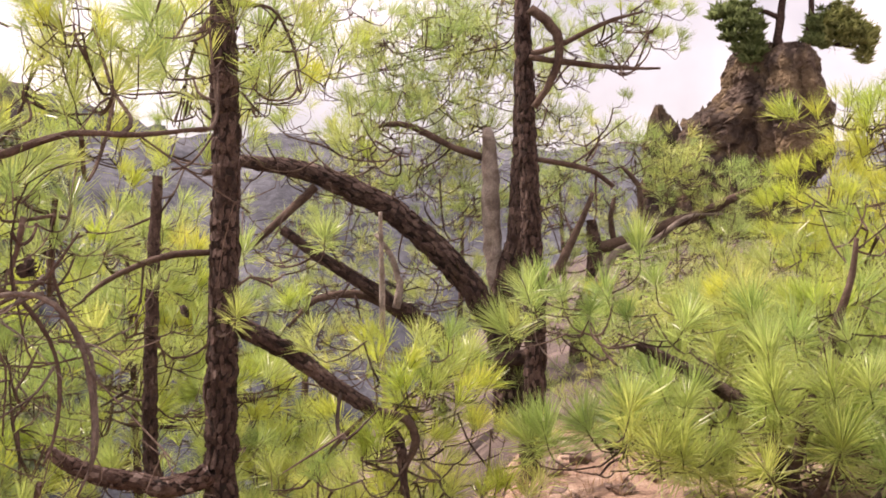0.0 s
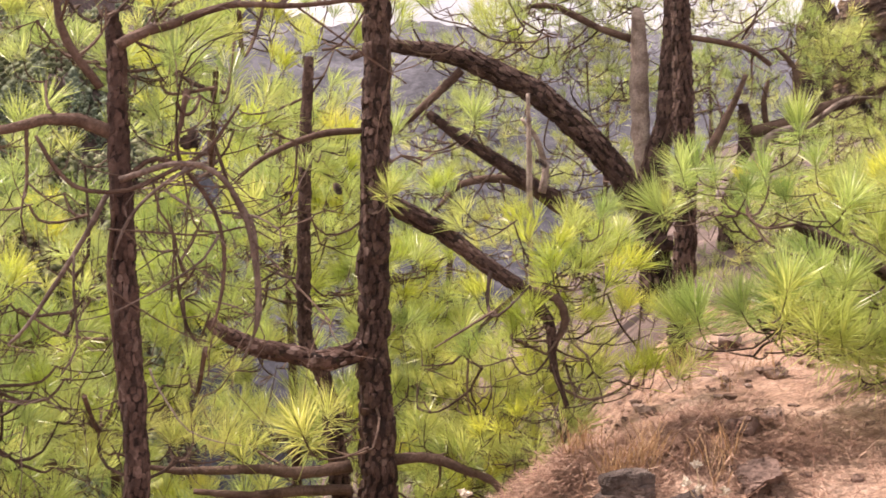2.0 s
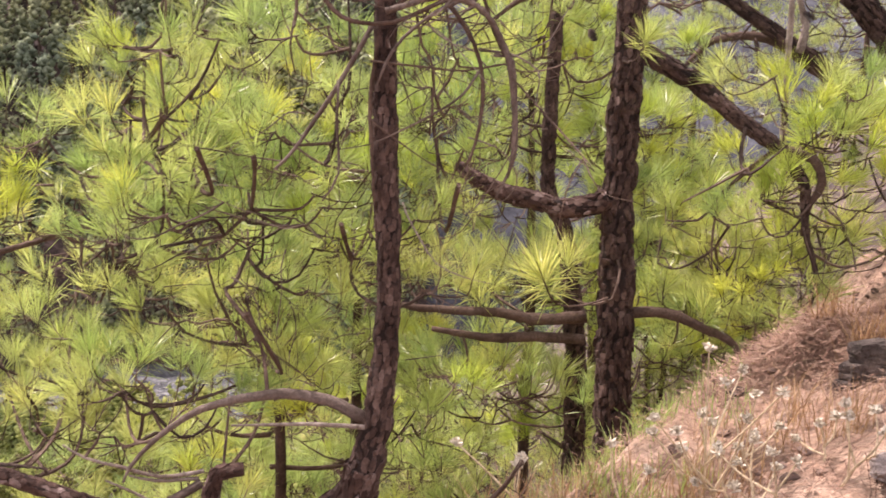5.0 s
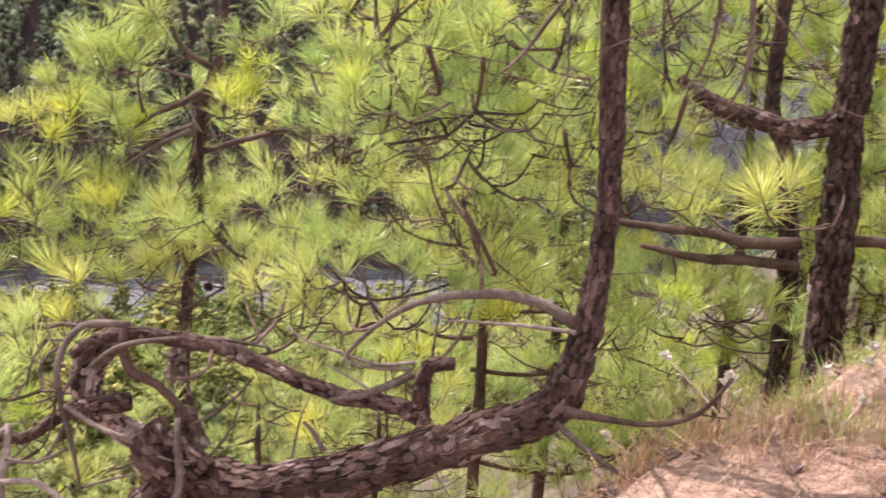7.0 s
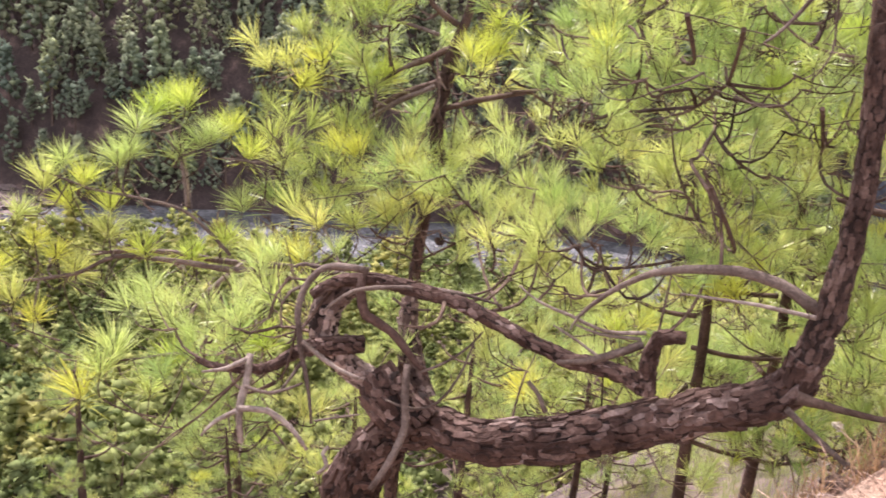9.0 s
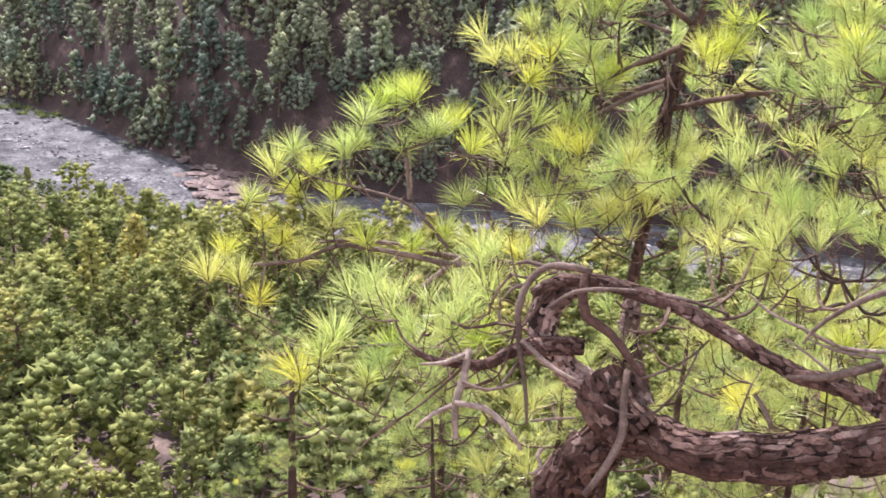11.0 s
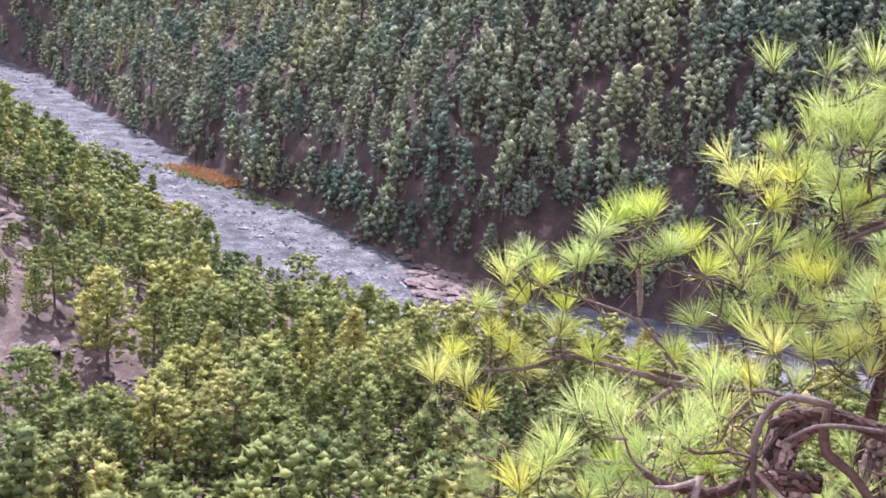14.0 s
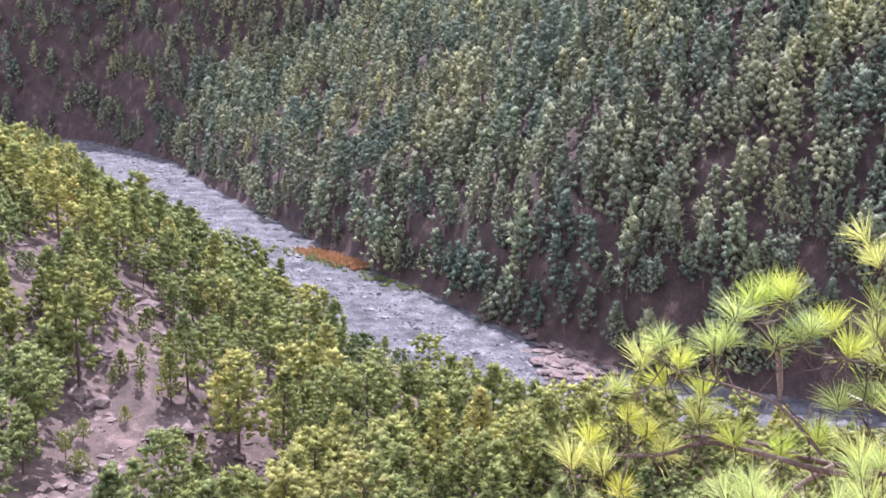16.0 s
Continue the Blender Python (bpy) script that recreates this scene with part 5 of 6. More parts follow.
limb(tree, "drooping_twig", [(-1.37, 2.95, 1.49, 0.0060), (-1.30, 2.98, 1.48, 0.0060), (-1.25, 3.00, 1.42, 0.0060), (-1.20, 3.01, 1.33, 0.0060), (-1.19, 3.01, 1.23, 0.0054), (-1.18, 3.00, 1.12, 0.0048), (-1.19, 2.99, 1.06, 0.0042), (-1.22, 2.96, 0.98, 0.0030)], mat=TWIG_GREY, twiggy=1.5)
limb(tree, "drooping_twig", [(-1.39, 2.99, 1.49, 0.0072), (-1.45, 2.97, 1.51, 0.0072), (-1.50, 2.95, 1.48, 0.0069), (-1.54, 2.92, 1.42, 0.0066), (-1.55, 2.91, 1.33, 0.0066), (-1.56, 2.90, 1.22, 0.0060), (-1.55, 2.89, 1.12, 0.0054), (-1.53, 2.87, 0.96, 0.0036)], twiggy=1.5)
limb(tree, "drooping_twig", [(-1.29, 2.93, 1.50, 0.0048), (-1.37, 2.89, 1.46, 0.0048), (-1.45, 2.86, 1.39, 0.0045), (-1.48, 2.83, 1.33, 0.0042), (-1.50, 2.82, 1.27, 0.0024)], mat=TWIG_GREY, twiggy=1.5)
limb(tree, "drooping_twig", [(-1.69, 2.79, 1.57, 0.0042), (-1.66, 2.80, 1.51, 0.0060), (-1.63, 2.82, 1.46, 0.0063), (-1.58, 2.84, 1.43, 0.0063), (-1.49, 2.89, 1.43, 0.0060), (-1.39, 2.94, 1.48, 0.0060), (-1.31, 2.98, 1.53, 0.0054), (-1.23, 3.01, 1.65, 0.0036)], twiggy=1.5)
limb(tree, "drooping_twig", [(-1.56, 2.91, 1.42, 0.0072), (-1.60, 2.88, 1.33, 0.0072), (-1.67, 2.84, 1.20, 0.0066), (-1.73, 2.79, 1.09, 0.0054), (-1.77, 2.76, 1.04, 0.0036)], mat=TWIG_GREY, twiggy=1.5)
limb(tree, "drooping_twig", [(-1.37, 2.95, 1.49, 0.0066), (-1.32, 2.97, 1.42, 0.0060), (-1.28, 2.98, 1.33, 0.0060), (-1.27, 2.98, 1.23, 0.0054), (-1.28, 2.96, 1.12, 0.0042), (-1.30, 2.94, 1.06, 0.0030)], twiggy=1.5)
limb(tree, "drooping_twig", [(-1.30, 3.00, 1.55, 0.0054), (-1.28, 3.01, 1.48, 0.0054), (-1.26, 3.02, 1.41, 0.0048), (-1.23, 3.02, 1.35, 0.0024)], twiggy=1.5)
limb(tree, "drooping_twig", [(-1.37, 2.95, 1.48, 0.0030), (-1.33, 2.96, 1.32, 0.0030), (-1.22, 3.00, 1.33, 0.0024), (-1.15, 3.03, 1.29, 0.0018)], twiggy=1.5)
limb(tree, "drooping_twig", [(-1.60, 2.80, 1.28, 0.0036), (-1.60, 2.79, 1.17, 0.0036), (-1.59, 2.78, 1.04, 0.0030), (-1.62, 2.75, 0.97, 0.0024)], mat=TWIG_GREY, twiggy=1.5)
limb(tree, "drooping_twig", [(-1.44, 2.92, 1.46, 0.0036), (-1.42, 2.92, 1.37, 0.0036), (-1.39, 2.93, 1.31, 0.0033), (-1.39, 2.91, 1.14, 0.0024)], twiggy=1.5)
limb(tree, "drooping_twig", [(-1.54, 2.86, 1.33, 0.0030), (-1.44, 2.91, 1.32, 0.0030), (-1.32, 2.96, 1.31, 0.0030), (-1.23, 3.00, 1.33, 0.0018)], twiggy=1.5)
limb(tree, "drooping_twig", [(-1.37, 2.95, 1.49, 0.0060), (-1.38, 2.94, 1.55, 0.0066), (-1.37, 2.95, 1.60, 0.0072), (-1.35, 2.95, 1.69, 0.0084)], twiggy=1.5)
limb(tree, "arching_limb", [(-1.56, 2.92, 0.32, 0.0215), (-1.67, 2.87, 0.38, 0.0169), (-1.77, 2.81, 0.40, 0.0154), (-1.86, 2.76, 0.39, 0.0138), (-1.97, 2.69, 0.36, 0.0108), (-2.07, 2.62, 0.28, 0.0077), (-2.13, 2.58, 0.20, 0.0061), (-2.14, 2.56, 0.16, 0.0031)], mat=TWIG_GREY)
limb(tree, "dead_twig", [(-1.55, 2.87, 0.32, 0.0076), (-1.68, 2.80, 0.33, 0.0061), (-1.87, 2.69, 0.33, 0.0030)], mat=DEAD)
limb(tree, "limb", [(-1.54, 2.82, 0.10, 0.0179), (-1.43, 2.87, 0.09, 0.0104), (-1.31, 2.92, 0.09, 0.0089), (-1.20, 2.96, 0.14, 0.0074), (-1.12, 2.98, 0.26, 0.0045)])
limb(tree, "dead_limb", [(-1.56, 2.81, 0.06, 0.0104), (-1.44, 2.87, -0.04, 0.0089), (-1.30, 2.92, -0.12, 0.0060)], mat=TWIG_GREY, twiggy=0)
limb(tree, "limb", [(-1.54, 2.94, 1.57, 0.0200), (-1.63, 2.89, 1.61, 0.0184), (-1.70, 2.85, 1.61, 0.0154), (-1.83, 2.77, 1.58, 0.0123), (-2.02, 2.64, 1.60, 0.0077)])
limb(tree, "limb", [(-1.49, 2.85, 1.79, 0.0149), (-1.45, 2.87, 1.82, 0.0134), (-1.37, 2.91, 1.85, 0.0119), (-1.24, 2.97, 1.90, 0.0089), (-1.08, 3.03, 1.90, 0.0074), (-0.91, 3.08, 1.92, 0.0045)])
limb(tree, "limb", [(-1.45, 2.76, 1.46, 0.0087), (-1.32, 2.82, 1.50, 0.0072), (-1.23, 2.86, 1.47, 0.0072), (-1.17, 2.89, 1.35, 0.0065), (-1.15, 2.90, 1.16, 0.0058), (-1.16, 2.89, 1.05, 0.0029)], mat=TWIG_GREY)
limb(tree, "limb", [(-1.53, 2.83, 1.69, 0.0119), (-1.60, 2.80, 1.80, 0.0119), (-1.62, 2.79, 1.90, 0.0089), (-1.62, 2.78, 2.04, 0.0060)])
tangle(tree, (-1.35, 3.03, 1.39), 0.17, 0.17, 10, 359)
tangle(tree, (-1.50, 3.11, 1.40), 0.17, 0.13, 8, 360)
tangle(tree, (-2.27, 3.37, 0.64), 0.37, 0.22, 12, 361)
tangle(tree, (-2.18, 3.16, 0.82), 0.35, 0.21, 11, 362)
tangle(tree, (-1.91, 3.19, 0.83), 0.21, 0.22, 10, 363)
tangle(tree, (-1.39, 3.21, 1.36), 0.16, 0.24, 10, 364)
tangle(tree, (-1.51, 3.49, 2.25), 0.21, 0.11, 7, 365)
pine_cone(tree, (-1.42, 3.14, 1.56))
pine_cone(tree, (-1.44, 3.14, 1.55))
pine_cone(tree, (-2.94, 2.81, 0.46))
pine_cone(tree, (-2.98, 3.30, 0.51))
pine_cone(tree, (-3.02, 3.27, 0.49))
pine_cone(tree, (-2.99, 3.28, 0.45))
foliage(tree, (-1.37, 3.02, 1.62), 0.18, 0.12, 5, seed=66, size=0.62)
foliage(tree, (-1.64, 3.00, 1.86), 0.27, 0.19, 10, seed=67, size=0.6)
foliage(tree, (-1.93, 3.41, 1.19), 0.27, 0.31, 10, seed=68, size=0.62)
foliage(tree, (-1.68, 3.54, 1.07), 0.20, 0.31, 6, seed=69, size=0.62)
foliage(tree, (-1.50, 3.73, 1.62), 0.13, 0.11, 3, seed=70, size=0.62)
foliage(tree, (-1.74, 3.51, 0.68), 0.34, 0.20, 8, seed=71, size=0.62)
foliage(tree, (-2.51, 3.45, 1.34), 0.45, 0.29, 13, seed=72, size=0.65)
foliage(tree, (-2.60, 3.38, 0.81), 0.39, 0.29, 11, seed=73, size=0.65)
foliage(tree, (-2.16, 3.55, 0.65), 0.29, 0.25, 7, seed=74, size=0.62)
foliage(tree, (-2.58, 3.64, 0.22), 0.47, 0.27, 10, seed=75, size=0.65)
foliage(tree, (-2.59, 3.37, 0.96), 0.51, 0.29, 14, seed=76, size=0.65)
foliage(tree, (-2.28, 3.57, 0.42), 0.39, 0.29, 10, seed=77, size=0.65)
foliage(tree, (-2.48, 2.81, 0.23), 0.41, 0.19, 10, seed=78, size=0.6)
foliage(tree, (-3.20, 2.19, -0.05), 0.32, 0.23, 8, seed=79, size=0.62)
foliage(tree, (-2.28, 3.20, 0.84), 0.40, 0.24, 10, seed=80, size=0.6)
foliage(tree, (-2.80, 2.88, 0.27), 0.36, 0.27, 6, seed=81, size=0.6)
foliage(tree, (-2.71, 2.74, -0.13), 0.27, 0.11, 3, seed=82, size=0.6)
foliage(tree, (-1.08, 3.43, 2.15), 0.15, 0.12, 3, seed=83, size=0.62, single=True)
foliage(tree, (-1.64, 3.65, 2.04), 0.22, 0.22, 8, seed=84, size=0.62)
foliage(tree, (-1.31, 3.99, 2.34), 0.31, 0.12, 8, seed=85, size=0.6)
foliage(tree, (-1.36, 3.33, 2.12), 0.23, 0.17, 6, seed=86, size=0.62)

tree = root("pine_tree", (-4.29, 3.99, -2.18), "small pine with a scaly dark stem above the slope", "tree")
limb(tree, "trunk", [(-3.97, 4.03, 1.03, 0.0156), (-3.99, 4.01, 0.75, 0.0209), (-4.03, 3.97, 0.59, 0.0287), (-4.05, 3.95, 0.43, 0.0339), (-4.07, 3.93, 0.22, 0.0339), (-4.06, 3.94, 0.03, 0.0287), (-4.09, 3.91, -0.23, 0.0287), (-4.12, 3.88, -0.78, 0.0313), (-4.15, 3.85, -2.06, 0.0391), (-4.15, 3.85, -3.52, 0.0450)], plates=0.04)
limb(tree, "limb", [(-4.06, 3.94, 0.43, 0.0209), (-4.21, 3.79, 0.34, 0.0156), (-4.35, 3.63, 0.18, 0.0130), (-4.48, 3.48, 0.07, 0.0104), (-4.60, 3.33, 0.00, 0.0052)])
limb(tree, "limb", [(-4.03, 3.97, 0.59, 0.0156), (-4.14, 3.86, 0.51, 0.0130), (-4.25, 3.75, 0.44, 0.0052)])
limb(tree, "limb", [(-4.05, 3.95, 0.30, 0.0156), (-3.91, 4.08, 0.36, 0.0130), (-3.76, 4.22, 0.41, 0.0104)])
limb(tree, "limb", [(-4.02, 3.98, 0.69, 0.0156), (-4.11, 3.89, 0.78, 0.0130), (-4.15, 3.85, 0.91, 0.0078)])
limb(tree, "limb", [(-4.37, 3.99, -0.71, 0.0216), (-4.62, 3.72, -0.63, 0.0189), (-4.91, 3.37, -0.60, 0.0162), (-5.07, 3.14, -0.55, 0.0135), (-5.20, 2.94, -0.54, 0.0108), (-5.28, 2.80, -0.56, 0.0054)], mat=TWIG_GREY, twiggy=6)
limb(tree, "dead_limb", [(-5.03, 3.20, -0.31, 0.0135), (-5.04, 3.18, -0.11, 0.0162), (-5.05, 3.17, 0.01, 0.0081)], mat=DEAD)
limb(tree, "dead_limb", [(-4.79, 3.36, -0.57, 0.0133), (-4.88, 3.23, -0.71, 0.0133), (-4.94, 3.15, -0.84, 0.0080)], mat=DEAD)
tufted_twig(tree, [(-4.45, 3.18, -0.47), (-4.57, 3.12, -0.49), (-4.77, 2.95, -0.47), (-4.97, 2.76, -0.47), (-5.09, 2.62, -0.56), (-5.26, 2.40, -0.61), (-5.38, 2.27, -0.64)], [(-4.84, 2.83, -0.42), (-5.02, 2.75, -0.36), (-5.16, 2.65, -0.58), (-5.24, 2.49, -0.42), (-5.40, 2.37, -0.58), (-5.30, 2.23, -0.65), (-5.17, 2.44, -0.77), (-4.79, 3.06, -0.48), (-5.21, 2.35, -0.66), (-5.19, 2.57, -0.49)], 0.0160, 1, yellow=0.50)
tufted_twig(tree, [(-4.58, 3.13, -0.42), (-4.79, 3.03, -0.25), (-4.97, 2.88, -0.20), (-5.12, 2.75, -0.18), (-5.26, 2.63, -0.13), (-5.36, 2.57, -0.10)], [(-5.28, 2.44, -0.29), (-5.33, 2.59, -0.17), (-5.33, 2.70, -0.08), (-5.16, 2.71, -0.14), (-5.10, 2.81, -0.27), (-5.03, 2.81, -0.03), (-5.03, 2.88, -0.00), (-5.28, 2.69, -0.27)], 0.0100, 2, yellow=0.40)
tufted_twig(tree, [(-4.79, 3.03, -0.22), (-4.89, 3.06, -0.00), (-5.00, 3.00, 0.09), (-5.10, 2.95, 0.15)], [(-5.02, 2.91, 0.13), (-5.06, 3.02, 0.18), (-5.09, 3.13, 0.20), (-4.92, 3.11, 0.24), (-4.92, 3.08, -0.01), (-4.79, 3.11, 0.08)], 0.0100, 3, yellow=0.60)
tufted_twig(tree, [(-4.02, 3.85, 0.42), (-4.16, 3.75, 0.33), (-4.31, 3.61, 0.19), (-4.47, 3.45, 0.07), (-4.59, 3.33, -0.00), (-4.74, 3.21, -0.00)], [(-4.74, 3.13, 0.12), (-4.76, 3.25, 0.13), (-4.74, 3.35, 0.00), (-4.57, 3.35, 0.13), (-4.54, 3.40, 0.00), (-4.58, 3.19, -0.19), (-4.65, 3.15, -0.38), (-4.59, 3.39, -0.18)], 0.0140, 4, yellow=0.30)
tufted_twig(tree, [(-4.09, 3.82, 0.54), (-4.19, 3.75, 0.46), (-4.30, 3.67, 0.37), (-4.44, 3.57, 0.35), (-4.55, 3.52, 0.41)], [(-4.48, 3.46, 0.38), (-4.51, 3.58, 0.46), (-4.51, 3.70, 0.46), (-4.27, 3.62, 0.51), (-4.26, 3.71, 0.38), (-4.29, 3.56, 0.20), (-4.37, 3.56, 0.10)], 0.0100, 5, yellow=0.40)
tufted_twig(tree, [(-4.04, 3.88, 0.65), (-4.21, 3.80, 0.69), (-4.37, 3.72, 0.73), (-4.51, 3.65, 0.78)], [(-4.44, 3.59, 0.73), (-4.45, 3.72, 0.78), (-4.42, 3.81, 0.86), (-4.31, 3.77, 1.03), (-4.32, 3.83, 0.73), (-4.16, 3.77, 0.93), (-4.29, 3.86, 1.11)], 0.0100, 6, yellow=0.30)
tufted_twig(tree, [(-3.66, 3.06, -0.28), (-3.83, 3.10, -0.15), (-3.97, 3.14, -0.07), (-4.12, 3.15, -0.01)], [(-3.91, 3.08, -0.08), (-3.86, 3.25, -0.10), (-3.84, 3.41, -0.06), (-3.94, 3.02, -0.23), (-4.10, 2.95, -0.27), (-3.87, 2.82, -0.35), (-4.11, 3.13, -0.08), (-3.82, 3.50, 0.14)], 0.0080, 7, yellow=0.25)
tufted_twig(tree, [(-3.49, 2.48, -0.46), (-3.65, 2.44, -0.43), (-3.82, 2.33, -0.45), (-3.99, 2.18, -0.50), (-4.16, 2.04, -0.52)], [(-3.95, 2.08, -0.50), (-4.01, 2.17, -0.47), (-3.87, 2.36, -0.50), (-3.65, 2.38, -0.40), (-3.55, 2.54, -0.37), (-3.60, 2.44, -0.32), (-3.83, 2.22, -0.58), (-4.15, 2.10, -0.67)], 0.0080, 8, yellow=0.20)
tangle(tree, (-5.04, 3.35, -0.85), 0.41, 0.19, 20, 387)
tangle(tree, (-5.30, 3.15, -0.70), 0.34, 0.11, 10, 388)
tangle(tree, (-4.66, 3.37, -0.91), 0.26, 0.18, 10, 389)
tangle(tree, (-4.57, 3.15, -1.23), 0.25, 0.15, 8, 390)
pine_cone(tree, (-3.96, 3.89, -0.32))
pine_cone(tree, (-4.02, 3.84, -0.17))
foliage(tree, (-4.34, 3.73, 0.59), 0.34, 0.36, 8, seed=95, size=0.8)
foliage(tree, (-4.22, 3.57, -0.05), 0.43, 0.33, 10, seed=96, size=0.8)
foliage(tree, (-4.02, 3.98, -0.14), 0.52, 0.31, 10, seed=101, size=0.8)
foliage(tree, (-3.84, 4.14, 0.63), 0.47, 0.31, 10, seed=102, size=0.8)
foliage(tree, (-3.76, 4.98, -0.02), 0.52, 0.49, 13, seed=105, yellow=0.1)
foliage(tree, (-4.23, 2.82, -1.11), 0.51, 0.14, 5, seed=106, size=0.7)

tree = root("pine_tree", (0.90, 4.92, 0.35), "low bushy young pine with long bright needles", "tree")
limb(tree, "trunk", [(0.94, 4.91, 0.25, 0.0589), (0.94, 4.91, 0.35, 0.0512), (0.90, 4.92, 0.68, 0.0419), (0.78, 4.94, 0.92, 0.0326), (0.65, 4.96, 1.03, 0.0303), (0.47, 4.98, 1.13, 0.0256), (0.31, 4.99, 1.21, 0.0186)], plates=0.04)
limb(tree, "limb", [(0.90, 4.92, 0.68, 0.0279), (0.99, 4.90, 1.02, 0.0233), (1.07, 4.88, 1.29, 0.0186), (1.13, 4.87, 1.49, 0.0140), (1.15, 4.87, 1.64, 0.0093)])
limb(tree, "limb", [(0.91, 4.92, 0.66, 0.0233), (0.69, 4.95, 0.72, 0.0186), (0.47, 4.98, 0.83, 0.0140), (0.33, 4.99, 0.91, 0.0093)])
limb(tree, "limb", [(0.94, 4.91, 0.57, 0.0233), (1.15, 4.87, 0.81, 0.0186), (1.31, 4.82, 0.99, 0.0140)])
tangle(tree, (0.33, 4.99, 1.14), 0.26, 0.12, 6, 407)
tangle(tree, (1.04, 4.58, 0.77), 0.20, 0.13, 6, 408)
foliage(tree, (0.23, 5.19, 1.29), 0.29, 0.15, 7, seed=109, size=0.85, single=True)
foliage(tree, (0.60, 5.37, 1.21), 0.38, 0.20, 11, seed=110, size=0.85, single=True)
foliage(tree, (0.47, 4.98, 0.85), 0.37, 0.23, 14, seed=111, size=0.95, single=True)
foliage(tree, (0.88, 4.92, 0.97), 0.35, 0.28, 18, seed=112, size=0.95, single=True)
foliage(tree, (1.09, 5.29, 1.31), 0.33, 0.23, 10, seed=113, size=0.8, yellow=0.25)
foliage(tree, (1.31, 5.85, 1.65), 0.28, 0.25, 8, seed=114, size=0.75, yellow=0.3)
foliage(tree, (1.15, 4.76, 0.78), 0.27, 0.23, 13, seed=115, size=0.95, single=True)
foliage(tree, (1.26, 5.04, 1.19), 0.27, 0.29, 8, seed=116, size=0.8, yellow=0.2)
foliage(tree, (0.02, 5.60, 1.27), 0.13, 0.10, 3, seed=117, size=0.85, single=True)
foliage(tree, (0.67, 5.76, 0.80), 0.67, 0.30, 9, seed=118, size=0.85)
foliage(tree, (1.09, 5.29, 0.73), 0.38, 0.23, 10, seed=119, size=0.85)
foliage(tree, (0.91, 5.93, 1.28), 0.34, 0.14, 6, seed=120, size=0.8)
foliage(tree, (0.40, 5.05, 0.72), 0.36, 0.13, 16, seed=121, size=0.9, single=True)
foliage(tree, (0.80, 4.88, 0.70), 0.32, 0.16, 16, seed=122, size=0.95, single=True)
foliage(tree, (1.15, 5.20, 1.02), 0.36, 0.30, 14, seed=124, size=0.9, single=True)


# ---- rock needle with a pine on top, beyond the ridge ----
def rock_tower(buf, levels, seed):
    """Stacked uneven rings with ledges and cracks: (x, y, z, radius across, radius deep) from the foot up."""
    rng = np.random.default_rng(seed)
    q = np.array(levels, float)
    n, sides = 90, 64
    t = np.linspace(0, len(q) - 1, n)
    ring = np.column_stack([np.interp(t, np.arange(len(q)), q[:, i]) for i in range(5)])
    a = np.linspace(0, 2 * math.pi, sides, endpoint=False)
    ph = rng.uniform(0, 6.28, 8)
    v = []
    for k, (x, y, z, rx, ry) in enumerate(ring):
        ledge = 1 + 0.05 * math.sin(z * 2.3 + ph[0]) + 0.04 * math.sin(z * 5.1 + ph[1])
        r = ledge * (1 + 0.06 * np.sin(2 * a + ph[2] + z * 0.15) + 0.07 * np.sin(3 * a + ph[3] - z * 0.25) + 0.08 * np.sin(5 * a + ph[4] + z * 0.5) + 0.06 * np.sin(9 * a + ph[5] + z * 0.9) + 0.045 * np.sin(17 * a + ph[6] + z * 2.1) * np.sin(z * 3.3 + 4 * a) + rng.normal(0, 0.025, sides))
        r -= 0.22 * np.exp(-((np.angle(np.exp(1j * (a - 4.4 - 0.05 * z)))) / 0.16) ** 2)
        v.append(np.column_stack([x + rx * r * np.cos(a), y + ry * r * np.sin(a), z + rng.normal(0, 0.1, sides)]))
    f = [(i * sides + j, i * sides + (j + 1) % sides, (i + 1) * sides + (j + 1) % sides, (i + 1) * sides + j) for i in range(n - 1) for j in range(sides)]
    f.append(tuple((n - 1) * sides + j for j in range(sides)))
    buf.add(np.concatenate(v), f)


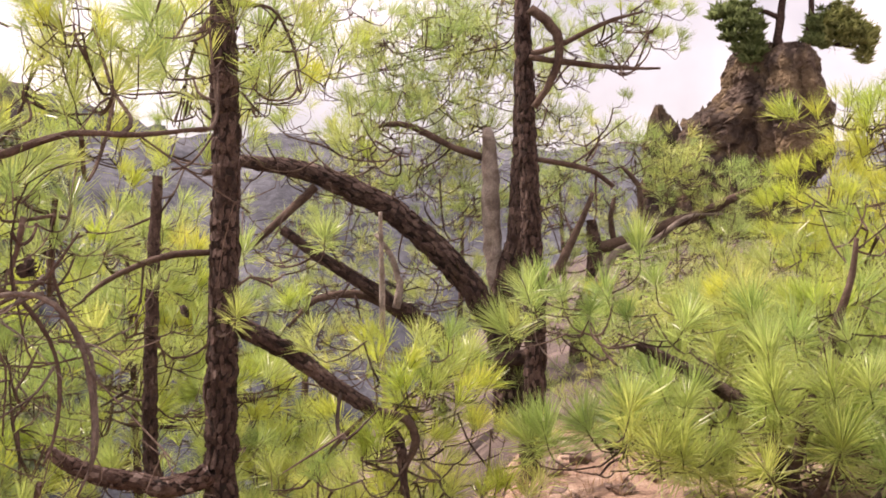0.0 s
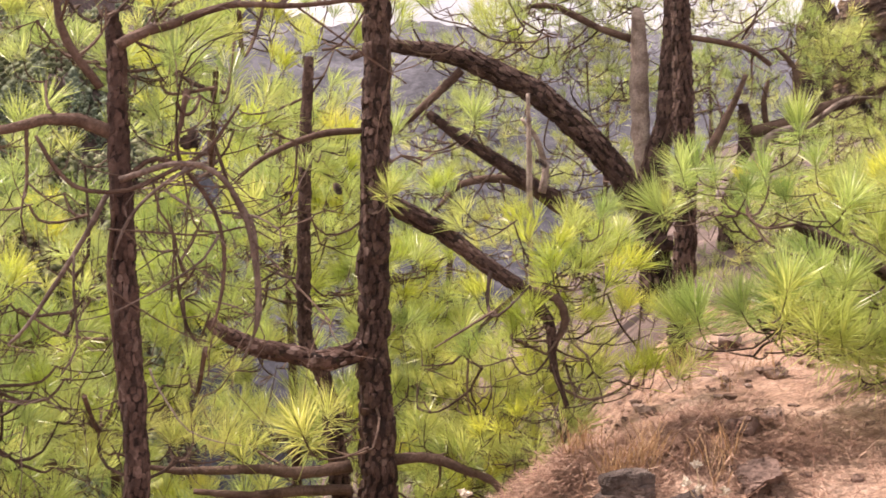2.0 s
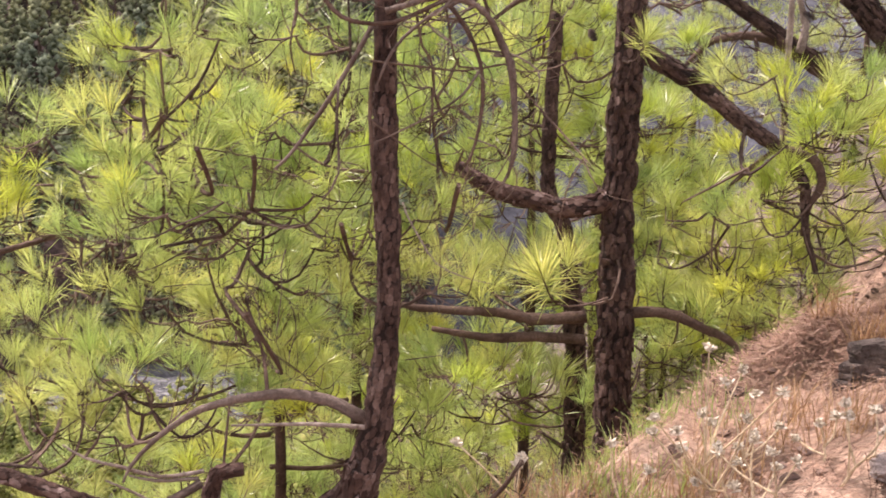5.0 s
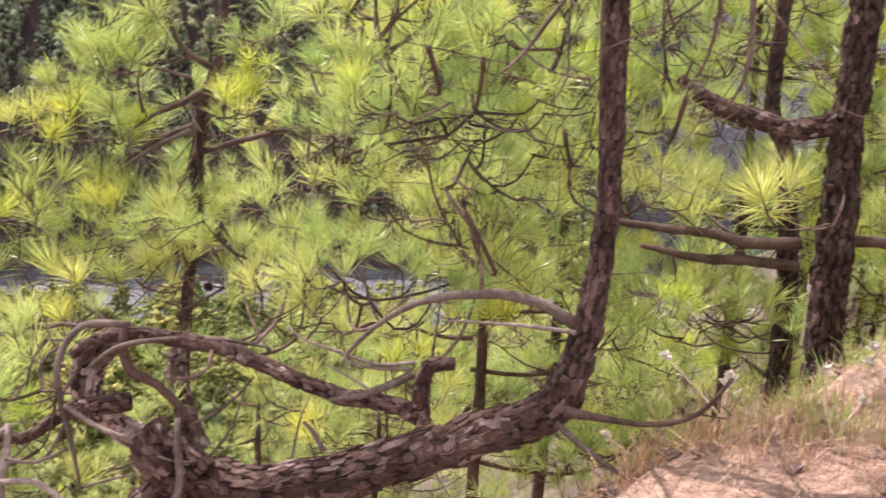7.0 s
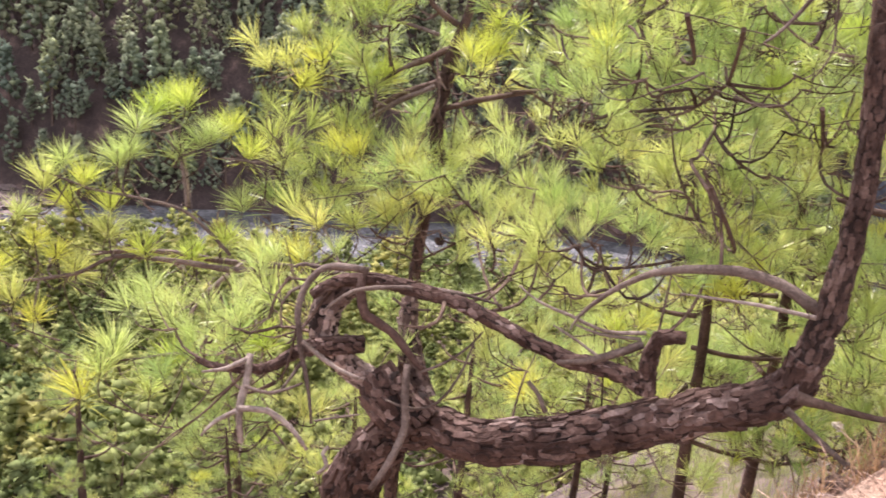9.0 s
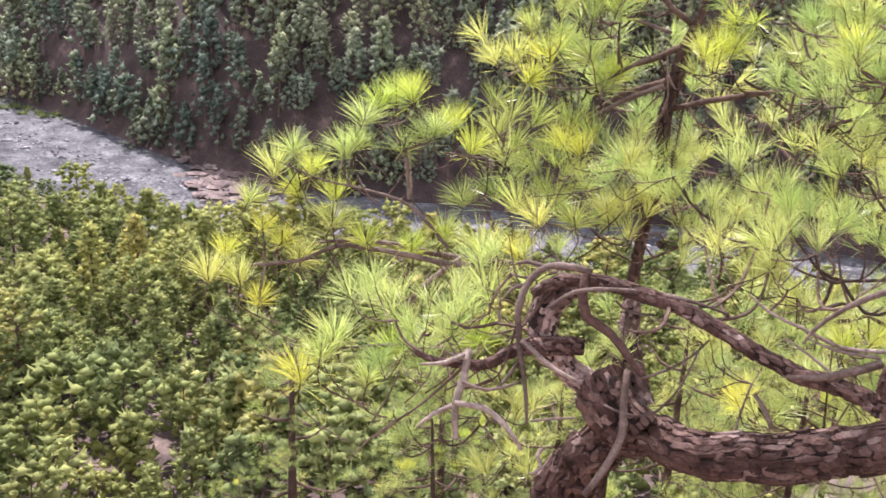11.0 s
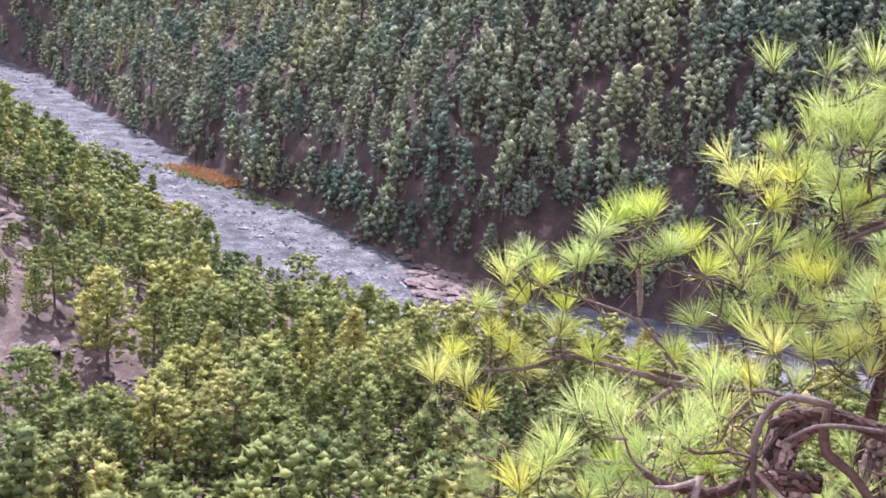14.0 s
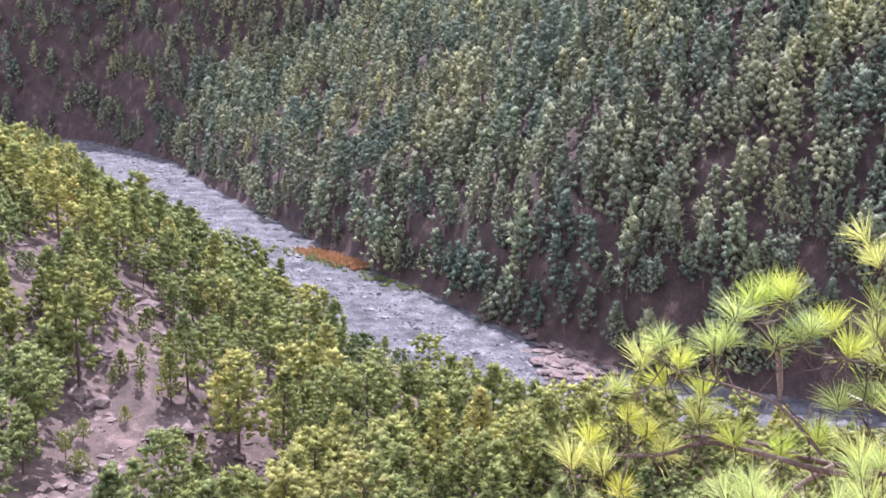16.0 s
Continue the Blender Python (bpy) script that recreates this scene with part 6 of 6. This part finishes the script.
def build_needle_rock():
    foot = (11.02, 69.13, -6.56)
    rock = root("rock_pinnacle", foot, "tall brown weathered rock needle with cracks and ledges", "rock")
    for name, seed, levels in (
            ("main_rock", 3, ((10.8, 68.9, -4.6, 2.69, 2.29), (10.9, 69.1, 0.4, 1.74, 1.48), (10.7, 69.2, 2.9, 1.91, 1.62), (10.5, 69.1, 4.8, 2.44, 2.08), (10.0, 69.1, 6.4, 3.00, 2.55), (9.8, 69.0, 7.8, 3.19, 2.71), (10.2, 68.9, 8.9, 2.77, 2.35), (10.7, 68.7, 9.8, 2.22, 1.88), (11.0, 68.5, 10.7, 1.89, 1.61), (11.1, 68.3, 11.9, 1.71, 1.45), (11.2, 68.2, 12.5, 1.37, 1.16), (11.1, 68.2, 12.8, 0.81, 0.69))),
            ("right_lobe", 5, ((12.0, 67.3, -2.0, 1.12, 0.95), (12.0, 67.4, 2.9, 0.80, 0.68), (12.4, 67.3, 4.7, 0.89, 0.76), (12.7, 67.2, 5.9, 1.66, 1.41), (12.7, 67.1, 7.4, 2.03, 1.72), (12.6, 66.9, 8.9, 2.18, 1.86), (12.4, 66.8, 10.1, 1.90, 1.61), (12.4, 66.7, 11.3, 1.63, 1.38), (12.4, 66.6, 12.1, 1.24, 1.06), (12.4, 66.5, 12.5, 0.72, 0.61))),
            ("spire", 8, ((7.3, 71.6, 0.3, 2.51, 2.14), (6.4, 71.6, 5.3, 1.59, 1.35), (6.1, 71.5, 6.9, 1.26, 1.07), (6.0, 71.4, 8.2, 0.97, 0.83), (5.8, 71.4, 9.1, 0.64, 0.54), (5.7, 71.3, 9.6, 0.35, 0.30), (5.7, 71.3, 9.9, 0.17, 0.14))),
    ):
        b = Buf()
        rock_tower(b, levels, seed)
        part(name, b, ROCK, rock)
    c = np.array((12.14, 67.25, 12.4))
    pine = root("pine_tree", c, "dark green old pine growing on top of the rock needle", "tree")
    rng = np.random.default_rng(4)
    limb(pine, "trunk", [(*(c - (0, 0, 0.8)), 0.3), (*(c + (-0.35, 0, 0.6)), 0.25), (*(c + (-0.2, 0, 1.8)), 0.22), (*(c + (0.4, 0.3, 6.0)), 0.14)], step=0.4, mat=BARK)
    limb(pine, "trunk", [(*(c + (0.9, 0, -0.8)), 0.2), (*(c + (1.05, 0, 0.5)), 0.17), (*(c + (1.4, 0, 1.6)), 0.15), (*(c + (1.5, 0.3, 6.0)), 0.1)], step=0.4, mat=BARK)
    limb(pine, "limb", [(*(c + (1.1, 0, 0.4)), 0.14), (*(c + (2.2, 0, 0.3)), 0.12), (*(c + (4.0, 0, 0.0)), 0.06)], step=0.4, mat=BARK)
    limb(pine, "limb", [(*(c + (0, 0, 1.6)), 0.16), (*(c + (-1.4, 0, 2.2)), 0.12), (*(c + (-3.2, 0, 2.0)), 0.06)], step=0.4, mat=BARK)
    crown = Buf()
    for (x, y, z), (rx, ry, rz), n in (((-2.3, 0, 1.3), (1.5, 1.3, 1.5), 330), ((-1.7, -0.3, -0.2), (0.75, 0.7, 1.2), 170), ((-3.2, 0, 2.0), (1.0, 0.8, 0.4), 70), ((-1.0, 0, 4.2), (2.6, 2.2, 1.6), 200), ((2.7, 0, 1.2), (1.9, 1.6, 1.2), 330), ((3.9, 0, 0.6), (1.3, 1.1, 0.8), 190), ((4.2, 0, -0.4), (0.5, 0.4, 0.45), 40), ((1.7, -0.4, 0.3), (0.9, 0.5, 0.35), 70), ((2.4, 0, 4.4), (2.6, 2.2, 1.5), 200)):
        for _ in range(n):
            o = rng.normal(size=3)
            o = o * 0.55 / (1 + 0.12 * (o @ o))
            o[2] = round(o[2] * 2.5) / 2.5 + rng.normal(0, 0.07)
            burst(crown, c + (x, y, z) + o * (rx, ry, rz), 0.45 * rng.uniform(0.6, 1.4), 8, rng)
    part("crown", crown, WOODS_NEAR, pine)


build_needle_rock()


# ---- pines further along the ridge and down the slope ----
ridge_pine((-2.05, 8.29, -2.18), 1.8, 1.2, 241, sprays=60, start=0.05, label="light green young pine on the slope below")
ridge_pine((-1.32, 8.13, -2.00), 1.7, 1.1, 242, sprays=60, start=0.05, label="light green young pine on the slope below")
ridge_pine((-1.06, 8.97, -2.31), 1.8, 1.0, 243, sprays=45, start=0.05, label="light green young pine on the slope below")
ridge_pine((-8.28, 8.75, -7.72), 4.4, 1.5, 231, sprays=60, label="light green young pine on the slope below", start=0.52)
ridge_pine((-8.39, 11.24, -7.23), 3.3, 1.7, 232, sprays=60, label="light green young pine on the slope below", start=0.25)
ridge_pine((-8.35, 13.66, -7.42), 3.1, 1.8, 233, sprays=60, start=0.05, label="light green young pine on the slope below")
ridge_pine((-10.55, 9.30, -9.77), 5.0, 1.6, 234, sprays=60, label="light green young pine on the slope below", start=0.48)
for x, y, base, tall, seed, yellow in ((-2.72, 7.53, -2.51, 4.3, 251, 0.35), (-2.70, 9.12, -2.25, 4.2, 252, 0.3), (-1.96, 8.28, -1.69, 2.5, 253, 0.5), (-3.70, 5.90, -3.15, 4.2, 257, 0.2), (-3.88, 7.10, -3.49, 4.6, 258, 0.3)):
    ridge_pine((x, y, base - 0.15), tall, 1.15, seed, sprays=75, start=0.3, yellow=yellow, full=True, label="yellowish green young pine on the edge of the slope")
ridge_pine((-4.14, 18.54, -2.77), 4.4, 1.8, 201, sprays=40, start=0.52)
ridge_pine((-2.16, 23.90, -1.93), 4.8, 2.2, 202, sprays=50)
ridge_pine((0.06, 24.00, -1.92), 5.1, 2.6, 203, sprays=80)
ridge_pine((1.69, 18.92, -1.51), 3.3, 2.2, 204, sprays=80)
ridge_pine((1.97, 16.89, -1.17), 2.6, 1.8, 205, sprays=60)
ridge_pine((2.30, 9.73, -0.43), 2.4, 1.2, 206, sprays=90, yellow=0.85, start=0.1)
ridge_pine((2.08, 10.80, -0.66), 2.3, 1.2, 207, sprays=80, yellow=0.85, start=0.1)
ridge_pine((2.25, 8.71, -0.21), 2.8, 1.2, 208, sprays=100, yellow=0.7, start=0.1)
ridge_pine((0.63, 11.98, -0.65), 1.8, 1.4, 209, sprays=60, start=0.1)
ridge_pine((1.32, 8.40, -0.16), 1.5, 1.2, 220, sprays=60, start=0.05)
ridge_pine((0.85, 8.05, -0.08), 1.3, 0.75, 221, sprays=40, start=0.05)
ridge_pine((-6.23, 11.42, -5.62), 2.3, 1.5, 211, sprays=60, start=0.05, label="light green young pine on the slope below")
ridge_pine((-3.99, 10.24, -3.82), 1.5, 1.3, 212, sprays=60, start=0.05, label="light green young pine on the slope below")
ridge_pine((-8.59, 12.34, -7.38), 2.9, 1.5, 213, sprays=60, start=0.05, label="light green young pine on the slope below")
ridge_pine((-10.48, 12.15, -8.99), 3.7, 1.6, 214, sprays=60, label="light green young pine on the slope below", start=0.20)
ridge_pine((-14.63, 10.62, -13.35), 7.1, 1.8, 215, sprays=60, label="light green young pine on the slope below", start=0.56)
ridge_pine((-3.72, 8.20, -3.57), 1.5, 1.0, 216, sprays=50, label="light green young pine on the slope below", start=0.47)
ridge_pine((-5.16, 11.99, -4.41), 1.6, 1.6, 217, sprays=60, start=0.05, label="light green young pine on the slope below")
ridge_pine((-19.44, 10.51, -17.91), 9.9, 2.2, 218, sprays=70, label="light green young pine on the slope below", start=0.58)
ridge_pine((-13.79, 10.07, -12.67), 5.4, 1.8, 219, sprays=60, label="light green young pine on the slope below", start=0.49)


# ---- loose ground: rocks, litter, dry grass ----
def build_rock(x, y, size, seed, flat=0.7, sink=0.25, label="angular grey-brown rock lying on the litter", mat=ROCK_NEAR, cracks=0):
    rng = np.random.default_rng(seed)
    z = float(ground_height(np.array([x]), np.array([y]))[0])
    v, f = rock_shape(rng, size, flat, 4 if cracks else 3)
    v = v * (1 + 0.07 * waves(v[:, 0] * 3 / size, v[:, 2] * 3 / size + v[:, 1] * 2 / size, 2.2, seed, 4)[:, None])
    for _ in range(cracks):
        n = rng.normal(size=3) * (1, 1, 0.5)
        n /= np.linalg.norm(n)
        d = v @ n / size - rng.uniform(-0.45, 0.45) + 0.05 * np.sin(v[:, 2] * 9 / size)
        v = v * (1 - 0.16 * np.exp(-(d / 0.05) ** 2))[:, None]
    b = Buf()
    b.add(v + (x, y, z + size * flat * (0.7 - sink * 1.2)), f)
    ob = new("rock", b.mesh("rock", mat, (x, y, z)))
    ob.location = (x, y, z)
    return tagged(ob, label, "rock", "rocks on the slope")


def build_ledge(x, y, wide, tall, seed, lean=0.0, mat=ROCK_DARK, label="dark thin-layered rock jutting from the littered bank"):
    """A rock of thin, uneven layers, broken off steeply at its edges."""
    rng = np.random.default_rng(seed)
    z = float(ground_height(np.array([x]), np.array([y]))[0]) - 0.1
    rock = root("rock", (x, y, z), label, "rock", "rocks on the slope")
    sides, h = 22, 0.0
    a = np.linspace(0, 2 * math.pi, sides, endpoint=False)
    outline = 1 + 0.22 * np.sin(2 * a + rng.uniform(0, 6)) + 0.16 * np.sin(3 * a + rng.uniform(0, 6)) + rng.normal(0, 0.07, sides)
    while h < tall:
        t = rng.uniform(0.012, 0.045)
        rr = wide * outline * (1 + rng.normal(0, 0.07) + rng.normal(0, 0.09, sides)) * (1.05 - 0.35 * (h / tall) ** 2)
        o = np.array((lean * h + rng.normal(0, 0.006), rng.normal(0, 0.006), 0))
        tilt = 0.14 * np.cos(a - 0.6) * rr
        rows = []
        for k, f in ((0.0, 0.93), (0.25, 1.0), (0.8, 1.0), (1.0, 0.92)):
            rows.append(np.column_stack([x + o[0] + rr * f * np.cos(a), y + rr * f * 0.62 * np.sin(a), z + h + t * k + tilt + rng.normal(0, 0.002, sides)]))
        b = Buf()
        b.add(np.concatenate(rows), [(i * sides + j, i * sides + (j + 1) % sides, (i + 1) * sides + (j + 1) % sides, (i + 1) * sides + j) for i in range(3) for j in range(sides)] + [tuple(range(sides))[::-1], tuple(3 * sides + j for j in range(sides))])
        part("rock_layer", b, mat, rock)
        h += t * 0.97
    return rock


build_ledge(-0.31, 4.13, 0.085, 0.25, 71, lean=0.1)
build_rock(-0.10, 3.88, 0.15, 2, flat=0.8, sink=0.3, mat=ROCK_DARK, cracks=6, label="dark fissured rock set in the bank")
build_rock(-0.17, 3.90, 0.08, 32, flat=0.7, sink=0.15, mat=ROCK_DARK, cracks=4, label="dark fissured rock set in the bank")
build_rock(0.14, 4.16, 0.12, 36, flat=0.6, sink=0.1, cracks=5, label="brown fissured rock set in the bank")
build_rock(0.10, 4.45, 0.09, 37, flat=0.6, sink=0.1, cracks=5, label="brown fissured rock set in the bank")
build_rock(0.22, 4.70, 0.10, 38, flat=0.7, sink=0.1, cracks=5, label="brown fissured rock set in the bank")
build_rock(-0.02, 3.30, 0.15, 3, flat=0.6, sink=0.1, mat=ROCK_GREY, cracks=6, label="pale grey fissured rock beside the path")
build_rock(-0.15, 3.28, 0.10, 34, flat=0.5, sink=0.1, mat=ROCK_GREY, cracks=5, label="pale grey fissured rock beside the path")
build_rock(0.21, 5.20, 0.06, 25)
build_rock(-0.04, 7.09, 0.11, 26)
build_rock(-0.31, 5.88, 0.07, 4)
build_rock(0.10, 7.47, 0.11, 5)
build_rock(0.31, 6.18, 0.07, 10)
build_rock(-0.02, 6.59, 0.07, 11)
build_rock(-0.75, 4.17, 0.05, 35, flat=0.8, mat=ROCK_DARK, cracks=4, label="dark fissured rock set in the bank")


def build_small_stones():
    rng = np.random.default_rng(8)
    shapes = [rock_shape(rng, 1.0, 0.6, 1) for _ in range(6)]
    b = Buf()
    xs, ys = rng.uniform(-2.4, 2.4, 900), rng.uniform(2.0, 9.5, 900)
    for k, (x, y, z) in enumerate(zip(xs, ys, ground_height(xs, ys))):
        v, f = shapes[k % 6]
        a = rng.uniform(0, 6.28)
        rot = np.array([[math.cos(a), -math.sin(a), 0], [math.sin(a), math.cos(a), 0], [0, 0, 1]])
        b.add(v @ rot.T * rng.uniform(0.012, 0.05) * (1.8 if rng.random() < 0.08 else 1) + (x, y, z + 0.004), f)
    tagged(new("small_stones", b.mesh("small_stones", ROCK_NEAR)), "small loose stones scattered over the litter", "stones", kind="stuff")


build_small_stones()


def build_litter():
    """Fallen needles, lying every way."""
    rng = np.random.default_rng(9)
    n = 56000
    x, y = rng.uniform(-2.8, 2.6, n), 2.0 + 7.5 * rng.random(n) ** 1.3
    for k, (mx, my, mr, mh) in enumerate(MOUNDS):
        part_of = slice(k * 5000, (k + 1) * 5000)
        x[part_of], y[part_of] = rng.normal(mx, mr * 0.7, 5000), rng.normal(my, mr * 0.7, 5000)
    z = ground_height(x, y) + rng.uniform(0.003, 0.035, n)
    a, up = rng.uniform(0, 6.28, n), rng.normal(0, 0.25, n)
    ln = rng.uniform(0.06, 0.11, n)
    d = np.column_stack([np.cos(a), np.sin(a), up]) * ln[:, None]
    s = np.column_stack([-np.sin(a), np.cos(a), np.zeros(n)]) * 0.0016
    p = np.column_stack([x, y, z])
    v = np.stack([p - d - s, p - d + s, p + d], 1).reshape(-1, 3)
    me = fast_mesh("pine_litter", v, np.full(n, 3), np.arange(3 * n), LITTER_NEEDLE)
    tagged(new("pine_litter", me), "dry russet pine needles carpeting the slope", "litter", kind="stuff")


LITTER_NEEDLE = bark_material("litter_needle", [(0.0, (0.16, 0.088, 0.062)), (0.5, (0.32, 0.2, 0.145)), (1.0, (0.52, 0.39, 0.3))], 30)
build_litter()


def build_grass(name, spots, seed, mat, label, height, blades):
    rng = np.random.default_rng(seed)
    b = Buf()
    for cx, cy, spread, n in spots:
        xs, ys = rng.normal(cx, spread, n), rng.normal(cy, spread, n)
        for x, y, z in zip(xs, ys, ground_height(xs, ys)):
            for _ in range(blades):
                h = height * rng.uniform(0.4, 1.2)
                o = rng.normal(0, 0.35, 2) * h
                w = rng.uniform(0.0012, 0.0022)
                a = rng.uniform(0, 6.28)
                s = np.array((math.cos(a), math.sin(a), 0)) * w
                p = np.array((x, y, z)) + np.append(rng.normal(0, 0.02, 2), 0)
                m, t = p + (o[0] * 0.4, o[1] * 0.4, h * 0.6), p + (o[0], o[1], h)
                b.add([p - s, p + s, m + s * 0.8, m - s * 0.8, t], [(0, 1, 2, 3), (3, 2, 4)])
    return tagged(new(name, b.mesh(name, mat)), label, "grass", kind="stuff")


build_grass("dry_grass", [(-0.49, 4.50, 0.03, 14), (-0.34, 4.31, 0.03, 16), (-0.24, 4.32, 0.03, 16), (-0.33, 3.71, 0.03, 12), (-0.51, 3.90, 0.11, 10), (-0.66, 3.78, 0.11, 8), (-0.00, 4.22, 0.04, 10), (-0.22, 7.01, 0.20, 12), (0.21, 6.21, 0.20, 14), (-0.68, 3.42, 0.10, 24), (-0.94, 3.17, 0.14, 20), (-1.44, 2.97, 0.15, 36), (-1.18, 3.07, 0.09, 26), (-1.65, 2.88, 0.09, 18), (-1.65, 2.86, 0.09, 24)], 12, STRAW, "dry straw-coloured grass on the bank", 0.17, 6)
build_grass("green_grass", [(-1.81, 4.25, 0.26, 40), (-1.66, 4.72, 0.19, 30), (-1.97, 4.38, 0.20, 40), (-2.18, 3.84, 0.16, 30), (-1.12, 3.62, 0.18, 50), (-1.00, 4.06, 0.16, 50), (-0.91, 3.37, 0.10, 30)], 13, NEEDLES, "sparse green grass at the edge of the slope", 0.12, 5)


build_grass("slope_grass", [(-2.4, 5.2, 0.35, 60), (-2.0, 6.6, 0.4, 60), (-2.6, 7.4, 0.5, 80), (-3.3, 8.2, 0.6, 90), (-2.9, 9.3, 0.6, 90), (-4.2, 9.4, 0.8, 90), (-3.6, 6.6, 0.5, 60), (-1.7, 5.6, 0.25, 40), (-2.6, 4.2, 0.3, 50), (-5.2, 9.6, 0.8, 70), (-7.2, 12.4, 0.9, 150), (-6.2, 11.2, 0.7, 110), (-8.2, 12.4, 0.8, 110), (-4.6, 10.6, 0.6, 80)], 14, GRASS, "yellowish green undergrowth on the slope below the ridge", 0.34, 9)


def flower_stalk(x, y, heads, seed):
    """A dry stalk that forks, with pale seed heads; heads are measured from its foot."""
    rng = np.random.default_rng(seed)
    foot = np.array((x, y, float(ground_height(np.array([x]), np.array([y]))[0])))
    plant = root("dry_flower_stalk", foot, "dry straw-coloured flower stalk with pale seed heads", "dry plant", "dry flower stalks on the slope")
    b = Buf()
    heads = [np.array(h, float) for h in heads]
    tall = max(heads, key=lambda h: h[2])
    fork = foot + tall * 0.3 + (rng.normal(0, 0.012), rng.normal(0, 0.012), 0)
    tube(b, smooth_path([(*(foot - (0, 0, 0.02)), 0.0045), (*((foot + fork) / 2 + (0.004, 0, 0)), 0.0042), (*fork, 0.004)], 0.04), 6)
    for h in heads:
        o = fork if rng.random() < 0.6 else foot + (fork - foot) * rng.uniform(0.4, 0.95)
        e = foot + h
        tube(b, smooth_path([(*o, 0.0036), (*((o + e) / 2 + (rng.normal(0, 0.006), 0, -0.008)), 0.003), (*e, 0.0022)], 0.03), 6)
    part("stem", b, STALK, plant)
    for h in heads:
        e = foot + h
        c = Buf()
        for _ in range(46):
            d = rng.normal(size=3)
            d[2] = abs(d[2]) * 0.8
            d /= np.linalg.norm(d)
            s = np.cross(d, rng.normal(size=3))
            s /= np.linalg.norm(s)
            o = e + rng.normal(0, 0.005, 3)
            c.add([o - s * 0.004, o + s * 0.004, o + s * 0.003 + d * 0.013, o - s * 0.003 + d * 0.015], [(0, 1, 2, 3)])
        part("seed_head", c, SEED, plant)


SEED = speckled("seed_head", [(0.3, (0.62, 0.55, 0.42)), (0.7, (0.78, 0.72, 0.6))], 30.0, bump=0.1)
flower_stalk(-0.69, 3.32, [(0.06, 0.18, 0.38), (0.22, -0.17, 0.44), (-0.02, 0.03, 0.28), (0.00, -0.05, 0.50)], 50)
flower_stalk(-0.66, 3.27, [(0.09, -0.02, 0.30), (0.07, -0.01, 0.21), (-0.07, -0.18, 0.29), (-0.16, -0.05, 0.27)], 51)
flower_stalk(-0.55, 3.39, [(-0.01, -0.07, 0.31), (0.02, 0.27, 0.11), (-0.02, 0.02, 0.16), (-0.10, -0.04, 0.32)], 52)
flower_stalk(-0.32, 3.31, [(0.00, -0.02, 0.24), (0.11, -0.05, 0.19), (0.13, -0.08, 0.25), (0.01, -0.03, 0.21)], 53)
flower_stalk(-0.38, 3.51, [(0.02, 0.04, 0.13), (-0.02, -0.02, 0.12), (-0.09, 0.07, 0.03)], 54)
flower_stalk(-0.25, 3.42, [(0.00, -0.02, 0.17), (0.06, 0.00, 0.06), (-0.07, 0.12, -0.04)], 55)
flower_stalk(-0.02, 3.92, [(-0.04, 0.04, 0.20), (-0.07, -0.04, 0.16), (-0.03, -0.01, 0.13), (0.00, 0.04, 0.03)], 56)
flower_stalk(0.09, 3.82, [(-0.08, 0.16, -0.01), (-0.09, -0.02, 0.02), (-0.06, -0.02, 0.14)], 57)
flower_stalk(-0.46, 3.20, [(-0.18, 0.05, 0.12), (-0.02, -0.07, 0.19), (0.04, -0.02, 0.16)], 58)
flower_stalk(-0.59, 3.23, [(-0.06, 0.06, 0.17), (0.00, 0.05, 0.14), (-0.10, -0.01, 0.08)], 59)
flower_stalk(-0.50, 3.15, [(-0.04, 0.05, 0.21), (-0.04, -0.23, 0.18), (0.02, 0.08, 0.13)], 60)
flower_stalk(-0.70, 3.32, [(-0.15, 0.02, 0.21), (-0.04, -0.10, 0.22), (-0.00, 0.13, 0.23)], 61)
flower_stalk(-0.86, 3.18, [(0.02, 0.10, 0.13), (-0.08, 0.05, 0.21)], 62)
flower_stalk(-1.56, 3.25, [(-0.07, 0.02, 0.15), (0.06, 0.04, 0.16)], 63)
flower_stalk(-1.37, 3.22, [(0.01, -0.09, 0.22), (-0.18, -0.08, 0.13)], 64)
flower_stalk(-1.19, 3.17, [(-0.19, -0.04, 0.22), (-0.05, 0.14, 0.13), (0.03, -0.09, 0.23), (-0.00, -0.03, 0.18)], 65)
